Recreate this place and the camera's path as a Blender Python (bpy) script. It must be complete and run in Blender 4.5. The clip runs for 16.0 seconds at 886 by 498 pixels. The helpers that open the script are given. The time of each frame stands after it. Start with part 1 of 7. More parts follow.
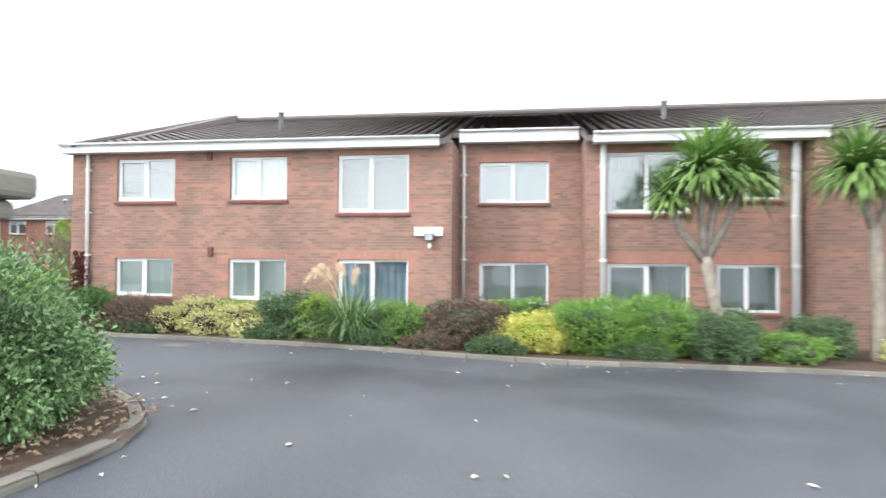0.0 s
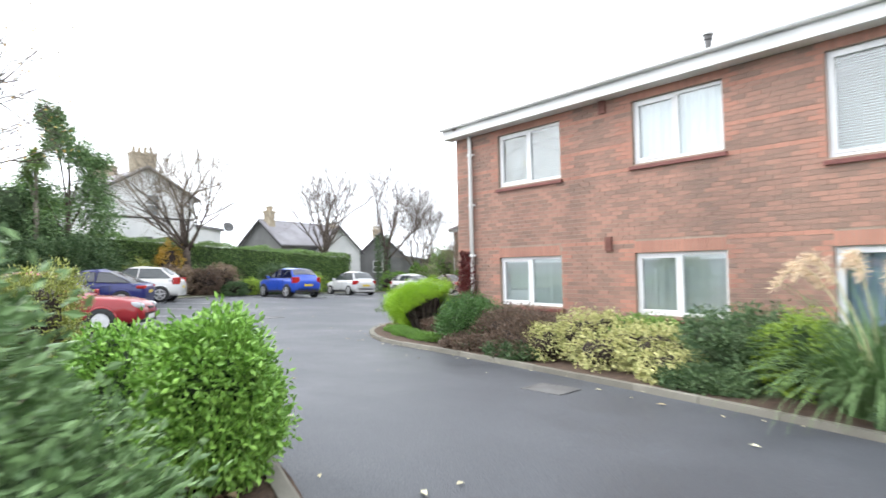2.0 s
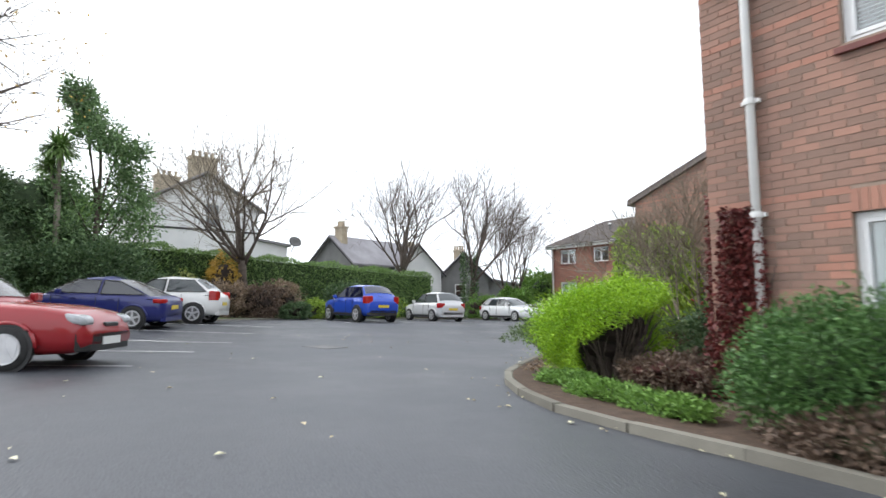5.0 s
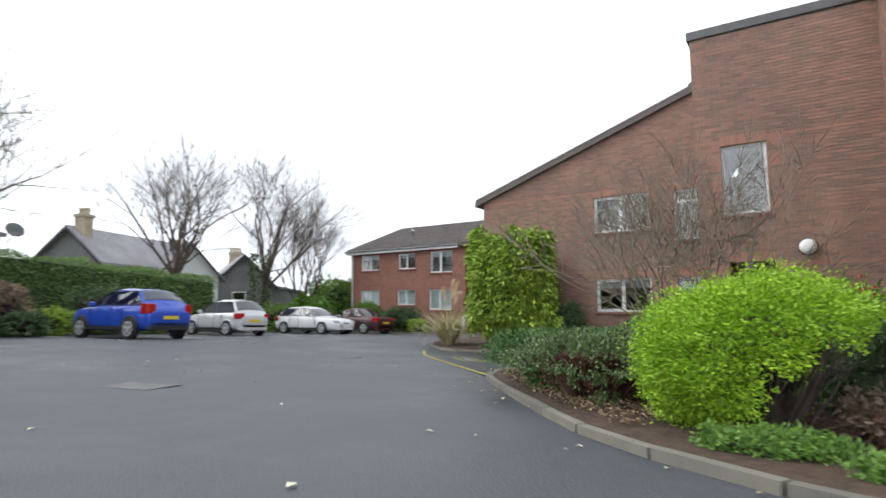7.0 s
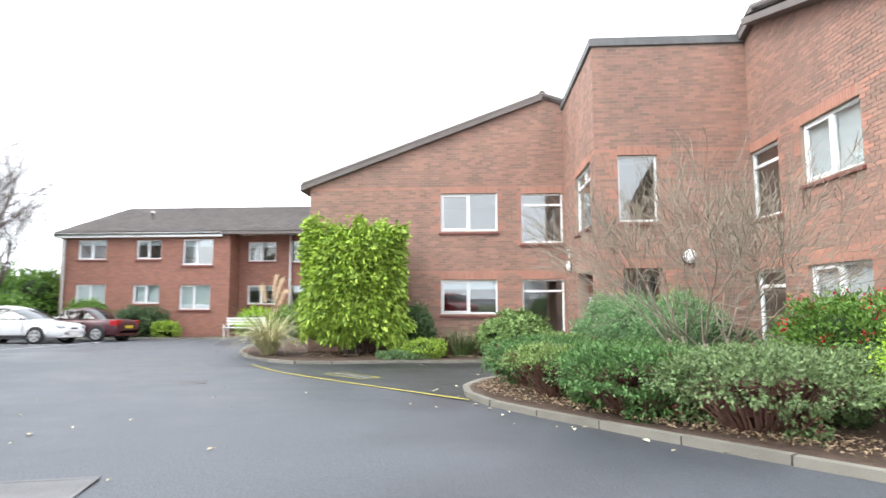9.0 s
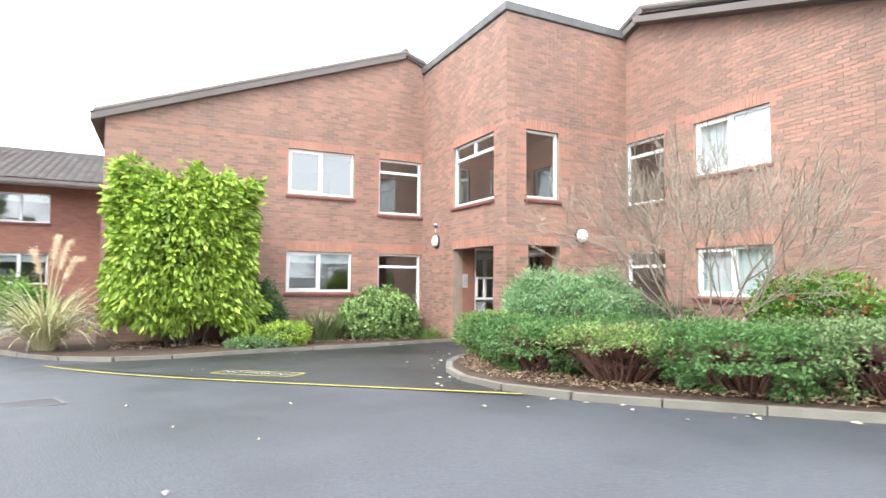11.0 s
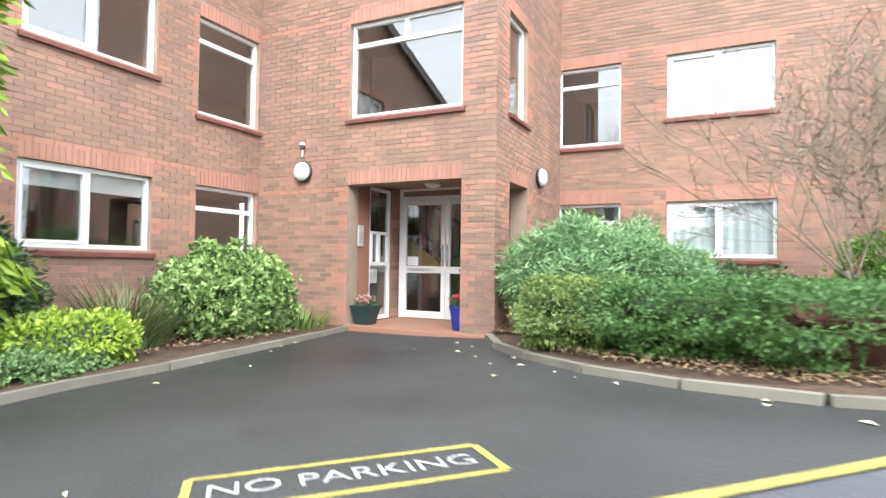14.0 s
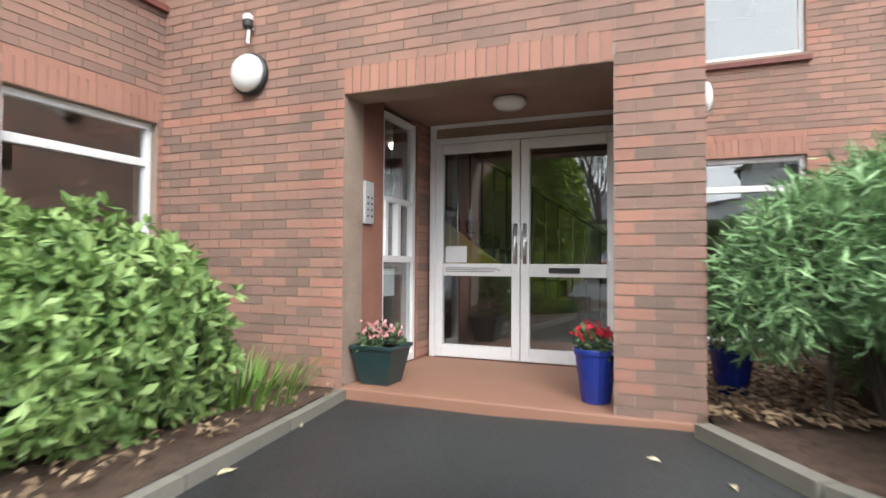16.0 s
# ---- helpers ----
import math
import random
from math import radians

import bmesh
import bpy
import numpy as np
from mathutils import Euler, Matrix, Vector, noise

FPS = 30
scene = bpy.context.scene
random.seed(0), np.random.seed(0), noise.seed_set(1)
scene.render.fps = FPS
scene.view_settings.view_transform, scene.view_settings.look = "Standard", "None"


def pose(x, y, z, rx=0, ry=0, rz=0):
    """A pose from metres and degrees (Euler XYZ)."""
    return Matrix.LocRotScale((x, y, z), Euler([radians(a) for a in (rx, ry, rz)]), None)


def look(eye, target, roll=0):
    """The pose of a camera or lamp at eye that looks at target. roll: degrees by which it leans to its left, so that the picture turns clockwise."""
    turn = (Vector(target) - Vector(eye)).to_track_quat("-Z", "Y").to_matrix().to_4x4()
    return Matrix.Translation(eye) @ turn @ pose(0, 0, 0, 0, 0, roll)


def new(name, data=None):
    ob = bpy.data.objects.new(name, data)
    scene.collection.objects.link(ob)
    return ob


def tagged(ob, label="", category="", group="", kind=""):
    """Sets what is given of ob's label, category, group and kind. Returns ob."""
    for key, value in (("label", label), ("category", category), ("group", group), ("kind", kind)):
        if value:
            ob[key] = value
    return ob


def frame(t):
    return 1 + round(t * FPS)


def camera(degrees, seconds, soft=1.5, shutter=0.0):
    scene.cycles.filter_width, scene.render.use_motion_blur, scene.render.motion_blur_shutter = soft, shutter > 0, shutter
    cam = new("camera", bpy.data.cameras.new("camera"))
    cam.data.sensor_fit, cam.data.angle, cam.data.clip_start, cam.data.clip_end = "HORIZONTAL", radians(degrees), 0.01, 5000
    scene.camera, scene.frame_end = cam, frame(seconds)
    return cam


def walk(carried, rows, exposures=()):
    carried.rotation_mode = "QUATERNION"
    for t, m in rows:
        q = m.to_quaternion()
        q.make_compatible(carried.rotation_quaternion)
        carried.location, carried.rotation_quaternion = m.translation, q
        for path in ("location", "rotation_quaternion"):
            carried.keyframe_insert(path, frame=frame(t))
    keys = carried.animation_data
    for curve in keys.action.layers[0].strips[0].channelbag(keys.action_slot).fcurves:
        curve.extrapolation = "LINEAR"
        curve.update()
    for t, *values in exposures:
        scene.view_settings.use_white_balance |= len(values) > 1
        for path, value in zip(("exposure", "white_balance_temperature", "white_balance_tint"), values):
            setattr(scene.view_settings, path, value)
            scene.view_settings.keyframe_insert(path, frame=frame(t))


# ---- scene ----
cam = camera(75.9, 16.0, 1.5, 0.5)
PATH = [
    (0, (0.608, 1.66, 2.184), (0.325, 3.639, 2.216), 0.4),
    (0.5, (0.213, 2.932, 2.164), (-0.296, 4.866, 2.192), -0.0),
    (1, (-0.317, 4.133, 2.114), (-1.185, 5.935, 2.144), -0.6),
    (1.5, (-0.906, 5.37, 2.06), (-2.178, 6.913, 2.098), -1.1),
    (2, (-1.66, 6.61, 1.991), (-3.184, 7.905, 2.049), -1.3),
    (2.5, (-2.521, 7.631, 1.889), (-4.156, 8.781, 1.958), -1.5),
    (3, (-3.516, 8.518, 1.763), (-5.242, 9.525, 1.848), -1.7),
    (5.5, (-9.26, 9.975, 1.4), (-10.876, 11.134, 1.609), -0.5),
    (6, (-10.378, 10.129, 1.401), (-11.87, 11.445, 1.607), -0.7),
    (6.5, (-11.577, 10.213, 1.412), (-12.89, 11.708, 1.613), -0.7),
    (7, (-12.718, 10.321, 1.384), (-13.793, 11.996, 1.584), -0.5),
    (7.5, (-13.967, 10.483, 1.388), (-14.831, 12.276, 1.586), -0.4),
    (8, (-15.134, 10.675, 1.416), (-15.745, 12.569, 1.613), -0.2),
    (8.5, (-16.281, 10.857, 1.51), (-16.621, 12.819, 1.7), -0.2),
    (9, (-17.369, 11.108, 1.553), (-17.478, 13.097, 1.735), -0.2),
    (9.5, (-18.349, 11.503, 1.554), (-18.172, 13.487, 1.732), 0.2),
    (12, (-22.355, 15.807, 1.37), (-21.074, 17.342, 1.421), 0.6),
    (12.5, (-22.576, 17.075, 1.312), (-21.11, 18.434, 1.351), 0.8),
    (13, (-22.596, 18.403, 1.204), (-20.998, 19.606, 1.242), 1.0),
    (13.5, (-22.423, 19.746, 1.103), (-20.712, 20.782, 1.144), 0.9),
    (14, (-21.948, 20.947, 1.034), (-20.156, 21.833, 1.086), 0.8),
    (14.5, (-21.201, 21.992, 0.978), (-19.378, 22.812, 1.036), 0.7),
    (15, (-20.274, 22.835, 0.933), (-18.429, 23.607, 0.988), 0.6),
    (15.5, (-19.314, 23.501, 0.908), (-17.459, 24.246, 0.962), 0.6),
    (16, (-18.301, 23.913, 0.981), (-16.453, 24.675, 1.033), 0.4),
]
EXPOSURES = [(0, 0.8), (1, 0.8), (2, 0.68), (2.5, 0.42), (3, 0.3), (5.5, 0.02), (6, -0.1), (6.5, -0.15), (7, -0.15), (7.5, 0.12), (8, 0.45), (8.5, 0.75), (9, 0.9), (9.5, 1.1), (12, 1.28), (13, 1.3), (13.5, 1.33), (14, 1.35), (14.5, 1.28), (15, 1.08), (15.5, 0.98), (16, 0.85)]
walk(cam, [(t, look(eye, target, roll)) for t, eye, target, roll in PATH], EXPOSURES)

# ---- world and light: an even overcast sky with a weak, broad sun ----
world = bpy.data.worlds.new("overcast")
scene.world = world
world.use_nodes = True
wn, wl = world.node_tree.nodes, world.node_tree.links
wn.clear()
w_sky = wn.new("ShaderNodeTexSky")
w_sky.sky_type, w_sky.sun_disc = "NISHITA", False
w_sky.sun_elevation, w_sky.sun_rotation = radians(43), radians(237)
w_sky.air_density, w_sky.dust_density, w_sky.ozone_density = 1.0, 4.0, 1.0
w_hue = wn.new("ShaderNodeHueSaturation")
w_hue.inputs["Saturation"].default_value = 0.12
w_bg = wn.new("ShaderNodeBackground")
w_bg.inputs["Strength"].default_value = 0.08
w_cloud = wn.new("ShaderNodeBackground")
w_cloud.inputs["Color"].default_value = (0.91, 0.965, 1.045, 1)
w_cloud.inputs["Strength"].default_value = 1.35
w_add = wn.new("ShaderNodeAddShader")
w_out = wn.new("ShaderNodeOutputWorld")
wl.new(w_sky.outputs[0], w_hue.inputs["Color"])
wl.new(w_hue.outputs[0], w_bg.inputs["Color"])
wl.new(w_bg.outputs[0], w_add.inputs[0])
wl.new(w_cloud.outputs[0], w_add.inputs[1])
wl.new(w_add.outputs[0], w_out.inputs["Surface"])
sun = new("sun", bpy.data.lights.new("sun", "SUN"))
sun.data.energy, sun.data.angle, sun.data.color = 0.9, radians(25), (1.0, 0.97, 0.92)
sun.matrix_world = look((0, 0, 36), (33, 21, 0))


# ---- lie of the land ----
def gz(x, y):
    """Height of the sloping car park."""
    w = min(max((-23 - x) / 6, 0), 1)
    ye = y if y < 25 else 25 + (y - 25) * w
    return 0.469 - 0.008 * (max(min(x, 12), -22.5) + 9.2) - 0.006 * min(max(-13 - x, 0), 7) + 0.042 * min(max(-22.5 - x, 0), 6) - 0.036 * (min(max(ye, -25), 46) - 10.2)


# ---- materials ----
def mat_base(name, rough=0.6, metal=0.0, spec=0.5):
    m = bpy.data.materials.new(name)
    m.use_nodes = True
    b = m.node_tree.nodes["Principled BSDF"]
    b.inputs["Roughness"].default_value = rough
    b.inputs["Metallic"].default_value = metal
    b.inputs["Specular IOR Level"].default_value = spec
    return m, m.node_tree.nodes, m.node_tree.links, b


def mottled(name, dark, light, scale=4.0, rough=0.6, metal=0.0, spec=0.5, bump=0.0, fine=60.0, fine_mix=0.3, island=0.0, obj=0.0, third=None):
    """A surface of two tones at two scales, with optional variation from piece to piece."""
    m, n, l, b = mat_base(name, rough, metal, spec)
    co = n.new("ShaderNodeTexCoord")
    big = n.new("ShaderNodeTexNoise")
    big.inputs["Scale"].default_value, big.inputs["Detail"].default_value = scale, 4
    small = n.new("ShaderNodeTexNoise")
    small.inputs["Scale"].default_value, small.inputs["Detail"].default_value = fine, 3
    l.new(co.outputs["Object"], big.inputs["Vector"])
    l.new(co.outputs["Object"], small.inputs["Vector"])
    mix = n.new("ShaderNodeMix")
    mix.inputs[0].default_value = fine_mix
    l.new(big.outputs["Fac"], mix.inputs[2])
    l.new(small.outputs["Fac"], mix.inputs[3])
    fac = mix.outputs[0]
    if island or obj:
        rnd = n.new("ShaderNodeNewGeometry").outputs["Random Per Island"] if island else n.new("ShaderNodeObjectInfo").outputs["Random"]
        mi = n.new("ShaderNodeMix")
        mi.inputs[0].default_value = island or obj
        l.new(fac, mi.inputs[2])
        l.new(rnd, mi.inputs[3])
        fac = mi.outputs[0]
    ramp = n.new("ShaderNodeValToRGB")
    e = ramp.color_ramp.elements
    e[0].position, e[0].color = (0.15 if (island or obj) else 0.32), (*dark, 1)
    e[1].position, e[1].color = (0.85 if (island or obj) else 0.68), (*light, 1)
    if third:
        t = ramp.color_ramp.elements.new(0.5)
        t.color = (*third, 1)
    l.new(fac, ramp.inputs[0])
    l.new(ramp.outputs[0], b.inputs["Base Color"])
    if bump:
        bp = n.new("ShaderNodeBump")
        bp.inputs["Strength"].default_value, bp.inputs["Distance"].default_value = bump, 0.01
        l.new(small.outputs["Fac"], bp.inputs["Height"])
        l.new(bp.outputs[0], b.inputs["Normal"])
    return m


def leaf_mat(name, dark, light, rough=0.45):
    dark, light = tuple(min(c * 1.35, 0.85) for c in dark), tuple(min(c * 1.35, 0.85) for c in light)
    m = mottled(name, dark, light, 1.6, rough, 0, 0.35, 0, 14, 0.3, island=0.6)
    b = m.node_tree.nodes["Principled BSDF"]
    b.inputs["Transmission Weight"].default_value = 0.0
    b.inputs["Subsurface Weight"].default_value = 0.0
    return m


def brick_wall_mat(name):
    """Brickwork that is too far off for its bricks to be told apart."""
    m, n, l, b = mat_base(name, 0.9)
    co = n.new("ShaderNodeTexCoord")
    mp = n.new("ShaderNodeMapping")
    mp.inputs["Rotation"].default_value = (radians(90), 0, 0)
    l.new(co.outputs["Object"], mp.inputs[0])
    br = n.new("ShaderNodeTexBrick")
    br.inputs["Scale"].default_value = 1.0
    br.inputs["Brick Width"].default_value, br.inputs["Row Height"].default_value, br.inputs["Mortar Size"].default_value = 0.225, 0.075, 0.006
    br.inputs["Color1"].default_value, br.inputs["Color2"].default_value, br.inputs["Mortar"].default_value = (0.40, 0.17, 0.12, 1), (0.29, 0.135, 0.10, 1), (0.32, 0.21, 0.17, 1)
    l.new(mp.outputs[0], br.inputs["Vector"])
    no = n.new("ShaderNodeTexNoise")
    no.inputs["Scale"].default_value = 1.2
    l.new(co.outputs["Object"], no.inputs["Vector"])
    mx = n.new("ShaderNodeMix")
    mx.data_type, mx.blend_type = "RGBA", "MULTIPLY"
    mx.inputs[0].default_value = 0.35
    l.new(br.outputs["Color"], mx.inputs[6])
    l.new(no.outputs["Fac"], mx.inputs[7])
    l.new(mx.outputs[2], b.inputs["Base Color"])
    return m


def glass_mat(name, ior=1.75, tint=(0.86, 0.9, 0.9)):
    m = bpy.data.materials.new(name)
    m.use_nodes = True
    n, l = m.node_tree.nodes, m.node_tree.links
    n.clear()
    lw = n.new("ShaderNodeLayerWeight")
    lw.inputs["Blend"].default_value = 0.5
    pw_ = n.new("ShaderNodeMath")
    pw_.operation = "POWER"
    pw_.inputs[1].default_value = 4.0
    l.new(lw.outputs["Facing"], pw_.inputs[0])
    fr = n.new("ShaderNodeMath")
    fr.operation = "MULTIPLY_ADD"
    f0 = ((ior - 1) / (ior + 1)) ** 2
    fr.inputs[1].default_value, fr.inputs[2].default_value = 0.9 - f0, f0
    l.new(pw_.outputs[0], fr.inputs[0])
    tr = n.new("ShaderNodeBsdfTransparent")
    tr.inputs["Color"].default_value = (*tint, 1)
    gl = n.new("ShaderNodeBsdfGlossy")
    gl.inputs["Roughness"].default_value = 0.015
    gl.inputs["Color"].default_value = (1, 1, 1, 1)
    mx = n.new("ShaderNodeMixShader")
    out = n.new("ShaderNodeOutputMaterial")
    l.new(fr.outputs[0], mx.inputs[0])
    l.new(tr.outputs[0], mx.inputs[1])
    l.new(gl.outputs[0], mx.inputs[2])
    l.new(mx.outputs[0], out.inputs["Surface"])
    return m


def weathered(m):
    """Lays long vertical rain streaks and broad patches of soot over a wall material."""
    n, l = m.node_tree.nodes, m.node_tree.links
    b = n["Principled BSDF"]
    src = b.inputs["Base Color"].links[0].from_socket
    geo = n.new("ShaderNodeNewGeometry")
    mp = n.new("ShaderNodeMapping")
    mp.inputs["Scale"].default_value = (1.2, 1.2, 0.35)
    l.new(geo.outputs["Position"], mp.inputs[0])
    streak = n.new("ShaderNodeTexNoise")
    streak.inputs["Scale"].default_value, streak.inputs["Detail"].default_value = 1.0, 5
    l.new(mp.outputs[0], streak.inputs["Vector"])
    tone = n.new("ShaderNodeValToRGB")
    tone.color_ramp.elements[0].position, tone.color_ramp.elements[0].color = 0.34, (0.84, 0.855, 0.87, 1)
    tone.color_ramp.elements[1].position, tone.color_ramp.elements[1].color = 0.62, (1.06, 1.05, 1.05, 1)
    l.new(streak.outputs["Fac"], tone.inputs[0])
    mx = n.new("ShaderNodeMix")
    mx.data_type, mx.blend_type = "RGBA", "MULTIPLY"
    mx.inputs[0].default_value = 1.0
    l.new(src, mx.inputs[6])
    l.new(tone.outputs[0], mx.inputs[7])
    l.new(mx.outputs[2], b.inputs["Base Color"])
    return m


def asphalt_mat(name, tone):
    m, n, l, b = mat_base(name, 0.55, 0, 0.5)
    co = n.new("ShaderNodeTexCoord")
    grit = n.new("ShaderNodeTexNoise")
    grit.inputs["Scale"].default_value, grit.inputs["Detail"].default_value = 80, 5
    damp = n.new("ShaderNodeTexNoise")
    damp.inputs["Scale"].default_value, damp.inputs["Detail"].default_value, damp.inputs["Roughness"].default_value = 0.22, 6, 0.62
    stone = n.new("ShaderNodeTexVoronoi")
    stone.inputs["Scale"].default_value = 60
    for t in (grit, damp, stone):
        l.new(co.outputs["Object"], t.inputs["Vector"])
    r1 = n.new("ShaderNodeValToRGB")
    r1.color_ramp.elements[0].position, r1.color_ramp.elements[0].color = 0.3, (0.037 * tone, 0.041 * tone, (0.048 if tone == 1 else 0.041) * tone, 1)
    r1.color_ramp.elements[1].position, r1.color_ramp.elements[1].color = 0.75, (0.114 * tone, 0.122 * tone, (0.136 if tone == 1 else 0.12) * tone, 1)
    l.new(grit.outputs["Fac"], r1.inputs[0])
    r2 = n.new("ShaderNodeValToRGB")
    r2.color_ramp.elements[0].position, r2.color_ramp.elements[0].color = 0.36, (0.58, 0.59, 0.62, 1)
    r2.color_ramp.elements[1].position, r2.color_ramp.elements[1].color = 0.62, (1.12, 1.12, 1.12, 1)
    l.new(damp.outputs["Fac"], r2.inputs[0])
    mx = n.new("ShaderNodeMix")
    mx.data_type, mx.blend_type = "RGBA", "MULTIPLY"
    mx.inputs[0].default_value = 1
    l.new(r1.outputs[0], mx.inputs[6])
    l.new(r2.outputs[0], mx.inputs[7])
    l.new(mx.outputs[2], b.inputs["Base Color"])
    rr = n.new("ShaderNodeMapRange")
    rr.inputs[1].default_value, rr.inputs[2].default_value, rr.inputs[3].default_value, rr.inputs[4].default_value = 0.35, 0.6, 0.36, 0.66
    l.new(damp.outputs["Fac"], rr.inputs[0])
    l.new(rr.outputs[0], b.inputs["Roughness"])
    bp = n.new("ShaderNodeBump")
    bp.inputs["Strength"].default_value, bp.inputs["Distance"].default_value = 0.5, 0.006
    l.new(stone.outputs["Distance"], bp.inputs["Height"])
    l.new(bp.outputs[0], b.inputs["Normal"])
    return m


ASPHALT = asphalt_mat("asphalt", 1.0)
ASPHALT_DARK = asphalt_mat("asphalt_new", 0.56)
MORTAR = mottled("mortar", (0.25, 0.185, 0.145), (0.38, 0.295, 0.235), 3, 0.95, bump=0.3)
BRICK_MIX = weathered(mottled("brick_mixed", (0.205, 0.146, 0.116), (0.42, 0.23, 0.172), 0.9, 0.85, bump=0.35, fine=45, fine_mix=0.35, island=0.45, third=(0.305, 0.184, 0.142)))
BRICK_RED = weathered(mottled("brick_red", (0.365, 0.182, 0.134), (0.45, 0.228, 0.166), 1.5, 0.85, bump=0.3, fine=45, island=0.5))
BRICK_ONE = weathered(mottled("brick_single", (0.19, 0.138, 0.11), (0.425, 0.228, 0.168), 0.9, 0.85, bump=0.35, fine=45, fine_mix=0.35, obj=0.55, third=(0.305, 0.185, 0.143)))
BRICK_FAR = brick_wall_mat("brick_distant")
AIRB = mottled("air_brick_clay", (0.16, 0.07, 0.055), (0.26, 0.12, 0.095), 5, 0.8, bump=0.2)
SILL = mottled("sill_tile", (0.12, 0.035, 0.032), (0.22, 0.075, 0.06), 5, 0.6, bump=0.2)
WHITE = mottled("white_plastic", (0.74, 0.75, 0.76), (0.86, 0.86, 0.86), 2, 0.32, fine=20)
PAINT_W = mottled("white_gloss_paint", (0.66, 0.67, 0.66), (0.84, 0.84, 0.83), 1.5, 0.4, bump=0.1)
DARK_METAL = mottled("black_metal", (0.015, 0.015, 0.017), (0.04, 0.04, 0.042), 8, 0.45)
PANEL_G = mottled("brushed_panel", (0.50, 0.50, 0.50), (0.62, 0.62, 0.62), 8, 0.4, 0.3)
STEEL = mottled("steel", (0.45, 0.45, 0.46), (0.62, 0.62, 0.63), 8, 0.35, 0.9)
ROOF = mottled("roof_tile", (0.085, 0.074, 0.068), (0.20, 0.172, 0.16), 1.3, 0.8, bump=0.4, fine=35, island=0.35)
LEAD = mottled("lead_grey_coping", (0.085, 0.085, 0.085), (0.16, 0.16, 0.16), 3, 0.65)
CONCRETE = mottled("kerb_concrete", (0.125, 0.118, 0.098), (0.265, 0.25, 0.21), 3, 0.9, bump=0.4, obj=0.3)
SOIL = mottled("soil", (0.035, 0.022, 0.015), (0.12, 0.075, 0.05), 9, 0.95, bump=0.8, fine=40, fine_mix=0.5)
GRAVEL_A = mottled("gravel", (0.20, 0.14, 0.11), (0.46, 0.38, 0.32), 5, 0.85, bump=0.3, island=0.7)
GLASS = glass_mat("window_glass", 2.1)
CAR_GLASS = glass_mat("car_glass", 1.9, (0.22, 0.25, 0.26))
PLASTER = mottled("room_plaster", (0.36, 0.30, 0.26), (0.46, 0.40, 0.35), 1, 0.9)
CARPET = mottled("room_carpet", (0.10, 0.06, 0.05), (0.16, 0.10, 0.08), 3, 0.95)
BLIND = mottled("blind_fabric", (0.66, 0.70, 0.68), (0.80, 0.82, 0.80), 2, 0.85)
NET = mottled("net_curtain", (0.66, 0.68, 0.70), (0.80, 0.81, 0.82), 2, 0.9)
CURTAIN_B = mottled("blue_grey_curtain", (0.20, 0.25, 0.36), (0.36, 0.42, 0.52), 2, 0.9)
TERRACOTTA = mottled("porch_tile", (0.27, 0.135, 0.088), (0.38, 0.205, 0.14), 2, 0.6, bump=0.15, island=0.3)
SOFFIT = mottled("porch_soffit", (0.26, 0.17, 0.13), (0.34, 0.23, 0.18), 2, 0.8)
YELLOW = mottled("yellow_road_paint", (0.20, 0.18, 0.06), (0.55, 0.48, 0.09), 9, 0.7, bump=0.3, fine=40, fine_mix=0.5)
BAY_W = mottled("bay_line_paint", (0.42, 0.42, 0.42), (0.74, 0.74, 0.73), 9, 0.7, bump=0.3, fine=40, fine_mix=0.5)
ROAD_W = mottled("white_road_paint", (0.20, 0.20, 0.20), (0.60, 0.60, 0.59), 9, 0.7, bump=0.3, fine=40, fine_mix=0.5)
GRASS_G = mottled("verge", (0.04, 0.06, 0.02), (0.12, 0.14, 0.05), 0.6, 0.95)
BARK = mottled("bark", (0.055, 0.042, 0.034), (0.15, 0.12, 0.10), 6, 0.9, bump=0.6, fine=30)
BARK_PALM = mottled("palm_bark", (0.17, 0.145, 0.115), (0.33, 0.29, 0.24), 6, 0.9, bump=0.8, fine=25)
TWIG_R = mottled("reddish_twig", (0.09, 0.04, 0.032), (0.21, 0.115, 0.085), 6, 0.9)
TWIG_L = mottled("lichen_twig", (0.17, 0.14, 0.105), (0.30, 0.255, 0.20), 6, 0.9)
TWIG = mottled("twig", (0.09, 0.073, 0.063), (0.17, 0.142, 0.125), 6, 0.9)
RENDER_W = mottled("white_render", (0.70, 0.71, 0.72), (0.84, 0.84, 0.84), 0.8, 0.85, bump=0.2)
RENDER_G = mottled("grey_render", (0.16, 0.16, 0.16), (0.25, 0.25, 0.245), 0.8, 0.9)
SLATE = mottled("slate", (0.20, 0.19, 0.205), (0.32, 0.31, 0.33), 0.9, 0.6, fine=12)
CHIM = mottled("chimney_brick", (0.34, 0.28, 0.20), (0.52, 0.45, 0.34), 2, 0.9)
L_GREY = leaf_mat("leaf_grey_green", (0.055, 0.105, 0.04), (0.17, 0.27, 0.11))
L_MID = leaf_mat("leaf_mid_green", (0.055, 0.12, 0.022), (0.17, 0.30, 0.06))
L_PALM = leaf_mat("leaf_palm", (0.065, 0.12, 0.03), (0.22, 0.34, 0.11))
L_GOLD = leaf_mat("leaf_gold", (0.22, 0.23, 0.04), (0.54, 0.52, 0.14))
L_BRIGHT = leaf_mat("leaf_bright_green", (0.07, 0.16, 0.025), (0.25, 0.43, 0.085))
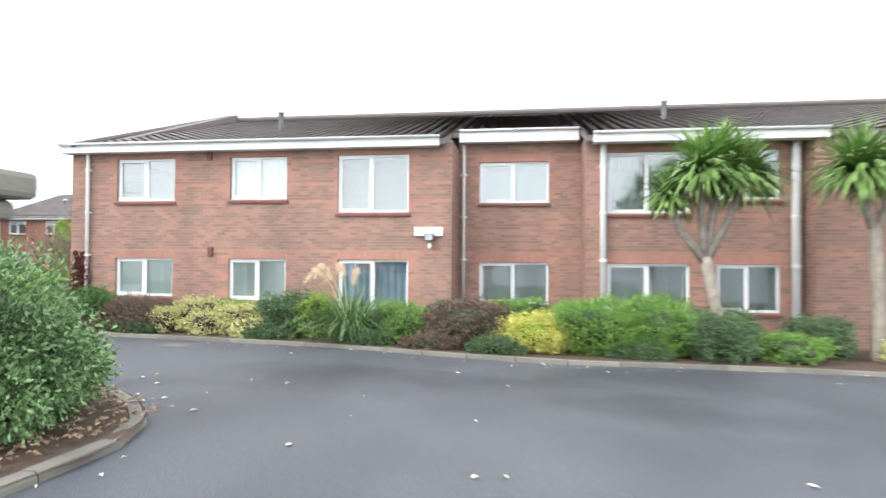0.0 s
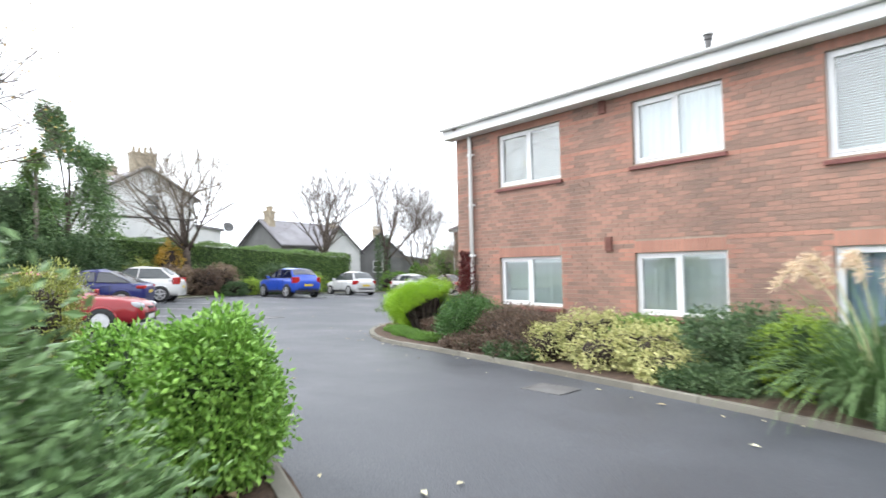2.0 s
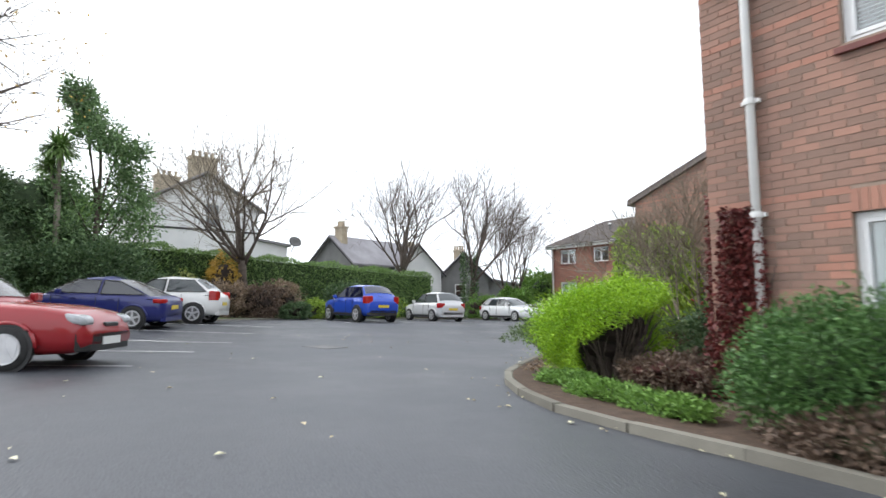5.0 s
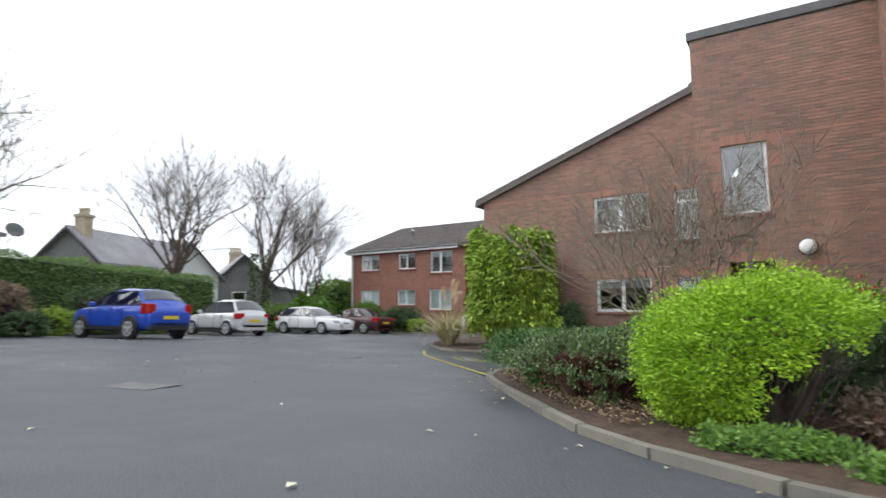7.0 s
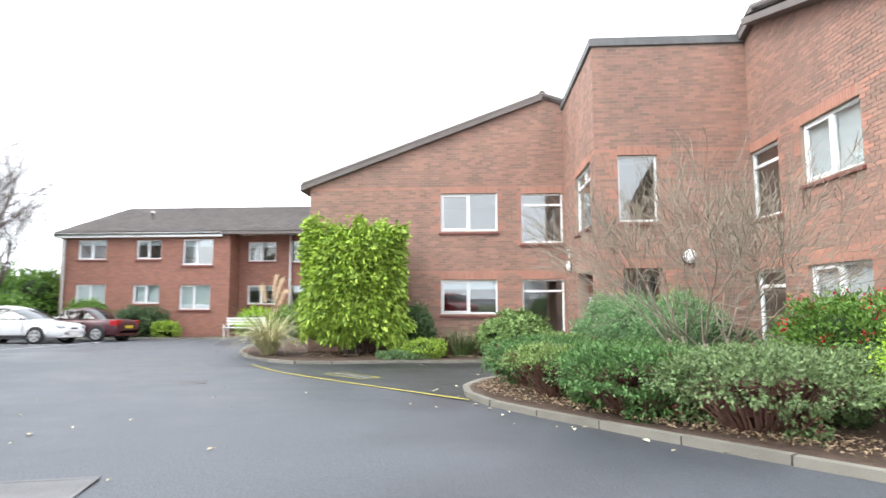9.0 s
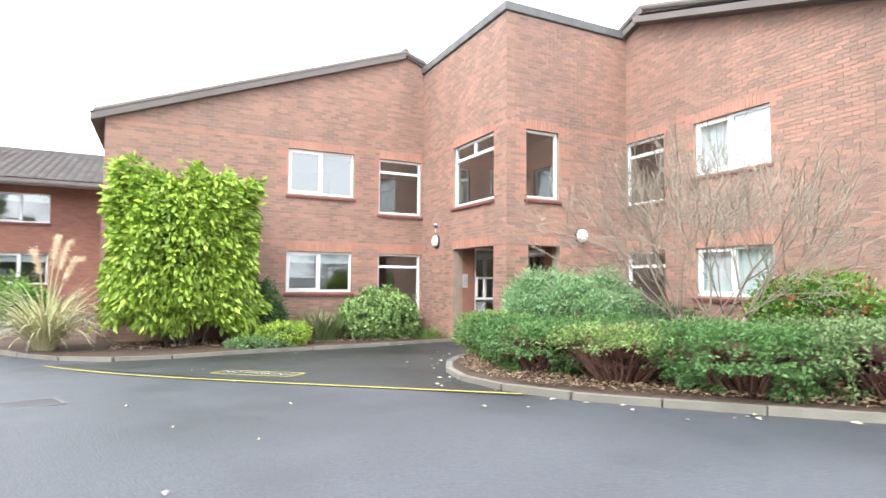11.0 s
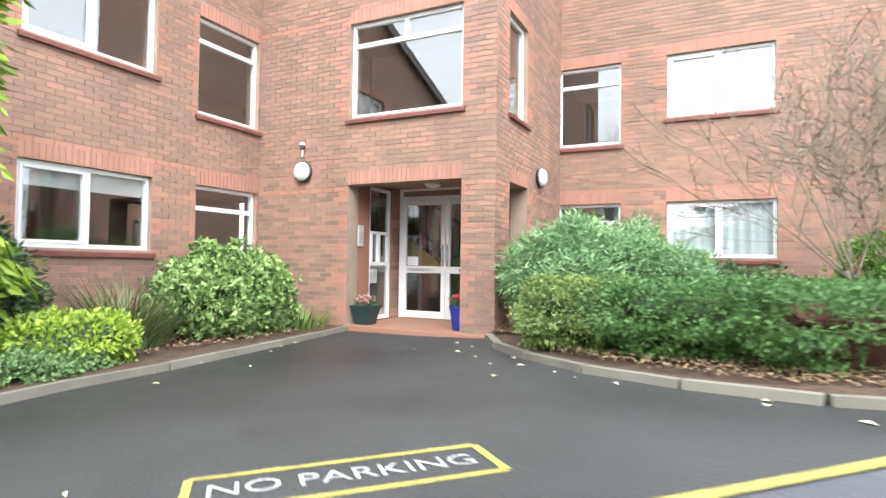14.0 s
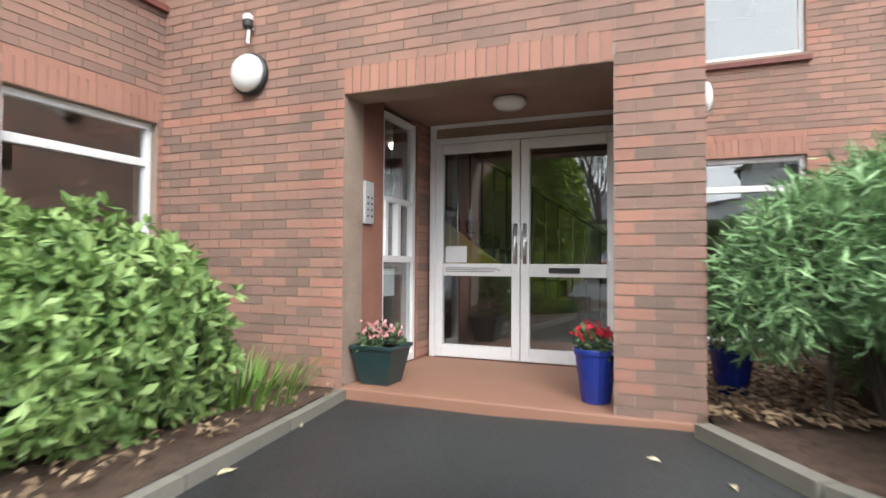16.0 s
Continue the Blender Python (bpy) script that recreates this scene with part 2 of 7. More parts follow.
L_DARK = leaf_mat("leaf_dark_green", (0.028, 0.06, 0.026), (0.10, 0.155, 0.065))
L_LIME = leaf_mat("leaf_lime", (0.11, 0.23, 0.012), (0.34, 0.52, 0.035))
L_YEL = leaf_mat("leaf_yellow", (0.17, 0.20, 0.05), (0.56, 0.53, 0.26))
L_YG = leaf_mat("leaf_yellow_green", (0.072, 0.135, 0.018), (0.34, 0.46, 0.065))
L_RHO = leaf_mat("leaf_rhododendron", (0.045, 0.10, 0.022), (0.26, 0.37, 0.13))
L_TIPS = leaf_mat("leaf_yellow_tipped", (0.045, 0.085, 0.024), (0.20, 0.275, 0.08))
L_HEDGE = leaf_mat("leaf_dull_hedge", (0.045, 0.075, 0.028), (0.15, 0.215, 0.085))
L_HEDGE_B = leaf_mat("leaf_privet", (0.065, 0.125, 0.035), (0.22, 0.33, 0.11))
L_TWIGGY = leaf_mat("leaf_dry_brown", (0.12, 0.085, 0.055), (0.27, 0.20, 0.14))
L_OLIVE = leaf_mat("leaf_olive", (0.10, 0.12, 0.03), (0.30, 0.33, 0.08))
L_BOX = leaf_mat("leaf_box_green", (0.03, 0.075, 0.02), (0.09, 0.18, 0.05))
L_BROWN = leaf_mat("leaf_bronze", (0.06, 0.042, 0.03), (0.16, 0.11, 0.08))
L_RED = leaf_mat("leaf_red", (0.05, 0.012, 0.012), (0.14, 0.03, 0.026))
L_BLUE = leaf_mat("leaf_blue_green", (0.06, 0.13, 0.05), (0.24, 0.38, 0.18))
L_STRAW = leaf_mat("leaf_straw", (0.24, 0.25, 0.12), (0.50, 0.46, 0.28))
L_PLUME = leaf_mat("plume", (0.46, 0.33, 0.22), (0.66, 0.52, 0.38))
L_FALL = leaf_mat("fallen_leaf", (0.32, 0.25, 0.14), (0.70, 0.62, 0.44))
L_AUT = leaf_mat("leaf_autumn", (0.28, 0.17, 0.03), (0.50, 0.34, 0.07))
# plant cores: inner shade painted in as tones darker than the leaves
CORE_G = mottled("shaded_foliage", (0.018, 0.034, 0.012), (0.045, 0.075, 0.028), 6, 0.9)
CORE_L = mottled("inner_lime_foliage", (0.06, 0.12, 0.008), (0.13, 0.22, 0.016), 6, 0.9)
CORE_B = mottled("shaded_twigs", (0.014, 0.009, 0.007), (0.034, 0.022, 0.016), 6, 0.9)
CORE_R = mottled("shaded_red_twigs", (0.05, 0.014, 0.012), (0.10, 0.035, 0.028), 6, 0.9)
TYRE = mottled("tyre_rubber", (0.012, 0.012, 0.012), (0.03, 0.03, 0.03), 10, 0.8)
ALLOY = mottled("alloy", (0.58, 0.58, 0.59), (0.72, 0.72, 0.73), 10, 0.35, 0.5)
# darker copy of ALLOY with the shade behind the spokes painted in
ALLOY_D = mottled("alloy_shaded", (0.10, 0.10, 0.102), (0.20, 0.20, 0.20), 10, 0.5, 0.5)
TRIM_B = mottled("black_trim", (0.015, 0.015, 0.016), (0.03, 0.03, 0.03), 10, 0.5)
PLATE_Y = mottled("plate_yellow", (0.62, 0.47, 0.04), (0.72, 0.56, 0.06), 10, 0.4)
LAMP_R = mottled("lamp_red", (0.30, 0.012, 0.012), (0.45, 0.02, 0.02), 10, 0.15)
LAMP_C = mottled("lamp_clear", (0.30, 0.32, 0.34), (0.50, 0.52, 0.54), 10, 0.12)
POT_G = mottled("pot_dark_green", (0.012, 0.035, 0.038), (0.024, 0.055, 0.056), 6, 0.35)
POT_B = mottled("pot_blue", (0.012, 0.03, 0.22), (0.025, 0.05, 0.32), 6, 0.22)
PETAL = mottled("petal_red", (0.45, 0.01, 0.025), (0.68, 0.03, 0.06), 12, 0.6, island=0.5)
PETAL_P = mottled("petal_pink", (0.42, 0.12, 0.14), (0.72, 0.42, 0.42), 12, 0.6, island=0.6)
OPAL = mottled("opal_glass", (0.80, 0.80, 0.78), (0.88, 0.88, 0.87), 3, 0.2)
LIT = mottled("lit_opal", (0.8, 0.8, 0.78), (0.88, 0.88, 0.86), 3, 0.3)
LIT.node_tree.nodes["Principled BSDF"].inputs["Emission Color"].default_value = (1.0, 0.93, 0.8, 1)
LIT.node_tree.nodes["Principled BSDF"].inputs["Emission Strength"].default_value = 4.0
PAPER = mottled("paper", (0.70, 0.70, 0.69), (0.80, 0.80, 0.79), 4, 0.8)
YELLOW_F = mottled("yellow_paint", (0.50, 0.33, 0.025), (0.62, 0.43, 0.05), 3, 0.7)


def paint_mat(name, colour, metal=0.25):
    m = mottled(name, tuple(c * 0.9 for c in colour), colour, 3, 0.42, metal, 0.4)
    m.node_tree.nodes["Principled BSDF"].inputs["Coat Weight"].default_value = 0.8
    m.node_tree.nodes["Principled BSDF"].inputs["Coat Roughness"].default_value = 0.06
    return m


# ---- building blocks ----
class MB:
    """Collects the vertices and faces of one mesh."""

    def __init__(self):
        self.v, self.f = [], []

    def add(self, vs, fs):
        k = len(self.v)
        self.v += [tuple(p) for p in vs]
        self.f += [tuple(i + k for i in f) for f in fs]
        return self

    def box(self, x0, y0, z0, x1, y1, z1, m=None):
        vs = [(x, y, z) for z in (z0, z1) for x, y in ((x0, y0), (x1, y0), (x1, y1), (x0, y1))]
        if m is not None:
            vs = [m @ Vector(p) for p in vs]
        return self.add(vs, [(3, 2, 1, 0), (4, 5, 6, 7), (0, 1, 5, 4), (1, 2, 6, 5), (2, 3, 7, 6), (3, 0, 4, 7)])

    def tube(self, pts, radii, n=6, cap=True):
        pts = [Vector(p) for p in pts]
        rings = []
        for i, p in enumerate(pts):
            d = (pts[min(i + 1, len(pts) - 1)] - pts[max(i - 1, 0)]).normalized()
            a = d.orthogonal().normalized()
            b = d.cross(a)
            rings.append([p + radii[i] * (math.cos(2 * math.pi * k / n) * a + math.sin(2 * math.pi * k / n) * b) for k in range(n)])
        fs = [(i * n + k, i * n + (k + 1) % n, (i + 1) * n + (k + 1) % n, (i + 1) * n + k) for i in range(len(pts) - 1) for k in range(n)]
        if cap:
            fs += [tuple(range(n))[::-1], tuple((len(pts) - 1) * n + k for k in range(n))]
        return self.add([v for r in rings for v in r], fs)

    def lathe(self, prof, n=20, m=None):
        """prof: rows of (radius, height) round the z axis."""
        vs = [(r * math.cos(2 * math.pi * k / n), r * math.sin(2 * math.pi * k / n), z) for r, z in prof for k in range(n)]
        if m is not None:
            vs = [m @ Vector(p) for p in vs]
        fs = [(i * n + k, i * n + (k + 1) % n, (i + 1) * n + (k + 1) % n, (i + 1) * n + k) for i in range(len(prof) - 1) for k in range(n)]
        fs += [tuple(range(n))[::-1], tuple((len(prof) - 1) * n + k for k in range(n))]
        return self.add(vs, fs)

    def loft(self, rings, cap=True):
        n = len(rings[0])
        fs = [(i * n + k, i * n + (k + 1) % n, (i + 1) * n + (k + 1) % n, (i + 1) * n + k) for i in range(len(rings) - 1) for k in range(n)]
        if cap:
            fs += [tuple(range(n))[::-1], tuple((len(rings) - 1) * n + k for k in range(n))]
        return self.add([p for r in rings for p in r], fs)

    def prism(self, poly, y0, y1):
        """poly in x, z; drawn out along y."""
        n = len(poly)
        return self.add([(x, y0, z) for x, z in poly] + [(x, y1, z) for x, z in poly], [tuple(range(n)), tuple(range(2 * n - 1, n - 1, -1))] + [(k, k + n, (k + 1) % n + n, (k + 1) % n) for k in range(n)])

    def data(self, name, smooth=False):
        me = bpy.data.meshes.new(name)
        me.from_pydata(self.v, [], self.f)
        if smooth:
            me.polygons.foreach_set("use_smooth", [True] * len(me.polygons))
        me.update()
        return me


def part(name, mb, material, parent=None, label="", smooth=False, bevel=0.0):
    ob = new(name, mb.data(name, smooth) if isinstance(mb, MB) else mb)
    if not ob.data.materials:
        ob.data.materials.append(material)
    ob.parent = parent
    if label:
        ob["label"] = label
    if bevel:
        md = ob.modifiers.new("bevel", "BEVEL")
        md.width, md.segments, md.limit_method = bevel, 2, "ANGLE"
    return ob


def thing(name, m, label, category, group="", kind=""):
    ob = new(name)
    ob.matrix_world = m
    return tagged(ob, label, category, group, kind)


def np_mesh(name, verts, quads):
    me = bpy.data.meshes.new(name)
    me.vertices.add(len(verts))
    me.vertices.foreach_set("co", np.asarray(verts, dtype=np.float32).ravel())
    q = np.asarray(quads, dtype=np.int32)
    k = q.shape[1]
    me.loops.add(q.size)
    me.loops.foreach_set("vertex_index", q.ravel())
    me.polygons.add(len(q))
    me.polygons.foreach_set("loop_start", np.arange(len(q), dtype=np.int32) * k)
    me.polygons.foreach_set("use_smooth", np.zeros(len(q), dtype=bool))
    me.update(calc_edges=True)
    me.validate()
    return me


def smooth_line(pts, step):
    """Points at even steps along a curve through pts."""
    p = np.array(pts, float)
    q = np.vstack([2 * p[0] - p[1], p, 2 * p[-1] - p[-2]])
    out = []
    for i in range(1, len(q) - 2):
        for t in np.linspace(0, 1, 24, endpoint=False):
            a, b, c, d = q[i - 1 : i + 3]
            out.append(0.5 * (2 * b + (c - a) * t + (2 * a - 5 * b + 4 * c - d) * t * t + (3 * b - a - 3 * c + d) * t**3))
    out.append(p[-1])
    out = np.array(out)
    s = np.r_[0, np.cumsum(np.hypot(*np.diff(out, axis=0).T))]
    n = max(2, int(round(s[-1] / step)))
    u = np.linspace(0, s[-1], n + 1)
    return np.c_[np.interp(u, s, out[:, 0]), np.interp(u, s, out[:, 1])]


# ---- ground ----
def ground_sheet():
    xs = np.r_[-400, -200, -100, np.arange(-64, 24, 1.0), 60, 200, 400]
    ys = np.r_[-400, -150, -60, np.arange(-26, 60, 1.0), 90, 200, 400]
    v = [(x, y, gz(x, y)) for y in ys for x in xs]
    n = len(xs)
    q = [(j * n + i, j * n + i + 1, (j + 1) * n + i + 1, (j + 1) * n + i) for j in range(len(ys) - 1) for i in range(n - 1)]
    ob = new("ground", np_mesh("ground", v, q))
    ob.data.materials.append(ASPHALT)
    return tagged(ob, "dark grey damp asphalt of a sloping car park drive", "ground", kind="structure")


ground_sheet()

KERB_A = [(14, 12.05), (6.5, 12.1), (3.66, 12.1), (1.3, 12.0), (-0.75, 12.35), (-2.5, 12.9), (-4.6, 13.2), (-7.4, 13.45), (-10, 13.6), (-11.6, 13.62), (-12.7, 13.95), (-13.55, 14.42), (-14.28, 15.0), (-14.98, 15.82), (-15.88, 16.95), (-16.55, 17.82), (-17.13, 18.7), (-17.42, 19.6), (-17.4, 20.6), (-16.95, 21.75), (-16.3, 22.62), (-15.6, 23.25), (-14.75, 23.72)]
KERB_B = [(-14.62, 26.28), (-16.4, 26.0), (-18.3, 25.75), (-19.5, 25.7), (-20.5, 25.45), (-21.5, 25.3), (-22.5, 25.6), (-23.6, 26.6), (-24.3, 28), (-24.5, 30), (-24.4, 34), (-24.2, 37)]
KERB_I = [(-2.9, 2.0), (-2.75, 4.9), (-2.7, 5.8), (-3.05, 6.8), (-4.05, 7.8), (-5.3, 8.32), (-7.5, 8.6), (-9.3, 8.75), (-12.6, 8.98), (-13.5, 8.85), (-13.95, 8.3), (-14.3, 7.0), (-14.6, 5.0), (-14.4, 2.0), (-10, 0), (-5, 0), (-2.9, 2.0)]
KERB_F = [(-24.2, 37), (-27, 36.9), (-31, 37.3), (-36, 37.6), (-40, 37.6)]
KERB_W = [(-38.2, 34), (-38.0, 28), (-36.8, 22), (-34.5, 17.2), (-30, 12.6), (-28.2, 9.2), (-26, 7.0), (-20.5, 4.2), (-14.6, 2.6)]


def bed(name, line, close, material, label, lift, rough=0.05):
    """A planting bed that lies behind a kerb; close: the corners by which its outline goes home."""
    pts = [tuple(p) for p in smooth_line(line, 0.45)] + list(close)
    bm = bmesh.new()
    vs = [bm.verts.new((x, y, gz(x, y) + lift)) for x, y in pts]
    es = [bm.edges.new((vs[i], vs[(i + 1) % len(vs)])) for i in range(len(vs))]
    bmesh.ops.triangle_fill(bm, edges=es, use_beauty=True)
    for f in bm.faces:
        if f.normal.z < 0:
            f.normal_flip()
    for _ in range(2):
        bmesh.ops.subdivide_edges(bm, edges=[e for e in bm.edges if e.calc_length() > 0.8], cuts=1, use_grid_fill=True)
    bmesh.ops.triangulate(bm, faces=bm.faces)
    for v in bm.verts:
        v.co.z = gz(v.co.x, v.co.y) + lift + (rough * noise.noise(v.co * 1.7) if not v.is_boundary else 0)
    me = bpy.data.meshes.new(name)
    bm.to_mesh(me)
    bm.free()
    ob = new(name, me)
    me.materials.append(material)
    return tagged(ob, label, "planting bed" if rough else "ground", kind="structure")


bed("ground_bed_a", KERB_A, [(-11.2, 24.0), (-11.2, 15.8), (-1, 15.8), (-1, 17.2), (2.1, 17.2), (14, 17.2)], SOIL, "brown soil bed with litter in front of the brick wing", 0.07)
bed("ground_bed_b", KERB_B, [(-22.2, 37), (-22.2, 28.2), (-14.6, 28.2)], SOIL, "brown soil bed below the brick gable", 0.07)
bed("ground_bed_island", KERB_I[:-1], [], SOIL, "leaf-strewn soil of a kerbed island", 0.07)
bed("ground_bed_far", KERB_F, [(-40, 39.4), (-24.2, 39.4)], SOIL, "soil strip in front of the far wing", 0.07)
bed("ground_approach", [(-22.8, 24.95), (-21.45, 23.35), (-20.15, 21.8), (-18.75, 20.35), (-17.45, 18.95)], [(-17.4, 19.6), (-17.35, 20.6), (-16.7, 21.85), (-15.6, 23.1), (-14.7, 23.75), (-14.5, 26.3), (-16.4, 26.0), (-18.3, 25.75), (-19.5, 25.7), (-20.5, 25.45), (-21.5, 25.3)], ASPHALT_DARK, "newer, darker asphalt of the porch approach", 0.009, 0)
bed("ground_verge", KERB_W, [(-14.4, -6), (-48, -6), (-52, 12), (-50, 34)], GRASS_G, "rough planted verge beyond the parking bays", 0.06)


def kerb(name, line, label, seg=0.9, width=0.125, high=0.08, material=None):
    """A row of kerb stones with rounded upper arris and open joints."""
    base = tagged(new(name), label, "kerb", kind="structure")
    pts = smooth_line(line, seg)
    for i in range(len(pts) - 1):
        a, b = Vector(pts[i]), Vector(pts[i + 1])
        d = (b - a).normalized()
        gap = d * 0.006
        a, b = a + gap, b - gap
        side = Vector((d.y, -d.x))
        jit = random.uniform(-0.006, 0.006)
        prof = [(-0.0, -0.12), (0.0, high - 0.035), (0.012, high - 0.01), (0.035, high), (width, high), (width, -0.12)]
        rings = []
        for p in (a, b):
            rings.append([(*(p + side * o), gz(*p) + z + jit) for o, z in prof])
        part("kerb_stone", MB().loft(rings), material or CONCRETE, base)
    return base


kerb("kerb_a", KERB_A[::-1], "pale concrete kerb round the planted bed")
kerb("kerb_b", KERB_B[::-1], "pale concrete kerb of the gable bed", 0.9, 0.1, 0.08)
kerb("kerb_island", KERB_I[::-1], "pale concrete kerb of the gravel island", 0.8, 0.14)
kerb("kerb_far", KERB_F[::-1], "far concrete kerb", 1.5)
kerb("kerb_west", KERB_W, "low concrete kerb behind the parking bays", 1.5, 0.12, 0.07)


# ---- walls ----
PITCH, BRICK_H, BRICK_L, OUT = 0.075, 0.065, 0.2155, 0.007
WALLS = {}


def wall(name, m, length, z0, z1, holes, label, top=None, thick=0.28, trim=(0, 0), reds=(), red_below=-9, bricks=True, far=False):
    """A wall along local x that faces local -y. holes: (a0, a1, z0, z1, kind) cut right through. top: (a, z) corners of a gable above z1."""
    lo, hi = trim[0], length - trim[1]
    xs = sorted({lo, hi, *(min(max(v, lo), hi) for h in holes for v in h[:2])})
    zs = sorted({z0, z1, *(v for h in holes for v in h[2:4])})
    mb = MB()
    for i in range(len(xs) - 1):
        run = None
        for k in range(len(zs) - 1):
            cx, cz = (xs[i] + xs[i + 1]) / 2, (zs[k] + zs[k + 1]) / 2
            solid = not any(h[0] < cx < h[1] and h[2] < cz < h[3] for h in holes)
            if solid:
                run = (run[0] if run else zs[k], zs[k + 1])
            if run and (not solid or k == len(zs) - 2):
                mb.box(xs[i], 0, run[0], xs[i + 1], thick, run[1])
                run = None
    if top:
        n = len(top)
        mb.prism([(lo, z1), *[(min(max(a, lo), hi), z) for a, z in top], (hi, z1)], 0, thick)
    core = part(name, mb, BRICK_FAR if far else MORTAR)
    core.matrix_world = m
    tagged(core, label, "wall", kind="structure")
    WALLS[name] = (core, length, z0, z1, holes, top, reds, red_below, bricks)
    return core


def top_at(a, z1, top):
    if not top:
        return z1
    return float(np.interp(a, [p[0] for p in top], [p[1] for p in top]))


def brick_rows(name):
    """The rectangles (a0, a1, z0, z1, red) of all bricks of a wall."""
    core, length, z0, z1, holes, top, reds, red_below, _ = WALLS[name]
    out = []
    zmax = max([z1] + [p[1] for p in top]) if top else z1
    rows = int((zmax - z0) / PITCH)
    for r in range(rows):
        z = z0 + r * PITCH
        zm = z + BRICK_H / 2
        spans = [(0.0, length)]
        if z + BRICK_H > z1 and top:
            xs = np.linspace(0, length, 240)
            ok = [x for x in xs if top_at(x, z1, top) > z + BRICK_H]
            if not ok:
                continue
            spans = [(min(ok), max(ok))]
        near = []
        for h in holes:
            head = h[3] + (0.0 if h[4] == "bare" else 0.215)
            if h[2] - 0.06 < zm < head:
                near.append((h[0], h[1]))
                nxt = []
                for s in spans:
                    if h[1] <= s[0] or h[0] >= s[1]:
                        nxt.append(s)
                        continue
                    if h[0] > s[0]:
                        nxt.append((s[0], h[0]))
                    if h[1] < s[1]:
                        nxt.append((h[1], s[1]))
                spans = nxt
        band = zm < red_below or any(abs(zm - b) < PITCH * 0.5 for b in reds)
        for s0, s1 in spans:
            x = -((r % 2) * 0.1125) - 0.225 + 0.0
            while x < s1:
                a0, a1 = max(x, s0), min(x + BRICK_L, s1)
                if a1 - a0 > 0.03:
                    tooth = (r // 3) % 2 == 0 and any(abs(a0 - q[1]) < 0.12 or abs(a1 - q[0]) < 0.12 for q in near)
                    out.append((a0, a1, z, z + BRICK_H, band or tooth))
                x += 0.225
    for h in holes:
        if h[4] == "bare":
            continue
        x = h[0]
        while x < h[1] - 0.02:
            out.append((x, min(x + 0.065, h[1]), h[3] + 0.005, h[3] + 0.205, True))
            x += 0.075
    return out


# the near wing: front, gable, recessed bay, next bay
UP, LOW = 4.79, 2.13
HOLES_A = [(0.97, 2.66, 3.66, UP, "w"), (4.23, 5.79, 3.68, UP, "w"), (7.16, 9.0, 3.33, UP, "w"), (0.95, 2.62, 1.12, LOW, "w"), (4.21, 5.78, 1.06, LOW, "w"), (7.18, 9.0, 0.74, LOW, "w")]
HOLES_A = [(h[0] + 0.38, h[1] + 0.38, *h[2:]) for h in HOLES_A]
wall("wall_a_front", pose(-11.64, 15.58, 0), 10.47, -0.25, 5.1, HOLES_A, "red and brown stretcher-bond brick front with white windows", reds=(3.58, 4.05, 2.35, 4.62))
GABLE_A = [(0, 7.52), (0.66, 7.86), (8.28, 5.12)]
HOLES_GA = [(0.06, 1.23, 3.28, 4.77, "w"), (2.01, 3.68, 3.68, UP, "w"), (0.06, 1.23, 0.12, 2.18, "w"), (2.01, 3.70, 1.2, 2.18, "w")]
wall("wall_a_gable", pose(-11.26, 23.86, 0, 0, 0, -90), 8.28, -0.25, 5.1, HOLES_GA, "tall red-brown brick gable wall with a raking roofline", top=GABLE_A, trim=(0.0, 0.28), reds=(4.95, 2.4))
wall("wall_a_pilaster", pose(-11.64, 16.26, 0, 0, 0, -90), 0.68, -0.25, 5.1, [], "projecting brick corner of the near wing", trim=(0.0, 0.28))
wall("wall_a_return", pose(-1.17, 15.58, 0, 0, 0, 90), 1.47, -0.25, 5.1, [], "short brick return wall", trim=(0.28, 0))
HOLES_D = [(0.57, 2.42, 3.69, UP, "w"), (0.57, 2.42, 0.96, 2.08, "w")]
wall("wall_d", pose(-1.17, 17.05, 0), 3.27, -0.25, 5.5, HOLES_D, "recessed brick bay with two windows", trim=(0, 0.0), reds=(2.3, 4.95))
wall("wall_d_return", pose(2.1, 17.05, 0, 0, 0, -90), 1.15, -0.25, 5.2, [], "short brick return wall", trim=(0.0, 0.28))
HOLES_E = [(0.5, 2.42, 3.3, UP, "w"), (3.02, 4.43, 3.62, UP, "w"), (0.5, 2.42, 0.92, 2.08, "w"), (3.02, 4.43, 0.95, 2.08, "w")]
wall("wall_e", pose(2.1, 15.9, 0), 4.95, -0.25, 5.15, HOLES_E, "brick bay with four white windows", reds=(2.3, 3.2))
wall("wall_f_return", pose(7.05, 15.9, 0, 0, 0, -90), 0.5, -0.25, 5.15, [], "short brick return wall", trim=(0, 0.28))
wall("wall_f", pose(7.05, 15.4, 0), 7.5, -0.25, 5.15, [], "plain red brick wall", reds=(2.3,))
wall("wall_far_east", pose(14.55, 15.4, 0, 0, 0, 90), 14, -0.25, 5.15, [], "brick end wall", bricks=False, far=True)
# the tower with the porch at its foot
HOLES_TW = [(1.86, 3.81, 3.3, UP, "w"), (1.86, 3.81, -0.25, 2.25, "p")]
wall("wall_tower_west", pose(-14.655, 28.085, 0, 0, 0, -90), 4.325, -0.25, 7.3, HOLES_TW, "red-brown brick tower wall above the entrance porch", reds=(4.9, 2.2), trim=(0.0, 0.28))
HOLES_TS = [(0.5, 1.37, 3.28, 4.78, "w"), (0.55, 1.4, -0.25, 2.25, "p")]
wall("wall_tower_south", pose(-14.655, 23.76, 0), 3.395, -0.25, 7.3, HOLES_TS, "red-brown brick tower wall with a porch opening", reds=(4.9, 2.2))
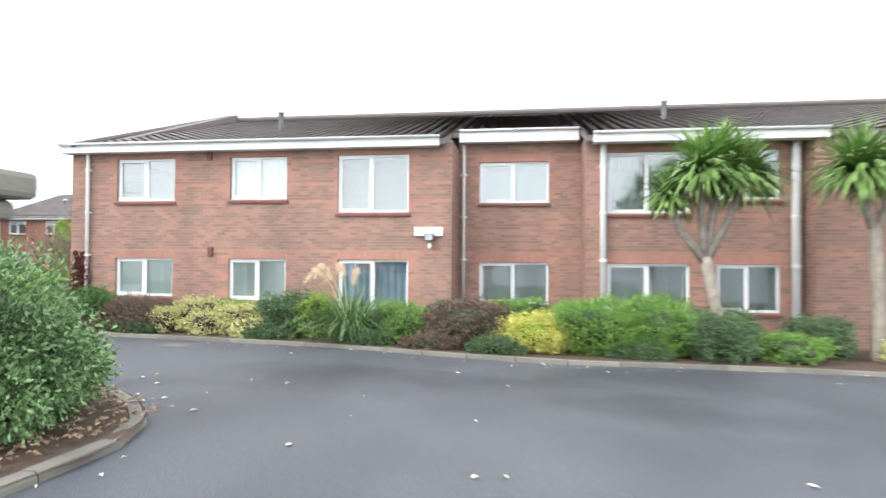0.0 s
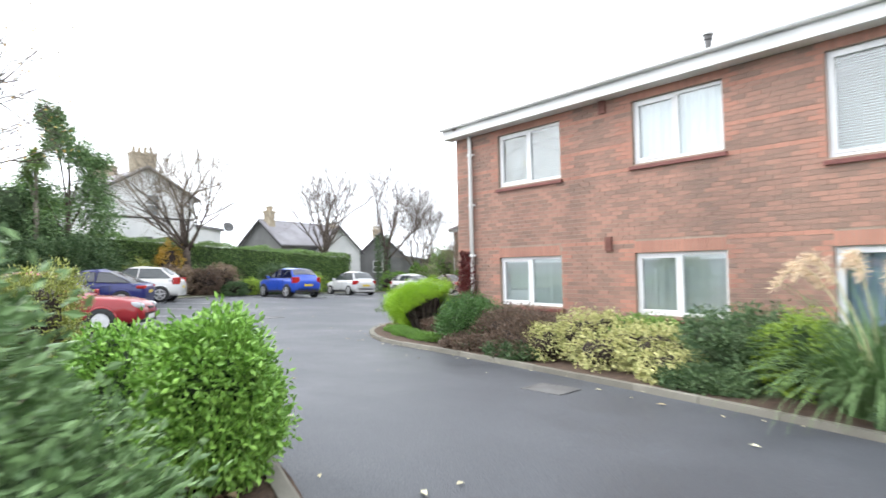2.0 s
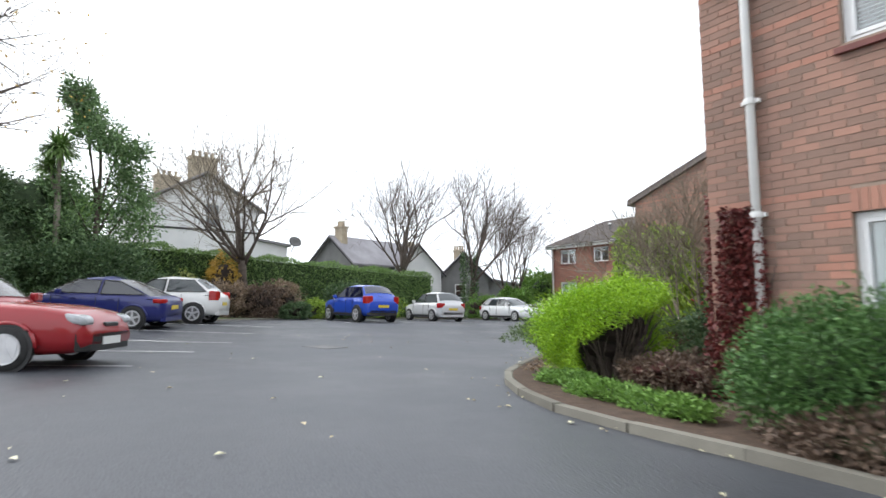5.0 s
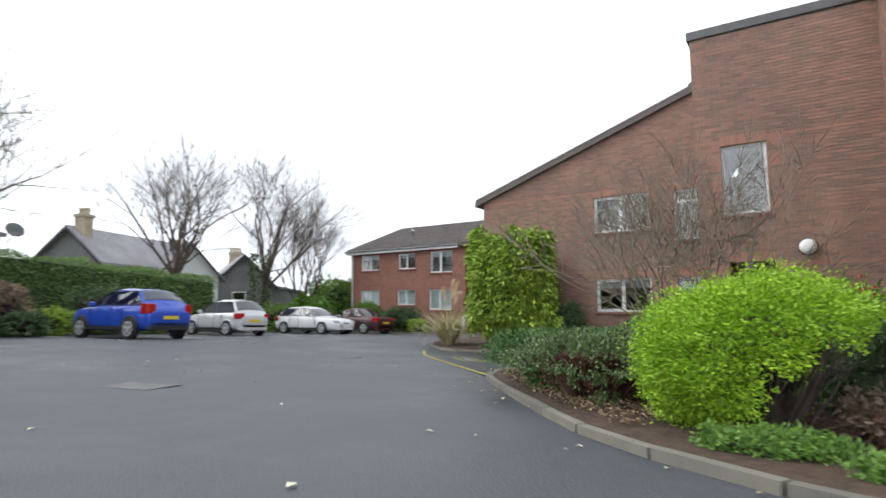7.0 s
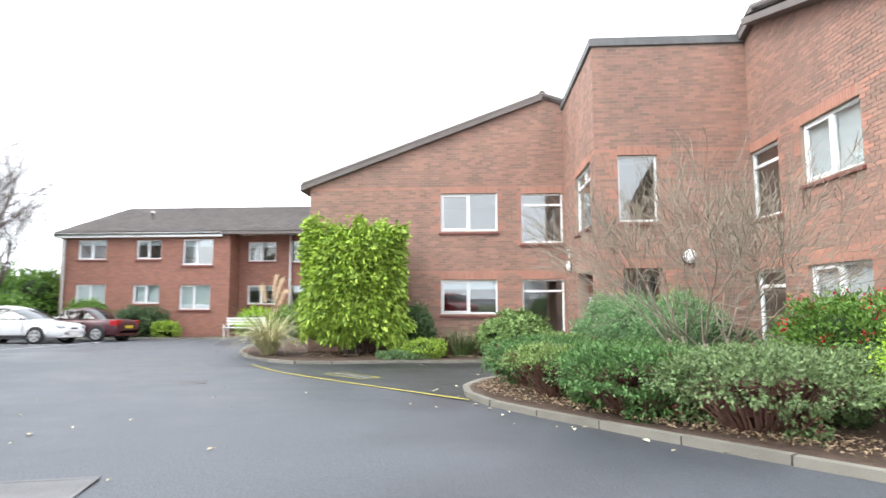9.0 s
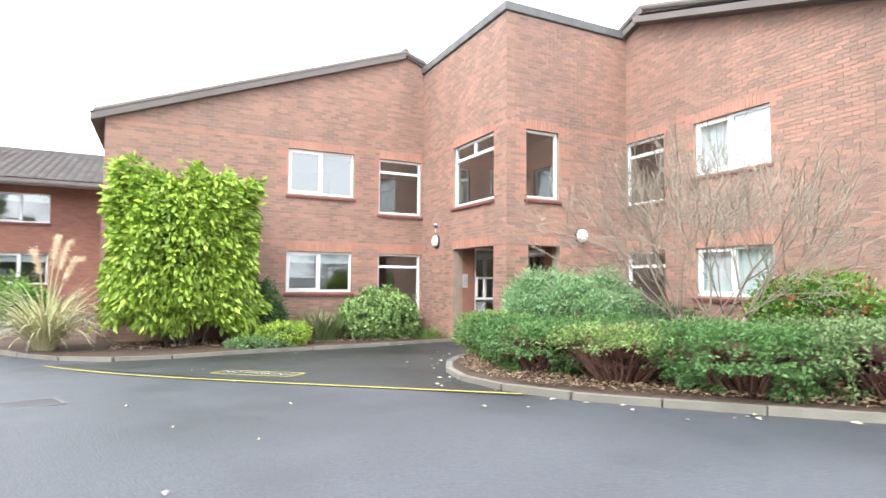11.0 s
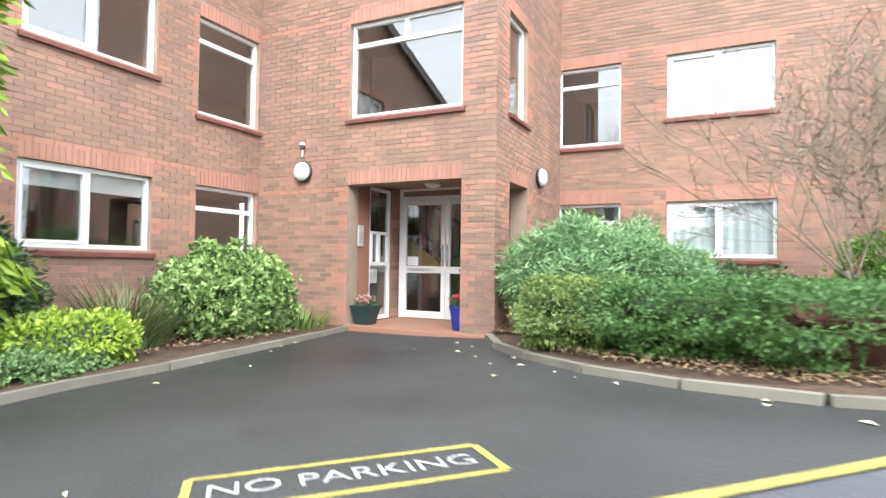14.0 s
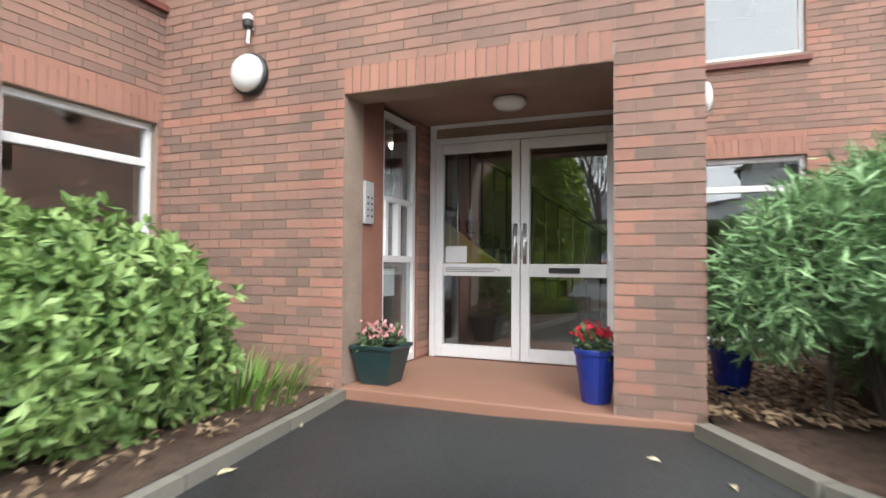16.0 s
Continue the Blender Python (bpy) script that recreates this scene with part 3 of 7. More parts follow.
# the gable wing beyond the tower, and the far wing
GABLE_H = [(0, 5.2), (7.1, 7.77), (7.715, 7.56)]
HOLES_H = [(4.0, 5.71, 3.64, UP, "w"), (6.42, 7.66, 3.27, 4.76, "w"), (4.0, 5.69, 1.16, 2.18, "w"), (6.42, 7.66, 0.1, 2.18, "w")]
wall("wall_h_gable", pose(-22.37, 28.085, 0), 7.715, -0.4, 5.15, HOLES_H, "tall red-brown brick gable wall with a raking roofline", top=GABLE_H, reds=(4.95, 2.4))
wall("wall_h_west", pose(-22.37, 40.7, 0, 0, 0, -90), 12.6, -0.6, 5.1, [], "brick side wall of the gable wing", trim=(0, 0.28), bricks=False, far=True)
HOLES_F = [(0.9, 2.42, 3.74, 4.75, "w"), (4.0, 5.33, 3.74, 4.72, "w"), (6.45, 8.05, 3.42, 4.75, "w"), (0.85, 2.45, 1.47, 2.45, "w"), (3.9, 5.3, 1.47, 2.42, "w"), (6.35, 7.97, 1.16, 2.4, "w")]
wall("wall_far_front", pose(-38.72, 39.3, 0), 8.95, -0.6, 5.05, HOLES_F, "distant red brick wing with white windows", bricks=False, far=True)
wall("wall_far_return", pose(-29.77, 39.3, 0, 0, 0, 90), 1.2, -0.6, 5.05, [], "short brick return wall", bricks=False, far=True, trim=(0.28, 0))
HOLES_G = [(0.45, 1.95, 3.67, 4.7, "w"), (2.75, 4.6, 3.6, 4.75, "w"), (0.45, 1.95, 1.4, 2.4, "w"), (2.75, 4.6, 1.2, 2.4, "w")]
wall("wall_far_bay", pose(-29.77, 40.5, 0), 7.4, -0.6, 5.3, HOLES_G, "recessed bay of the distant brick wing", bricks=False, far=True)
wall("wall_far_west", pose(-38.72, 52, 0, 0, 0, -90), 12.7, -0.6, 5.05, [], "west end wall of the distant wing", trim=(0, 0.28), bricks=False, far=True)


# ---- rooms behind the windows ----
def slab(name, x0, y0, z0, x1, y1, z1, material, label, category="floor"):
    return tagged(part(name, MB().box(x0, y0, z0, x1, y1, z1), material), label, category, kind="structure")


slab("floor_a_ground", -10.95, 15.9, 0.0, 14.2, 22.8, 0.05, CARPET, "carpeted ground floor of the near wing")
slab("floor_a_upper", -10.95, 17.4, 2.5, 14.2, 22.8, 2.68, PLASTER, "upper floor of the near wing")
slab("ceiling_a", -10.95, 17.4, 4.95, 14.2, 22.8, 5.02, PLASTER, "plaster ceiling of the near wing", "ceiling")
slab("wall_inner_a", -10.95, 20.0, 0.05, 14.2, 20.15, 4.95, PLASTER, "plastered inner wall of the near wing", "wall")
for k, (x, y) in enumerate(((-7.8, 15.9), (-4.8, 15.9), (-1.2, 17.35), (2.0, 17.35), (4.8, 16.2), (9.0, 15.7))):
    slab("wall_partition_%d" % k, x, y, 0.05, x + 0.1, 20.0, 4.95, PLASTER, "plastered room partition", "wall")
slab("wall_inner_gable_a", -8.2, 20.15, 0.05, -8.05, 24.0, 4.95, PLASTER, "plastered inner wall behind the gable", "wall")
# next two walls are added to stop sky showing through the windows
slab("wall_inner_gable_end", -11.2, 24.02, 0.05, -8.05, 24.14, 4.95, PLASTER, "plastered end wall behind the gable", "wall")
slab("wall_inner_lobby_north", -14.2, 28.1, 0.0, -11.3, 28.22, 7.0, PLASTER, "plastered rear wall of the lobby", "wall")
slab("floor_a_gable_upper", -10.95, 20.15, 2.5, -8.2, 23.86, 2.68, PLASTER, "upper floor behind the gable")
slab("floor_tower_upper", -14.37, 24.045, 2.36, -11.3, 28.05, 2.9, SOFFIT, "porch soffit and tower floor above it")
slab("floor_h_ground", -22.05, 28.4, 0.0, -11.3, 33.0, 0.05, CARPET, "carpeted ground floor of the gable wing")
slab("floor_h_upper", -22.05, 28.4, 2.5, -11.3, 33.0, 2.68, PLASTER, "upper floor of the gable wing")
slab("ceiling_h", -22.05, 28.4, 4.95, -11.3, 33.0, 5.02, PLASTER, "plaster ceiling of the gable wing", "ceiling")
slab("wall_inner_h", -22.05, 32.0, 0.05, -11.3, 32.15, 4.95, PLASTER, "plastered inner wall of the gable wing", "wall")
slab("wall_partition_h", -16.3, 28.4, 0.05, -16.2, 32.0, 4.95, PLASTER, "plastered room partition", "wall")
slab("ceiling_tower", -14.37, 24.045, 5.6, -11.3, 28.05, 5.7, PLASTER, "plaster ceiling of the tower", "ceiling")
slab("wall_inner_tower", -11.32, 23.9, 0.0, -11.28, 28.05, 7.0, PLASTER, "plastered stair wall in the tower", "wall")
slab("floor_lobby", -13.1, 24.15, 0.0, -11.3, 28.05, 0.07, CARPET, "brown carpet of the entrance lobby")
slab("wall_inner_far", -38.4, 43.0, -0.4, -22.5, 43.15, 4.9, PLASTER, "plastered inner wall of the distant wing", "wall")
slab("floor_far_upper", -38.4, 40.9, 2.6, -22.5, 43.0, 2.75, PLASTER, "upper floor of the distant wing")


# ---- roofs ----
def roof_plane(name, m, width, run, rise, label, tiles=True, thick=0.14):
    """A pitched plane over local x (eave along x) that rises towards local +y; with rows of profiled tiles."""
    mb = MB()
    mb.add([(0, 0, 0), (width, 0, 0), (width, run, rise), (0, run, rise), (0, 0, -thick), (width, 0, -thick), (width, run, rise - thick), (0, run, rise - thick)], [(0, 1, 2, 3), (7, 6, 5, 4), (0, 4, 5, 1), (1, 5, 6, 2), (2, 6, 7, 3), (3, 7, 4, 0)])
    ob = part(name, mb, ROOF)
    ob.matrix_world = m
    tagged(ob, label, "roof", kind="structure")
    if tiles:
        slope = math.hypot(run, rise)
        rows, cols = int(slope / 0.34), int(width / 0.3)
        cx = np.array([0, 0.06, 0.12, 0.2, 0.25, 0.3]) * (width / cols / 0.3)
        cz = np.array([0.012, 0.028, 0.012, 0.0, 0.0, 0.012])
        V, Q = [], []
        uy, uz = run / slope, rise / slope
        for r in range(rows):
            for c in range(cols):
                k = len(V)
                jit = random.uniform(-0.004, 0.004)
                for s, lift in ((r * 0.34, 0.045), (r * 0.34 + 0.36, 0.012)):
                    s = min(s, slope)
                    for x, z in zip(cx, cz):
                        h = z + lift + jit
                        V.append((c * width / cols + x, s * uy - h * uz, s * uz + h * uy))
                n = len(cx)
                for i in range(n - 1):
                    Q.append((k + i, k + i + 1, k + n + i + 1, k + n + i))
        t = part("tile", np_mesh("tiles", V, Q), ROOF, ob)
        tagged(t, kind="stuff")
    return ob


roof_plane("roof_a_south", pose(-11.58, 15.31, 5.10), 10.26, 7.9, 2.5, "dark brown concrete tile roof of the near wing")
roof_plane("roof_a_bay", pose(-1.315, 16.74, 5.55), 3.35, 6.46, 2.05, "dark brown concrete tile roof over the recessed bay")
roof_plane("roof_a_east", pose(2.04, 15.31, 5.10), 12.6, 7.9, 2.5, "dark brown concrete tile roof of the near wing")
roof_plane("roof_a_north", pose(14.58, 30, 5.2, 0, 0, 180), 26, 6.8, 2.46, "dark brown concrete tile roof, rear slope", False)
roof_plane("roof_h_west", pose(-22.65, 40.0, 5.05, 0, 0, -90), 12.06, 7.38, 2.7, "dark brown concrete tile roof of the gable wing")
roof_plane("roof_h_east", pose(-8.2, 28.0, 5.3, 0, 0, 90), 12, 7.0, 2.5, "dark brown concrete tile roof, rear slope", False)
roof_plane("roof_far", pose(-39.0, 39.0, 5.1), 18.0, 6.6, 2.35, "dark brown tile roof of the distant wing")
roof_plane("roof_far_north", pose(-21.0, 52.2, 5.1, 0, 0, 180), 18.0, 6.6, 2.35, "rear slope of the distant roof", False)
roof_plane("roof_tower", pose(-14.6, 23.8, 7.3), 3.5, 4.6, 0.05, "flat tower roof", False, 0.1)


def verge(name, a, b, label, r=0.07):
    """A rounded verge tile edge from a to b."""
    return tagged(part(name, MB().tube([a, b], [r, r], 8), ROOF), label, "trim", kind="structure")


verge("trim_verge_a", (-11.33, 15.2, 5.13), (-11.33, 23.2, 7.86), "dark tile verge of the gable")
verge("trim_verge_a_top", (-11.33, 23.2, 7.86), (-11.33, 23.86, 7.56), "dark tile verge of the gable")
skirt = MB()
skirt.add([(x, y, z) for x in (-11.31, -10.9) for y, z in ((15.4, 4.95), (23.2, 7.45), (23.2, 7.93), (15.4, 5.12))], [(0, 1, 2, 3), (7, 6, 5, 4), (0, 4, 5, 1), (1, 5, 6, 2), (2, 6, 7, 3), (3, 7, 4, 0)])
tagged(part("trim_verge_tiles", skirt, ROOF), "dark verge tiles bedded on the gable wall", "trim", kind="structure")
verge("trim_verge_h", (-22.6, 28.0, 5.12), (-15.27, 28.0, 7.78), "dark tile verge of the gable")
verge("trim_verge_h_top", (-15.27, 28.0, 7.78), (-14.66, 28.0, 7.58), "dark tile verge of the gable")
verge("trim_ridge_h", (-15.27, 27.95, 7.8), (-15.27, 40, 7.8), "dark ridge tiles", 0.11)
verge("trim_ridge_a", (-11.4, 23.2, 7.72), (14.5, 23.2, 7.72), "dark ridge tiles", 0.11)
cop = MB()
cop.box(-14.72, 23.70, 7.3, -11.2, 24.04, 7.5).box(-14.72, 24.04, 7.3, -14.37, 28.1, 7.5)
tagged(part("trim_coping", cop, LEAD, bevel=0.015), "grey metal coping on the tower parapet", "trim", kind="structure")
for k, (x, y, z) in enumerate(((-7.0, 18.6, 6.45), (4.6, 18.8, 6.5), (-35.5, 42, 6.3))):
    vent = thing("roof_vent", pose(x, y, z), "small pale roof vent terminal on the tiles", "vent", "roof vents")
    part("pipe", MB().lathe([(0.07, -0.3), (0.07, 0.15), (0.09, 0.16), (0.09, 0.3), (0.05, 0.33)], 12), LEAD, vent)
    part("cowl", MB().lathe([(0.12, 0.26), (0.13, 0.3), (0.06, 0.36)], 12), PAINT_W, vent)


def eaves(name, x0, x1, y, z, h, label):
    """White fascia board, soffit and half-round gutter along x."""
    base = tagged(new(name), label, "fascia", kind="structure")
    base.location = (x0, y, z)
    L = x1 - x0
    part("fascia_board", MB().box(0, 0, 0, L, 0.025, h), PAINT_W, base)
    part("soffit_board", MB().box(0, 0.03, 0.0, L, 0.3, 0.015), PAINT_W, base)
    rings = []
    for x in (0, L):
        rings.append([(x, -0.055 + 0.055 * math.cos(t), h - 0.02 + 0.055 * math.sin(t)) for t in np.linspace(math.pi, 2 * math.pi, 8)] + [(x, -0.006, h - 0.02), (x, -0.104, h - 0.02)])
    part("gutter", MB().loft(rings), PAINT_W, base, smooth=True)
    return base


eaves("trim_eaves_a", -11.78, -1.45, 15.27, 4.93, 0.26, "white painted fascia with gutter")
eaves("trim_eaves_d", -1.12, 2.0, 16.7, 5.28, 0.34, "white painted fascia of the recessed bay")
eaves("trim_eaves_e", 2.2, 7.3, 15.27, 4.93, 0.26, "white painted fascia with gutter")
eaves("trim_eaves_far", -38.95, -30.1, 39.0, 4.85, 0.24, "white painted fascia of the distant wing")
eaves("trim_eaves_far_bay", -29.7, -22.5, 40.2, 5.05, 0.26, "white painted fascia of the distant bay")


def downpipe(x, y, z0, z1, label, sq=0.0):
    dp = thing("downpipe", pose(x, y, z0), label, "downpipe", "downpipes")
    h = z1 - z0
    part("pipe", MB().tube([(0, 0, 0), (0, 0, h - 0.25), (0, -0.02, h - 0.1), (0, -0.12, h)], [0.045 + sq] * 4, 10), PAINT_W, dp, smooth=True)
    for z in np.arange(0.7, h - 0.3, 1.15):
        part("bracket", MB().lathe([(0.058 + sq, z - 0.03), (0.062 + sq, z), (0.058 + sq, z + 0.03)], 12).box(-0.09, 0.0, z - 0.02, 0.09, 0.05, z + 0.02), PAINT_W, dp)
    return dp


downpipe(-11.1, 15.5, 0.35, 5.05, "white plastic downpipe at the corner of the brick wing")
downpipe(-1.02, 16.95, 0.3, 5.4, "white plastic downpipe in the recess")
downpipe(2.5, 15.8, 0.3, 5.05, "thick white painted downpipe", 0.03)
downpipe(6.83, 15.8, 0.2, 5.05, "thick white painted downpipe", 0.05)
downpipe(-38.5, 39.2, -0.3, 4.9, "white downpipe of the distant wing", 0.02)
downpipe(-27.0, 40.4, -0.3, 5.1, "white downpipe of the distant wing", 0.02)


# ---- windows ----
WIN = [0]


def window(wall_name, hole, style="two", blind="none", reveal=0.07):
    """A white plastic window in a hole of a wall: frame, casements, panes, sill, and what hangs behind it."""
    core = WALLS[wall_name][0]
    a0, a1, z0, z1 = hole[:4]
    WIN[0] += 1
    w, h = a1 - a0, z1 - z0
    m = core.matrix_world @ pose(a0, reveal, z0)
    tall = h > 1.8
    win = thing("window_%d" % WIN[0], m, {"two": "white plastic casement window of two lights in brickwork", "top": "white plastic window with a top light", "toptwo": "white plastic window with two small top lights", "one": "white plastic window of a single pane", "offset": "white plastic window with one opening light"}[style], "window", kind="structure")
    F, D = 0.055, 0.07
    fr = MB()
    fr.box(0, 0, 0, F, D, h).box(w - F, 0, 0, w, D, h).box(F, 0, 0, w - F, D, F).box(F, 0, h - F, w - F, D, h)
    cells = []
    if style in ("two", "offset"):
        c = w * (0.5 if style == "two" else 0.48)
        fr.box(c - F * 0.6, 0, F, c + F * 0.6, D, h - F)
        cells = [(F, c - F * 0.6, F, h - F), (c + F * 0.6, w - F, F, h - F)]
    elif style == "one":
        cells = [(F, w - F, F, h - F)]
    elif style == "top":
        t = h - 0.34
        fr.box(F, 0, t - 0.04, w - F, D, t + 0.03)
        cells = [(F, w - F, F, t - 0.04), (F, w - F, t + 0.03, h - F)]
    else:
        t, c = h - 0.34, w * 0.5
        fr.box(F, 0, t - 0.04, w - F, D, t + 0.03).box(c - 0.035, 0, t + 0.03, c + 0.035, D, h - F)
        cells = [(F, w - F, F, t - 0.04), (F, c - 0.035, t + 0.03, h - F), (c + 0.035, w - F, t + 0.03, h - F)]
    part("window_frame", fr, WHITE, win, bevel=0.006)
    for i, (x0, x1, y0, y1) in enumerate(cells):
        if style == "two" and i == 0 or style == "offset" and i == 0:
            b = 0.04
            part("casement", MB().box(x0, -0.012, y0, x0 + b, 0.04, y1).box(x1 - b, -0.012, y0, x1, 0.04, y1).box(x0 + b, -0.012, y0, x1 - b, 0.04, y0 + b).box(x0 + b, -0.012, y1 - b, x1 - b, 0.04, y1), WHITE, win, bevel=0.004)
        p = part("pane", MB().box(x0, 0.03, y0, x1, 0.042, y1), GLASS, win)
        p.visible_shadow = False
    sl = MB()
    sl.loft([[(x, 0.02, -0.005), (x, -reveal - 0.06, -0.045), (x, -reveal - 0.06, -0.10), (x, 0.02, -0.10)] for x in (-0.05 if not tall else 0, w + 0.05 if not tall else w)])
    part("window_sill", sl, SILL, win, "dark brown tile sill")
    if blind != "none":
        bm_ = core.matrix_world @ pose(a0, reveal + 0.1, z0)
        if blind == "vertical":
            bl = thing("vertical_blind", bm_, "pale grey vertical slat blind hanging behind glass", "blind", "vertical blinds")
            n = int(w / 0.085)
            one = MB().box(-0.042, -0.001, 0.02, 0.042, 0.001, h - 0.08).data("slat")
            for i in range(n):
                s = part("slat", one, BLIND, bl)
                s.matrix_local = pose((i + 0.5) * w / n, 0.0, 0, 0, 0, 40 + random.uniform(-9, 9))
            part("head_rail", MB().box(0, -0.03, h - 0.08, w, 0.03, h - 0.03), WHITE, bl)
        elif blind == "venetian":
            bl = thing("venetian_blind", bm_, "grey venetian blind hanging behind glass", "blind", "venetian blinds")
            one = MB().box(0.03, -0.012, 0, w - 0.03, 0.012, 0.0012).data("slat")
            for z in np.arange(0.05, h - 0.06, 0.038):
                s = part("slat", one, BLIND, bl)
                s.matrix_local = pose(0, 0, z, 35)
            part("head_rail", MB().box(0.02, -0.02, h - 0.06, w - 0.02, 0.02, h - 0.02), WHITE, bl)
        else:
            cu = thing("curtain", bm_, {"net": "white net curtain hanging in folds behind glass", "blue": "blue-grey gathered curtain behind glass", "roller": "pale roller blind drawn down behind glass", "half": "pale roller blind pulled a little way down"}[blind], "curtain", "curtains")
            n = 60 if blind in ("net", "blue") else 2
            amp = 0.022 if n > 2 else 0
            zb = h * 0.72 if blind == "half" else 0.0
            v, q = [], []
            for i in range(n + 1):
                y = amp * math.sin(i * 1.05) + amp * 0.5 * math.sin(i * 0.37)
                v += [(w * i / n, y, zb), (w * i / n, y, h - 0.03), (w * i / n, y + 0.004, h - 0.03), (w * i / n, y + 0.004, zb)]
            for i in range(n):
                q += [(i * 4 + k, i * 4 + 4 + k, i * 4 + 4 + (k + 1) % 4, i * 4 + (k + 1) % 4) for k in range(4)]
            part("cloth", np_mesh("cloth", v, q), {"net": NET, "blue": CURTAIN_B, "roller": NET, "half": NET}[blind], cu, smooth=n > 2)
            part("rail", MB().box(0, -0.03, h - 0.05, w, -0.005, h - 0.02), WHITE, cu)
    return win


for h, s, b in zip(HOLES_A, ("two", "two", "offset", "two", "two", "two"), ("venetian", "net", "venetian", "vertical", "vertical", "blue")):
    window("wall_a_front", h, s, b)
for h, s, b in zip(HOLES_D, ("two", "two"), ("vertical", "vertical")):
    window("wall_d", h, s, b)
for h, s, b in zip(HOLES_E, ("two", "two", "two", "two"), ("vertical", "half", "vertical", "vertical")):
    window("wall_e", h, s, b)
for h, s, b in zip(HOLES_GA, ("top", "two", "top", "two"), ("none", "roller", "none", "net")):
    window("wall_a_gable", h, s, b)
for h, s, b in zip(HOLES_H, ("two", "top", "two", "top"), ("none", "none", "half", "none")):
    window("wall_h_gable", h, s, b)
window("wall_tower_west", HOLES_TW[0], "toptwo")
window("wall_tower_south", HOLES_TS[0], "one")
for h, b in zip(HOLES_F, ("half", "half", "half", "roller", "roller", "roller")):
    window("wall_far_front", h, "offset" if h[3] - h[2] > 1.2 else "two", b)
for h in HOLES_G:
    window("wall_far_bay", h, "two", "half")


# ---- plants ----
def leaf_quads(P, N, size, wide=0.42, spread=0.7, up=0.0, seed=0):
    """One folded leaf at each point P, pointing about along N."""
    r = np.random.default_rng(seed)
    n = len(P)
    d = N + spread * r.normal(size=(n, 3)) + np.array([0, 0, up])
    d /= np.linalg.norm(d, axis=1)[:, None] + 1e-9
    s = np.cross(d, r.normal(size=(n, 3)))
    s /= np.linalg.norm(s, axis=1)[:, None] + 1e-9
    k = np.cross(s, d)
    L = size * r.uniform(0.65, 1.25, n)[:, None]
    W = L * wide * 0.5
    v = np.stack([P, P + d * L * 0.5 + s * W + k * W * 0.35, P + d * L, P + d * L * 0.5 - s * W + k * W * 0.35], 1).reshape(-1, 3)
    return v, np.arange(4 * n).reshape(-1, 4)


def blob_points(blobs, n, seed, pw=1.0, deep=0.72):
    """Points and normals over a group of lumpy ellipsoids (x, y, z, rx, ry, rz), none inside another one."""
    r = np.random.default_rng(seed)
    area = np.array([b[3] * b[4] + b[3] * b[5] + b[4] * b[5] for b in blobs])
    pts, nor = [], []
    for i, b in enumerate(blobs):
        grp = 12
        m = max(int(n * area[i] / area.sum() * 1.25) // grp, 4)
        d = r.normal(size=(m, 3))
        d /= np.linalg.norm(d, axis=1)[:, None]
        e = d
        if pw < 1:
            c = r.uniform(-1, 1, (m, 3))
            side = r.choice(3, m, p=np.array([b[4] * b[5], b[3] * b[5], b[3] * b[4]]) / (b[4] * b[5] + b[3] * b[5] + b[3] * b[4]))
            c[np.arange(m), side] = r.choice([-1.0, 1.0], m)
            e = c / (np.abs(c) ** (2 / pw)).sum(1)[:, None] ** (pw / 2)
            d = e / np.linalg.norm(e, axis=1)[:, None]
        ph = r.uniform(0, 6, 6)
        lump = 0.07 * (np.sin(4.1 * d[:, 0] + ph[0]) * np.sin(3.7 * d[:, 2] + ph[1]) + np.sin(6.3 * d[:, 1] + ph[2]) + np.sin(9.7 * d[:, 0] + ph[3]) * np.sin(8.3 * d[:, 1] + ph[4]) + 0.6 * np.sin(15 * d[:, 2] + ph[5]) * np.sin(13 * d[:, 0]))
        rad = (1 + 1.5 * lump) * r.uniform(deep, 1.1, m) ** 0.7
        p = np.array(b[:3]) + e * rad[:, None] * np.array(b[3:])
        p, e = np.repeat(p, grp, 0), np.repeat(e, grp, 0)
        p = p + r.normal(size=p.shape) * (0.075 * min(b[3:]) + 0.02)
        ok = p[:, 2] > 0.02
        for j, c in enumerate(blobs):
            if j != i:
                ok &= (((p - np.array(c[:3])) / np.array(c[3:])) ** 2).sum(1) > 0.72
        pts.append(p[ok])
        nn = e / np.array(b[3:])
        nor.append((nn / np.linalg.norm(nn, axis=1)[:, None])[ok])
    return np.vstack(pts), np.vstack(nor)


def inner_mesh(blobs, seed, pw=1.0, k=0.7):
    mb = MB()
    nu, nv = 18, 10
    for bi, b in enumerate(blobs):
        vs = []
        for j in range(nv + 1):
            t = math.pi * j / nv
            for i in range(nu):
                u = 2 * math.pi * i / nu
                d = Vector((math.sin(t) * math.cos(u), math.sin(t) * math.sin(u), math.cos(t)))
                e = [math.copysign(abs(c) ** pw, c) for c in d]
                q = k * (1 + 0.12 * noise.noise(d * 3 + Vector((seed, bi, 0))))
                vs.append((b[0] + e[0] * b[3] * q, b[1] + e[1] * b[4] * q, max(b[2] + e[2] * b[5] * q, -0.05)))
        mb.add(vs, [(j * nu + i, j * nu + (i + 1) % nu, (j + 1) * nu + (i + 1) % nu, (j + 1) * nu + i) for j in range(nv) for i in range(nu)])
    return mb


SEED = [10]


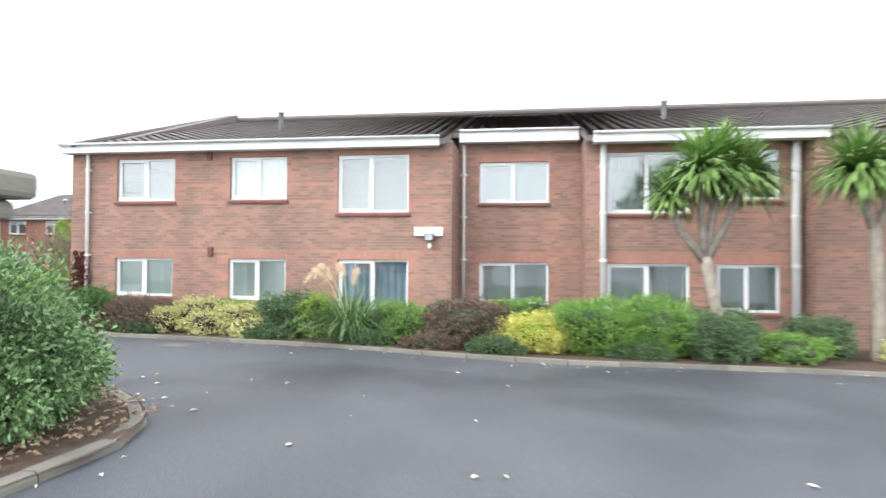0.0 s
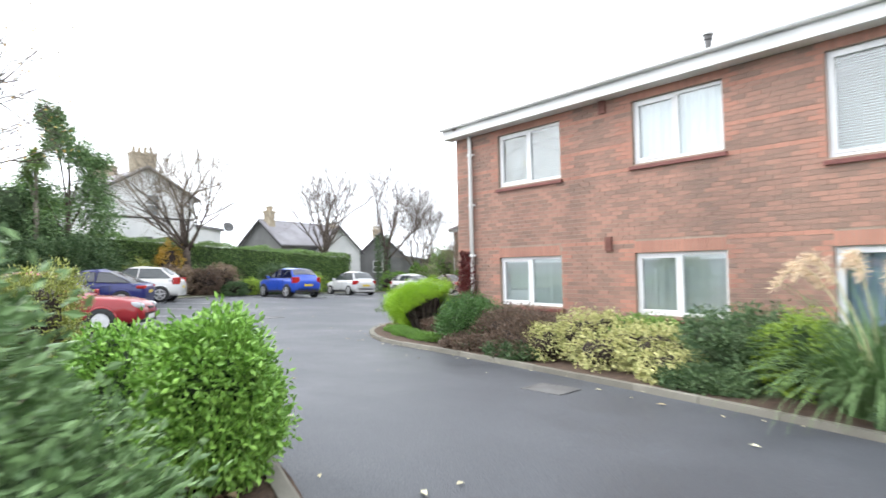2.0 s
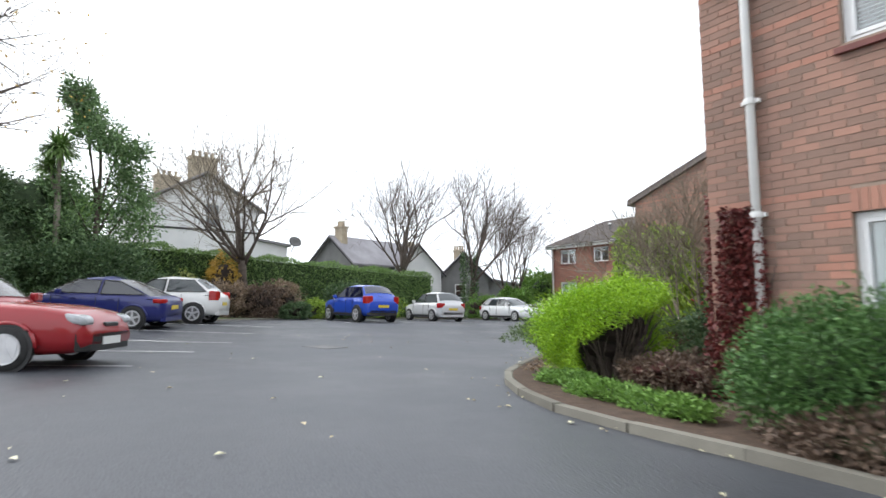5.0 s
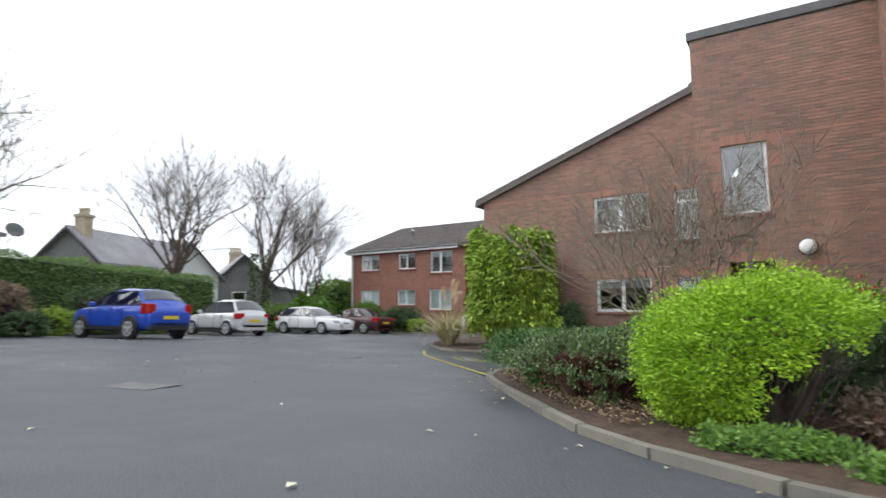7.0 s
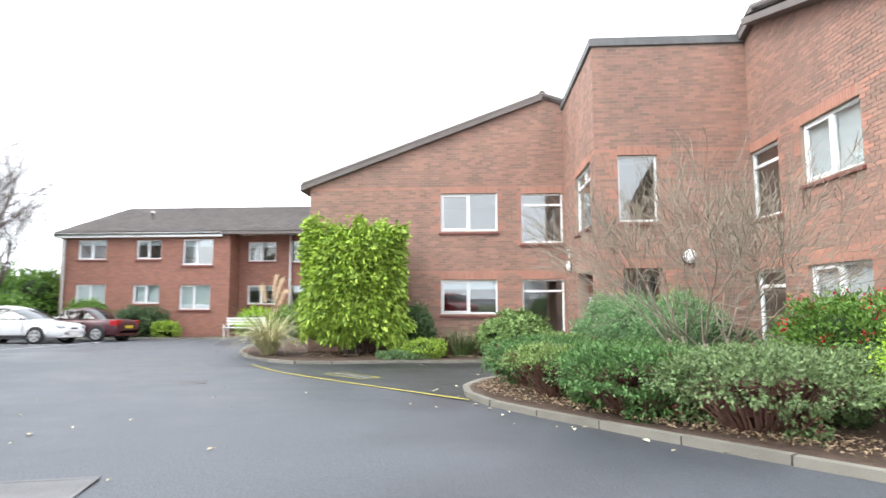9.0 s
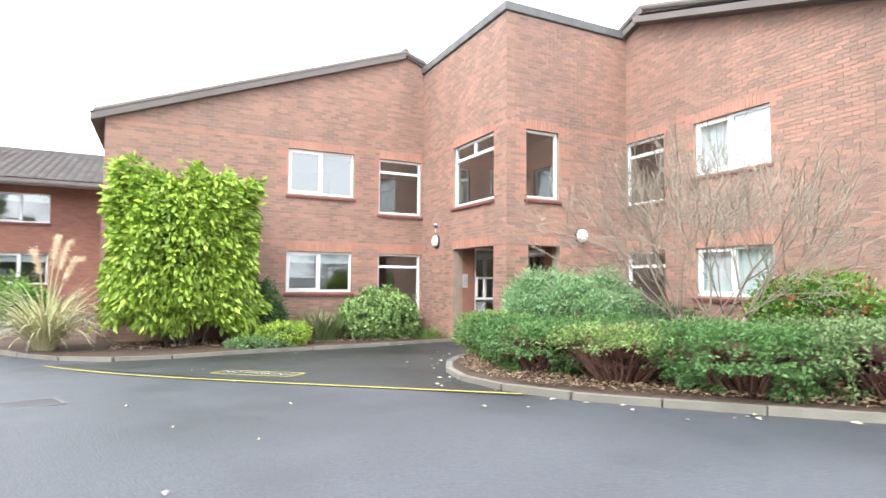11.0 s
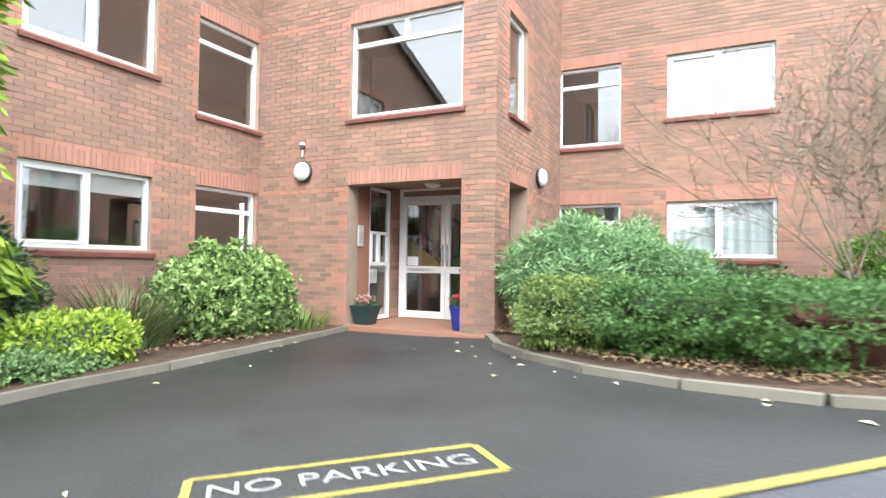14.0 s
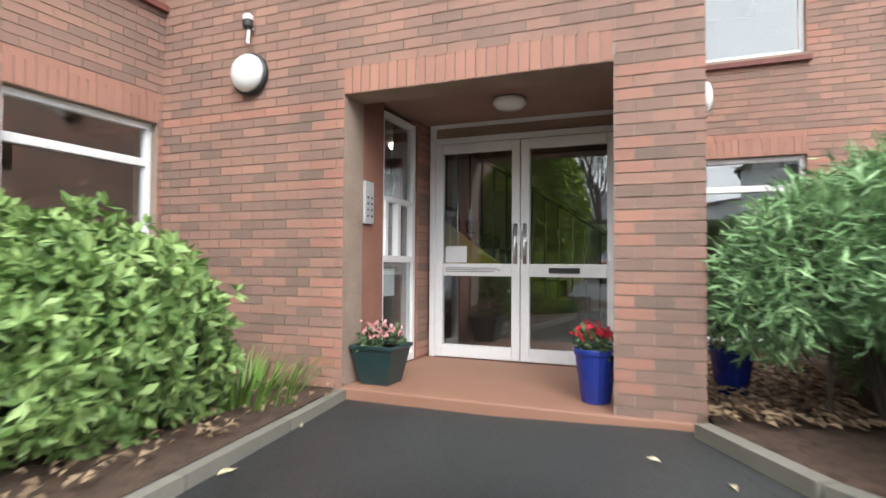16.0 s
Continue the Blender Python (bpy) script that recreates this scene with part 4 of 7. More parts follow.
def shrub(name, x, y, blobs, n, size, material, label, category="shrub", core=None, wide=0.42, spread=0.7, up=0.0, pw=1.0, extra=None, lift=0.06, group="", cut=None, ck=0.7, twigs=0, whorl=0, stem_mat=None):
    """A leafy shrub on the ground at x, y; blobs in metres from its foot. extra: (material, count, size, label) of a second kind of leaf, flower or berry."""
    SEED[0] += 1
    sd = SEED[0]
    ob = thing(name, pose(x, y, gz(x, y) + lift), label, category, group)
    P, N = blob_points(blobs, int(n * 2.1), sd, pw)
    if cut:
        ok = ~cut(P)
        P, N = P[ok], N[ok]
    if whorl:
        P, N = P[::whorl], N[::whorl]
        rg = np.random.default_rng(sd)
        N = N + 0.35 * rg.normal(size=N.shape)
        N /= np.linalg.norm(N, axis=1)[:, None]
        t1 = np.cross(N, [0.3, 0.5, 0.81])
        t1 /= np.linalg.norm(t1, axis=1)[:, None]
        t2 = np.cross(N, t1)
        ang = 2 * math.pi * (np.arange(whorl)[None] + rg.uniform(0, 1, (len(P), 1))) / whorl
        out = t1[:, None] * np.cos(ang)[..., None] + t2[:, None] * np.sin(ang)[..., None]
        N = (out + 0.45 * N[:, None]).reshape(-1, 3)
        P = np.repeat(P, whorl, 0)
        spread = 0.16
    v, q = leaf_quads(P, N, size * 1.1, wide * 1.15, spread, up, sd)
    tagged(part("foliage", np_mesh("foliage", v, q), material, ob), kind="stuff")
    # solid core; its dark colour stands in for shade between the leaves
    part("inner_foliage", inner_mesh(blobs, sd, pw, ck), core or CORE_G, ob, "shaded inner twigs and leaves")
    stems = MB()
    for i in range(twigs):
        a, e, b = random.uniform(0, 6.28), random.uniform(0.15, 1.0), blobs[0]
        p1 = Vector((b[0] + b[3] * e * 0.95 * math.cos(a), b[1] + b[4] * e * 0.95 * math.sin(a), b[2] + random.uniform(-0.3, 0.5) * b[5]))
        p0 = Vector((p1.x * 0.3, p1.y * 0.3, -0.05))
        md_ = p0.lerp(p1, 0.5) + Vector((random.uniform(-0.08, 0.08), random.uniform(-0.08, 0.08), random.uniform(0, 0.1)))
        stems.tube([p0, md_, p1], [0.012, 0.008, 0.003], 4)
    for i in range(5):
        b = blobs[i % len(blobs)]
        a = random.uniform(0, 6.28)
        stems.tube([(b[0] + 0.1 * math.cos(a), b[1] + 0.1 * math.sin(a), -0.12), (b[0] + b[3] * 0.3 * math.cos(a), b[1] + b[4] * 0.3 * math.sin(a), b[2])], [0.022, 0.012], 6)
    tagged(part("stem", stems, stem_mat or BARK, ob), kind="stuff")
    if extra:
        P, N = blob_points(blobs, extra[1], sd + 500, pw, 0.95)
        v, q = leaf_quads(P * 1.01, N, extra[2], 0.8, 0.6, 0, sd)
        tagged(part({"leaves": "leaf", "flowers": "flower", "berries": "berry"}[extra[3].split()[-1]], np_mesh("extra", v, q), extra[0], ob, extra[3]), kind="stuff")
    return ob


def dome(r, h, ry=None):
    """A rounded bush with swellings of its own."""
    q = random.Random(int(1000 * (r + 3 * h)) + SEED[0])
    out = [(0, 0, h * 0.46, r * 0.88, (ry or r) * 0.88, h * 0.47)]
    for k in range(6):
        a, e = 1.05 * k + q.uniform(-0.4, 0.4), q.uniform(0.25, 0.85)
        out.append((r * 0.55 * math.cos(a), (ry or r) * 0.55 * math.sin(a), h * e * 0.85, r * q.uniform(0.34, 0.52), r * q.uniform(0.34, 0.52), h * q.uniform(0.18, 0.3)))
    return out


def blades(name, x, y, n, length, width, material, label, category="grass clump", rad=0.18, arch=0.9, plumes=(), lift=0.05):
    """A clump of long arching blades, with plumes as (dx, dy, height, lean) where it bears any."""
    SEED[0] += 1
    r = np.random.default_rng(SEED[0])
    ob = thing(name, pose(x, y, gz(x, y) + lift), label, category)
    V, Q = [], []
    for i in range(n):
        a = r.uniform(0, 2 * math.pi)
        L = length * r.uniform(0.6, 1.15)
        out = np.array([math.cos(a), math.sin(a), 0])
        side = np.array([-math.sin(a), math.cos(a), 0]) * width * 0.5
        p = out * rad * math.sqrt(r.uniform()) + np.array([0, 0, -0.02])
        el = r.uniform(0.9, 1.5)
        bend = arch * r.uniform(0.6, 1.5)
        k0 = len(V)
        for s in range(6):
            w = side * (1 - (s / 5) ** 2 * 0.92)
            V += [p - w, p + w]
            el2 = el - bend * (s / 5) * 1.4
            p = p + L / 5 * (out * math.cos(el2) + np.array([0, 0, math.sin(el2)]))
        Q += [(k0 + 2 * s, k0 + 2 * s + 1, k0 + 2 * s + 3, k0 + 2 * s + 2) for s in range(5)]
    tagged(part("blade", np_mesh("blades", np.array(V), Q), material, ob), kind="stuff")
    for dx, dy, h, lean in plumes:
        pts = [Vector((dx * t * t + dx * 0.1, dy * t * t, h * (t if t < 0.85 else 0.85 + (t - 0.85) * lean))) for t in np.linspace(0, 1, 9)]
        pl = part("plume_stalk", MB().tube(pts, [0.008] * 9, 5), L_STRAW, ob)
        m = 420
        tt = r.uniform(0.68, 1.0, m)
        P = np.array([[np.interp(t, np.linspace(0, 1, 9), [q[c] for q in pts]) for c in range(3)] for t in tt]) + r.normal(size=(m, 3)) * 0.017
        v, q = leaf_quads(P, np.tile([dx, dy, -0.5], (m, 1)), 0.1, 0.1, 0.6, 0, SEED[0])
        part("plume", np_mesh("plume", v, q), L_PLUME, ob, "fluffy buff flower plume")
    return ob


def bare_tree(name, x, y, height, label, trunk=0.2, fork=0.28, spread=0.55, seed=1, leaves=None, n0=5, ivy=0.0, twig_mat=None, stems=1, rise=0.16, levels=6, lean=0.35):
    """A leafless tree grown by branching to a given height; leaves: (material, count, size, scatter) still hanging on it."""
    r = random.Random(seed)
    ob = thing(name, pose(x, y, gz(x, y)), label, "tree")
    runs, tips = [], []

    def grow(p, d, length, rad, lev):
        k = 4 if lev < 3 else 2
        pts, rr = [p], [rad]
        q, e = p.copy(), d.copy()
        for i in range(k):
            e = (e + Vector((r.uniform(-1, 1), r.uniform(-1, 1), r.uniform(-0.5, 0.6) + rise)) * (0.1 if lev < 2 else 0.19)).normalized()
            q = q + e * length / k
            pts.append(q.copy())
            rr.append(rad * (1 - (0.3 if lev else 0.15) * (i + 1) / k))
        runs.append((lev, pts, rr))
        if lev >= levels:
            tips.append(q)
            return
        kids = n0 if lev == 0 else r.choice((1, 2, 2) if stems == 5 else (2, 2, 3))
        base = r.uniform(0, 6.28)
        for i in range(kids):
            a = base + 6.283 * i / kids + r.uniform(-0.5, 0.5)
            t = r.uniform(0.35, 1.0) if lev else r.uniform(0.72, 1.0)
            j = min(int(t * k), k - 1)
            o = pts[j].lerp(pts[j + 1], t * k - j)
            sd = Matrix.Rotation(a, 3, e) @ e.orthogonal().normalized()
            w = spread * r.uniform(0.6, 1.4) * (1.0 if lev < 3 else 1.15)
            nd = (e * math.cos(w) + sd * math.sin(w) + Vector((0, 0, rise))).normalized()
            grow(o, nd, length * (r.uniform(0.72, 1.0) if lev == 0 else r.uniform(0.55, 0.85)), rr[j] * (r.uniform(0.38, 0.55) if lev == 0 else r.uniform(0.5, 0.66)), lev + 1)
        grow(q, e, length * 0.75, rr[-1] * 0.8, lev + 1)

    for i in range(stems):
        a = 6.283 * i / stems + 0.4
        many = float(stems > 1)
        d0 = Vector((lean * math.cos(a) * many + 0.03, lean * math.sin(a) * many, 1)).normalized()
        grow(Vector((0.08 * math.cos(a) * many, 0.08 * math.sin(a) * many, -0.15)), d0, height * fork, trunk, 0)
    size = height / max(p.z for p in tips)
    limb, tw = MB(), MB()
    for lev, pts, rr in runs:
        thin = [max(v * size, 0.0035) for v in rr]
        (limb if lev < 3 else tw).tube([p * size for p in pts], thin, 9 if lev == 0 else (6 if lev < 3 else 3), cap=lev < 2)
    tips = [p * size for p in tips]
    part("trunk", limb, TWIG_L if stems == 5 else BARK, ob, smooth=True)
    tagged(part("twig", tw, twig_mat or TWIG, ob), kind="stuff")
    if leaves:
        P = np.array([tips[r.randrange(len(tips))] for _ in range(leaves[1])]) + np.random.default_rng(seed).normal(size=(leaves[1], 3)) * leaves[3]
        v, q = leaf_quads(P, np.tile([0, 0, -0.2], (len(P), 1)), leaves[2], 0.5, 1.0, 0, seed)
        part("foliage", np_mesh("foliage", v, q), leaves[0], ob)
    if ivy:
        rg = np.random.default_rng(seed + 9)
        m = 1800
        zz = rg.uniform(0, ivy, m)
        aa = rg.uniform(0, 6.283, m)
        rr_ = trunk * 1.1 + rg.uniform(0.0, 0.3, m)
        P = np.c_[rr_ * np.cos(aa), rr_ * np.sin(aa), zz]
        v, q = leaf_quads(P, np.c_[np.cos(aa), np.sin(aa), 0 * aa], 0.16, 0.7, 0.7, 0, seed)
        part("ivy", np_mesh("ivy", v, q), L_DARK, ob, "dark ivy on the trunk")
    return ob


# island beside the drive
shrub("shrub", -4.3, 6.1, [(0, 0.0, 0.72, 0.85, 0.85, 0.76), (-0.15, -1.1, 0.85, 0.9, 0.85, 0.9), (-1.2, -0.5, 0.9, 0.9, 0.9, 0.95), (0.1, 0.6, 0.42, 0.6, 0.55, 0.45), (0.4, -0.3, 0.4, 0.6, 0.7, 0.42)], 24000, 0.06, L_GREY, "tall dense grey-green evergreen shrub on the kerbed island", wide=0.38)
shrub("shrub", -5.58, 7.9, [(0, 0, 0.62, 0.38, 0.38, 0.44), (0.0, 0, 0.34, 0.41, 0.39, 0.34)], 9000, 0.052, L_BRIGHT, "rounded bright green shrub beside the kerb")
shrub("shrub", -6.95, 7.75, dome(0.55, 0.95), 5000, 0.055, L_BRIGHT, "low rounded bright green shrub beside gravel")
shrub("hedge", -10.6, 7.1, [(0, 0, 0.72, 0.62, 0.75, 0.62)], 6500, 0.045, L_OLIVE, "square clipped hedge with brown lower twigs", "hedge", core=CORE_B, pw=0.5)

# bed of the near wing
shrub("shrub", -9.98, 14.35, [(0, 0, 0.46, 0.66, 0.6, 0.46)], 8000, 0.04, L_BOX, "round clipped dark green shrub")
shrub("heather", -8.8, 14.35, [(0, 0.1, 0.34, 0.95, 0.7, 0.42), (0.5, -0.3, 0.25, 0.75, 0.5, 0.32)], 9500, 0.06, L_BROWN, "bronze brown twiggy heather mound", core=CORE_B, wide=0.22, up=0.3)
shrub("euonymus", -7.25, 14.3, [(0, 0, 0.42, 0.42, 0.45, 0.38), (0.6, -0.3, 0.28, 0.5, 0.42, 0.3), (-0.45, -0.35, 0.3, 0.36, 0.34, 0.3), (0.25, 0.3, 0.5, 0.3, 0.3, 0.3)], 3200, 0.05, L_YEL, "yellow variegated shrub in front of bricks", core=CORE_B)
shrub("euonymus", -5.85, 14.1, [(0, 0, 0.34, 0.5, 0.45, 0.34), (-0.5, 0.1, 0.36, 0.36, 0.4, 0.32), (0.35, -0.3, 0.2, 0.42, 0.36, 0.24)], 3200, 0.05, L_YEL, "yellow variegated shrub in front of bricks", core=CORE_B)
shrub("shrub", -4.8, 14.2, dome(0.68, 1.02), 4000, 0.055, L_DARK, "dark green shrub behind the kerb")
shrub("shrub", -4.1, 14.1, dome(0.45, 1.0), 2600, 0.05, L_YG, "upright yellow-green shrub among darker bushes")
blades("pampas_grass", -3.2, 13.85, 1100, 1.6, 0.018, L_GREY, "green pampas grass clump with drooping plumes", rad=0.4, arch=1.15, plumes=((-0.95, 0.1, 1.95, -1.2), (-0.7, -0.1, 2.05, -1.0), (-0.3, 0.1, 2.05, -0.6), (0.1, 0.15, 1.9, -0.3)))
shrub("shrub", -1.85, 13.75, dome(0.68, 0.85), 3600, 0.05, L_MID, "loose light green shrub near the kerb")
shrub("shrub", -0.5, 13.45, [(0, 0, 0.45, 0.9, 0.7, 0.5), (-0.5, 0.1, 0.35, 0.5, 0.5, 0.4)], 6000, 0.055, L_BROWN, "dull bronze-green shrub against the brick wall", core=CORE_G)
shrub("shrub", 0.4, 14.5, dome(0.8, 1.05), 4500, 0.05, L_MID, "mid green shrub against brickwork")
shrub("shrub", 0.85, 13.0, [(0, 0, 0.36, 0.68, 0.5, 0.34)], 4600, 0.045, L_GOLD, "low bright yellow shrub near the kerb", core=CORE_L)
shrub("shrub", 2.0, 13.1, dome(0.85, 1.1), 6500, 0.09, L_MID, "feathery bright green conifer shrub", wide=0.16, up=0.5)
shrub("shrub", 3.2, 13.3, dome(0.85, 1.12), 6500, 0.09, L_MID, "feathery bright green conifer shrub", wide=0.16, up=0.5)
shrub("shrub", 4.6, 13.9, dome(0.85, 1.0), 3500, 0.05, L_DARK, "dark green shrub beneath the palm")
shrub("shrub", 4.15, 12.65, dome(0.65, 0.9), 4500, 0.045, L_DARK, "round dark box-like shrub at the kerb")
shrub("shrub", 5.5, 13.0, dome(0.7, 0.5), 2500, 0.05, L_MID, "small green ground shrub")
shrub("shrub", 7.7, 13.1, dome(0.5, 0.5), 2500, 0.05, L_YEL, "small yellow shrub at the kerb", core=CORE_L)

for k, (x, y, r, h, mt) in enumerate(((-9.6, 15.0, 0.5, 0.75, L_DARK), (-6.6, 15.0, 0.6, 0.8, L_MID), (-3.6, 14.9, 0.6, 0.85, L_DARK), (-2.4, 14.8, 0.6, 0.85, L_MID), (-1.1, 14.8, 0.65, 0.9, L_DARK), (1.7, 14.4, 0.7, 0.95, L_MID), (6.4, 14.0, 0.7, 0.8, L_DARK))):
    shrub("shrub", x, y, dome(r, h), 3000, 0.055, mt, "mixed evergreen shrub against the brick wall", group="wall shrubs")
for k, (x, y, mt) in enumerate(((-8.3, 13.75, L_DARK), (-5.0, 13.6, L_DARK), (-2.6, 13.2, L_DARK), (-1.2, 12.9, L_BROWN), (0.1, 12.65, L_DARK), (2.7, 12.6, L_DARK), (-9.6, 13.85, L_BROWN))):
    shrub("ground_cover", x, y, [(0, 0, 0.1, 0.55, 0.28, 0.16)], 2200, 0.05, mt, "low leafy ground cover spilling towards the kerb", "ground cover", group="ground cover")


def cordyline(x, y, heads, fork, label, seed):
    """A cabbage palm: a trunk that forks into limbs, each with a burst of sword leaves."""
    ob = thing("palm_tree", pose(x, y, gz(x, y)), label, "palm tree", "palms")
    f = Vector(fork)
    part("trunk", MB().tube([(0.05, 0, -0.1), (0.02, 0, 0.2), f * 0.5 + Vector((0.05, 0, 0)), f], [0.16, 0.13, 0.115, 0.11], 10), BARK_PALM, ob, smooth=True)
    r = np.random.default_rng(seed)
    for hx, hy, hz, size, n in heads:
        h = Vector((hx, hy, hz))
        part("limb", MB().tube([f - Vector((0, 0, 0.1)), f.lerp(h, 0.5) + Vector((hx * 0.15, 0, -0.05)), h], [0.09, 0.075, 0.06], 8), BARK_PALM, ob, smooth=True)
        V, Q = [], []
        for i in range(n):
            d = r.normal(size=3)
            d[2] = abs(d[2]) * 1.15 - 0.55 * r.uniform() ** 2
            d /= np.linalg.norm(d)
            L = size * r.uniform(0.75, 1.1)
            s = np.cross(d, [0, 0, 1.0])
            s /= np.linalg.norm(s) + 1e-6
            p = np.array(h) + r.normal(size=3) * 0.03
            k0 = len(V)
            e = d.copy()
            for t in range(6):
                w = s * 0.02 * (0.6 + 0.9 * math.sin(math.pi * (0.15 + 0.17 * t)) - 0.25 * t / 5) * (1 if t < 5 else 0.1)
                V += [p - w, p + w]
                e = e + np.array([0, 0, -0.11 - 0.05 * t])
                e /= np.linalg.norm(e)
                p = p + e * L / 5
            Q += [(k0 + 2 * t, k0 + 2 * t + 1, k0 + 2 * t + 3, k0 + 2 * t + 2) for t in range(5)]
        part("crown", np_mesh("crown", np.array(V), Q), L_PALM, ob, "burst of long sword-shaped green leaves")
    return ob


cordyline(4.45, 13.5, [(-0.35, 0, 3.65, 1.15, 560), (0.45, 0.1, 3.55, 1.05, 440), (-0.95, 0.1, 3.2, 0.75, 240), (0.05, 0.2, 3.9, 1.0, 340)], (-0.3, 0, 2.0), "cabbage palm with a forked pale trunk and shaggy green crowns", 3)
cordyline(7.3, 13.6, [(-0.3, 0, 3.7, 1.15, 560), (0.4, 0.1, 3.6, 1.05, 400)], (-0.05, 0, 2.6), "cabbage palm with a pale trunk and shaggy green crown", 4)

# corner bed
shrub("shrub", -13.1, 15.62, [(0.02, 0.03, 0.66, 0.86, 0.78, 0.52), (-0.08, 0.05, 0.43, 0.78, 0.7, 0.38)], 52000, 0.027, L_LIME, "large clipped lime-green dome shrub with a bare twiggy foot", core=CORE_B, wide=0.5, ck=0.5, twigs=150, cut=lambda P: (0.56 * P[:, 0] - 0.83 * P[:, 1] > -0.35 + 0.05 * np.sin(P[:, 2] * 19)) & (0.83 * P[:, 0] + 0.56 * P[:, 1] > -0.32) & (P[:, 2] < 0.5 + 0.5 * (0.83 * P[:, 0] + 0.56 * P[:, 1] + 0.3) + 0.06 * np.sin(P[:, 0] * 17)))
shrub("shrub", -12.05, 15.45, dome(0.55, 0.42), 2600, 0.05, L_BROWN, "dark leggy shrub in shade under a dome shrub", core=CORE_R)
for k, (x, y) in enumerate(((-13.0, 14.75), (-12.1, 14.35), (-11.3, 14.2))):
    shrub("ground_cover", x, y, [(0, 0, 0.05, 0.44, 0.2, 0.08)], 2000, 0.036, L_MID, "low spreading green ground cover behind the kerb", "ground cover", group="ground cover")
HEDGE = "clipped evergreen hedge shrub with reddish bare twigs below"
for k, (x, y, r, h, mt) in enumerate(((-14.75, 16.6, 0.85, 0.70, L_HEDGE), (-15.6, 17.6, 0.82, 0.70, L_BOX), (-15.2, 18.75, 0.9, 0.66, L_HEDGE), (-16.2, 18.85, 0.75, 0.64, L_TIPS), (-16.35, 20.1, 0.8, 0.66, L_BOX), (-15.95, 21.3, 0.8, 0.70, L_BOX), (-15.75, 22.35, 0.6, 0.74, L_TIPS), (-13.95, 17.4, 0.95, 0.72, L_HEDGE), (-15.1, 20.3, 0.95, 0.70, L_BOX))):
    bare = k not in (5, 6)
    low, gap = {3: (0.46, -2.0), 2: (0.42, -0.9), 0: (0.4, -0.6)}.get(k, (0.34, -0.15))
    hollow = lambda P, low=low, gap=gap: (P[:, 2] < low + 0.05 * np.sin(P[:, 0] * 9) * np.sin(P[:, 1] * 8)) & (np.sin(P[:, 0] * 5 + 1) * np.sin(P[:, 1] * 4.3) + 0.5 * np.sin(P[:, 0] * 21) * np.sin(P[:, 1] * 19) > gap)
    shrub("hedge_shrub", x, y, [(0, 0, h * 0.66, r, r, h * 0.31), (0.05, 0.05, h * 0.33, r * 0.8, r * 0.8, h * 0.28)], 11000, 0.042, mt, HEDGE if bare else "clipped evergreen hedge shrub with yellow-green tips beside the kerb", "hedge", core=CORE_R if bare else CORE_G, pw=0.7, twigs=260 if bare else 20, ck=0.5 if bare else 0.66, cut=hollow if bare else None, group="corner hedge", extra=(L_RED, 90, 0.035, "small red leaves") if bare else None, stem_mat=TWIG_R if bare else None)
shrub("shrub", -14.45, 22.7, [(0, 0, 1.0, 0.6, 0.55, 0.5), (-0.05, 0.5, 0.88, 0.48, 0.42, 0.36), (0.1, -0.65, 0.92, 0.55, 0.55, 0.38), (0.3, -1.15, 0.75, 0.5, 0.5, 0.36), (-0.42, -0.15, 0.75, 0.45, 0.45, 0.33), (-0.02, 0.72, 0.66, 0.3, 0.26, 0.26)], 16000, 0.105, L_BLUE, "feathery grey-green evergreen shrub leaning beside the porch", wide=0.13, up=-0.1, spread=1.1, ck=0.45, twigs=60)
shrub("shrub", -13.45, 22.2, [(0, 0, 0.85, 0.6, 0.6, 0.6), (-0.3, 0.3, 0.5, 0.5, 0.45, 0.42), (0.4, 0.1, 0.7, 0.5, 0.5, 0.5)], 9000, 0.1, L_BLUE, "feathery grey-green evergreen shrub with red flowers", wide=0.14, spread=1.1, ck=0.5, twigs=30, extra=(PETAL, 60, 0.03, "small red flowers"))
shrub("shrub", -13.2, 20.9, dome(0.8, 0.95), 3800, 0.06, L_DARK, "dark evergreen shrub below the gable windows")
shrub("berry_bush", -12.65, 18.6, [(0, 0, 0.7, 0.85, 0.85, 0.6)], 6500, 0.06, L_MID, "green bush dotted with red berries", extra=(PETAL, 650, 0.042, "clusters of red berries"))
shrub("shrub", -12.2, 17.0, dome(0.7, 1.1), 3500, 0.06, L_DARK, "dark evergreen shrub near brick gable")
bare_tree("small_tree", -14.2, 19.3, 3.9, "small bare many-stemmed tree with fine pale brown twigs", 0.03, 0.3, 0.5, 5, None, 3, twig_mat=TWIG_L, stems=5, rise=0.06, levels=6, lean=0.42)


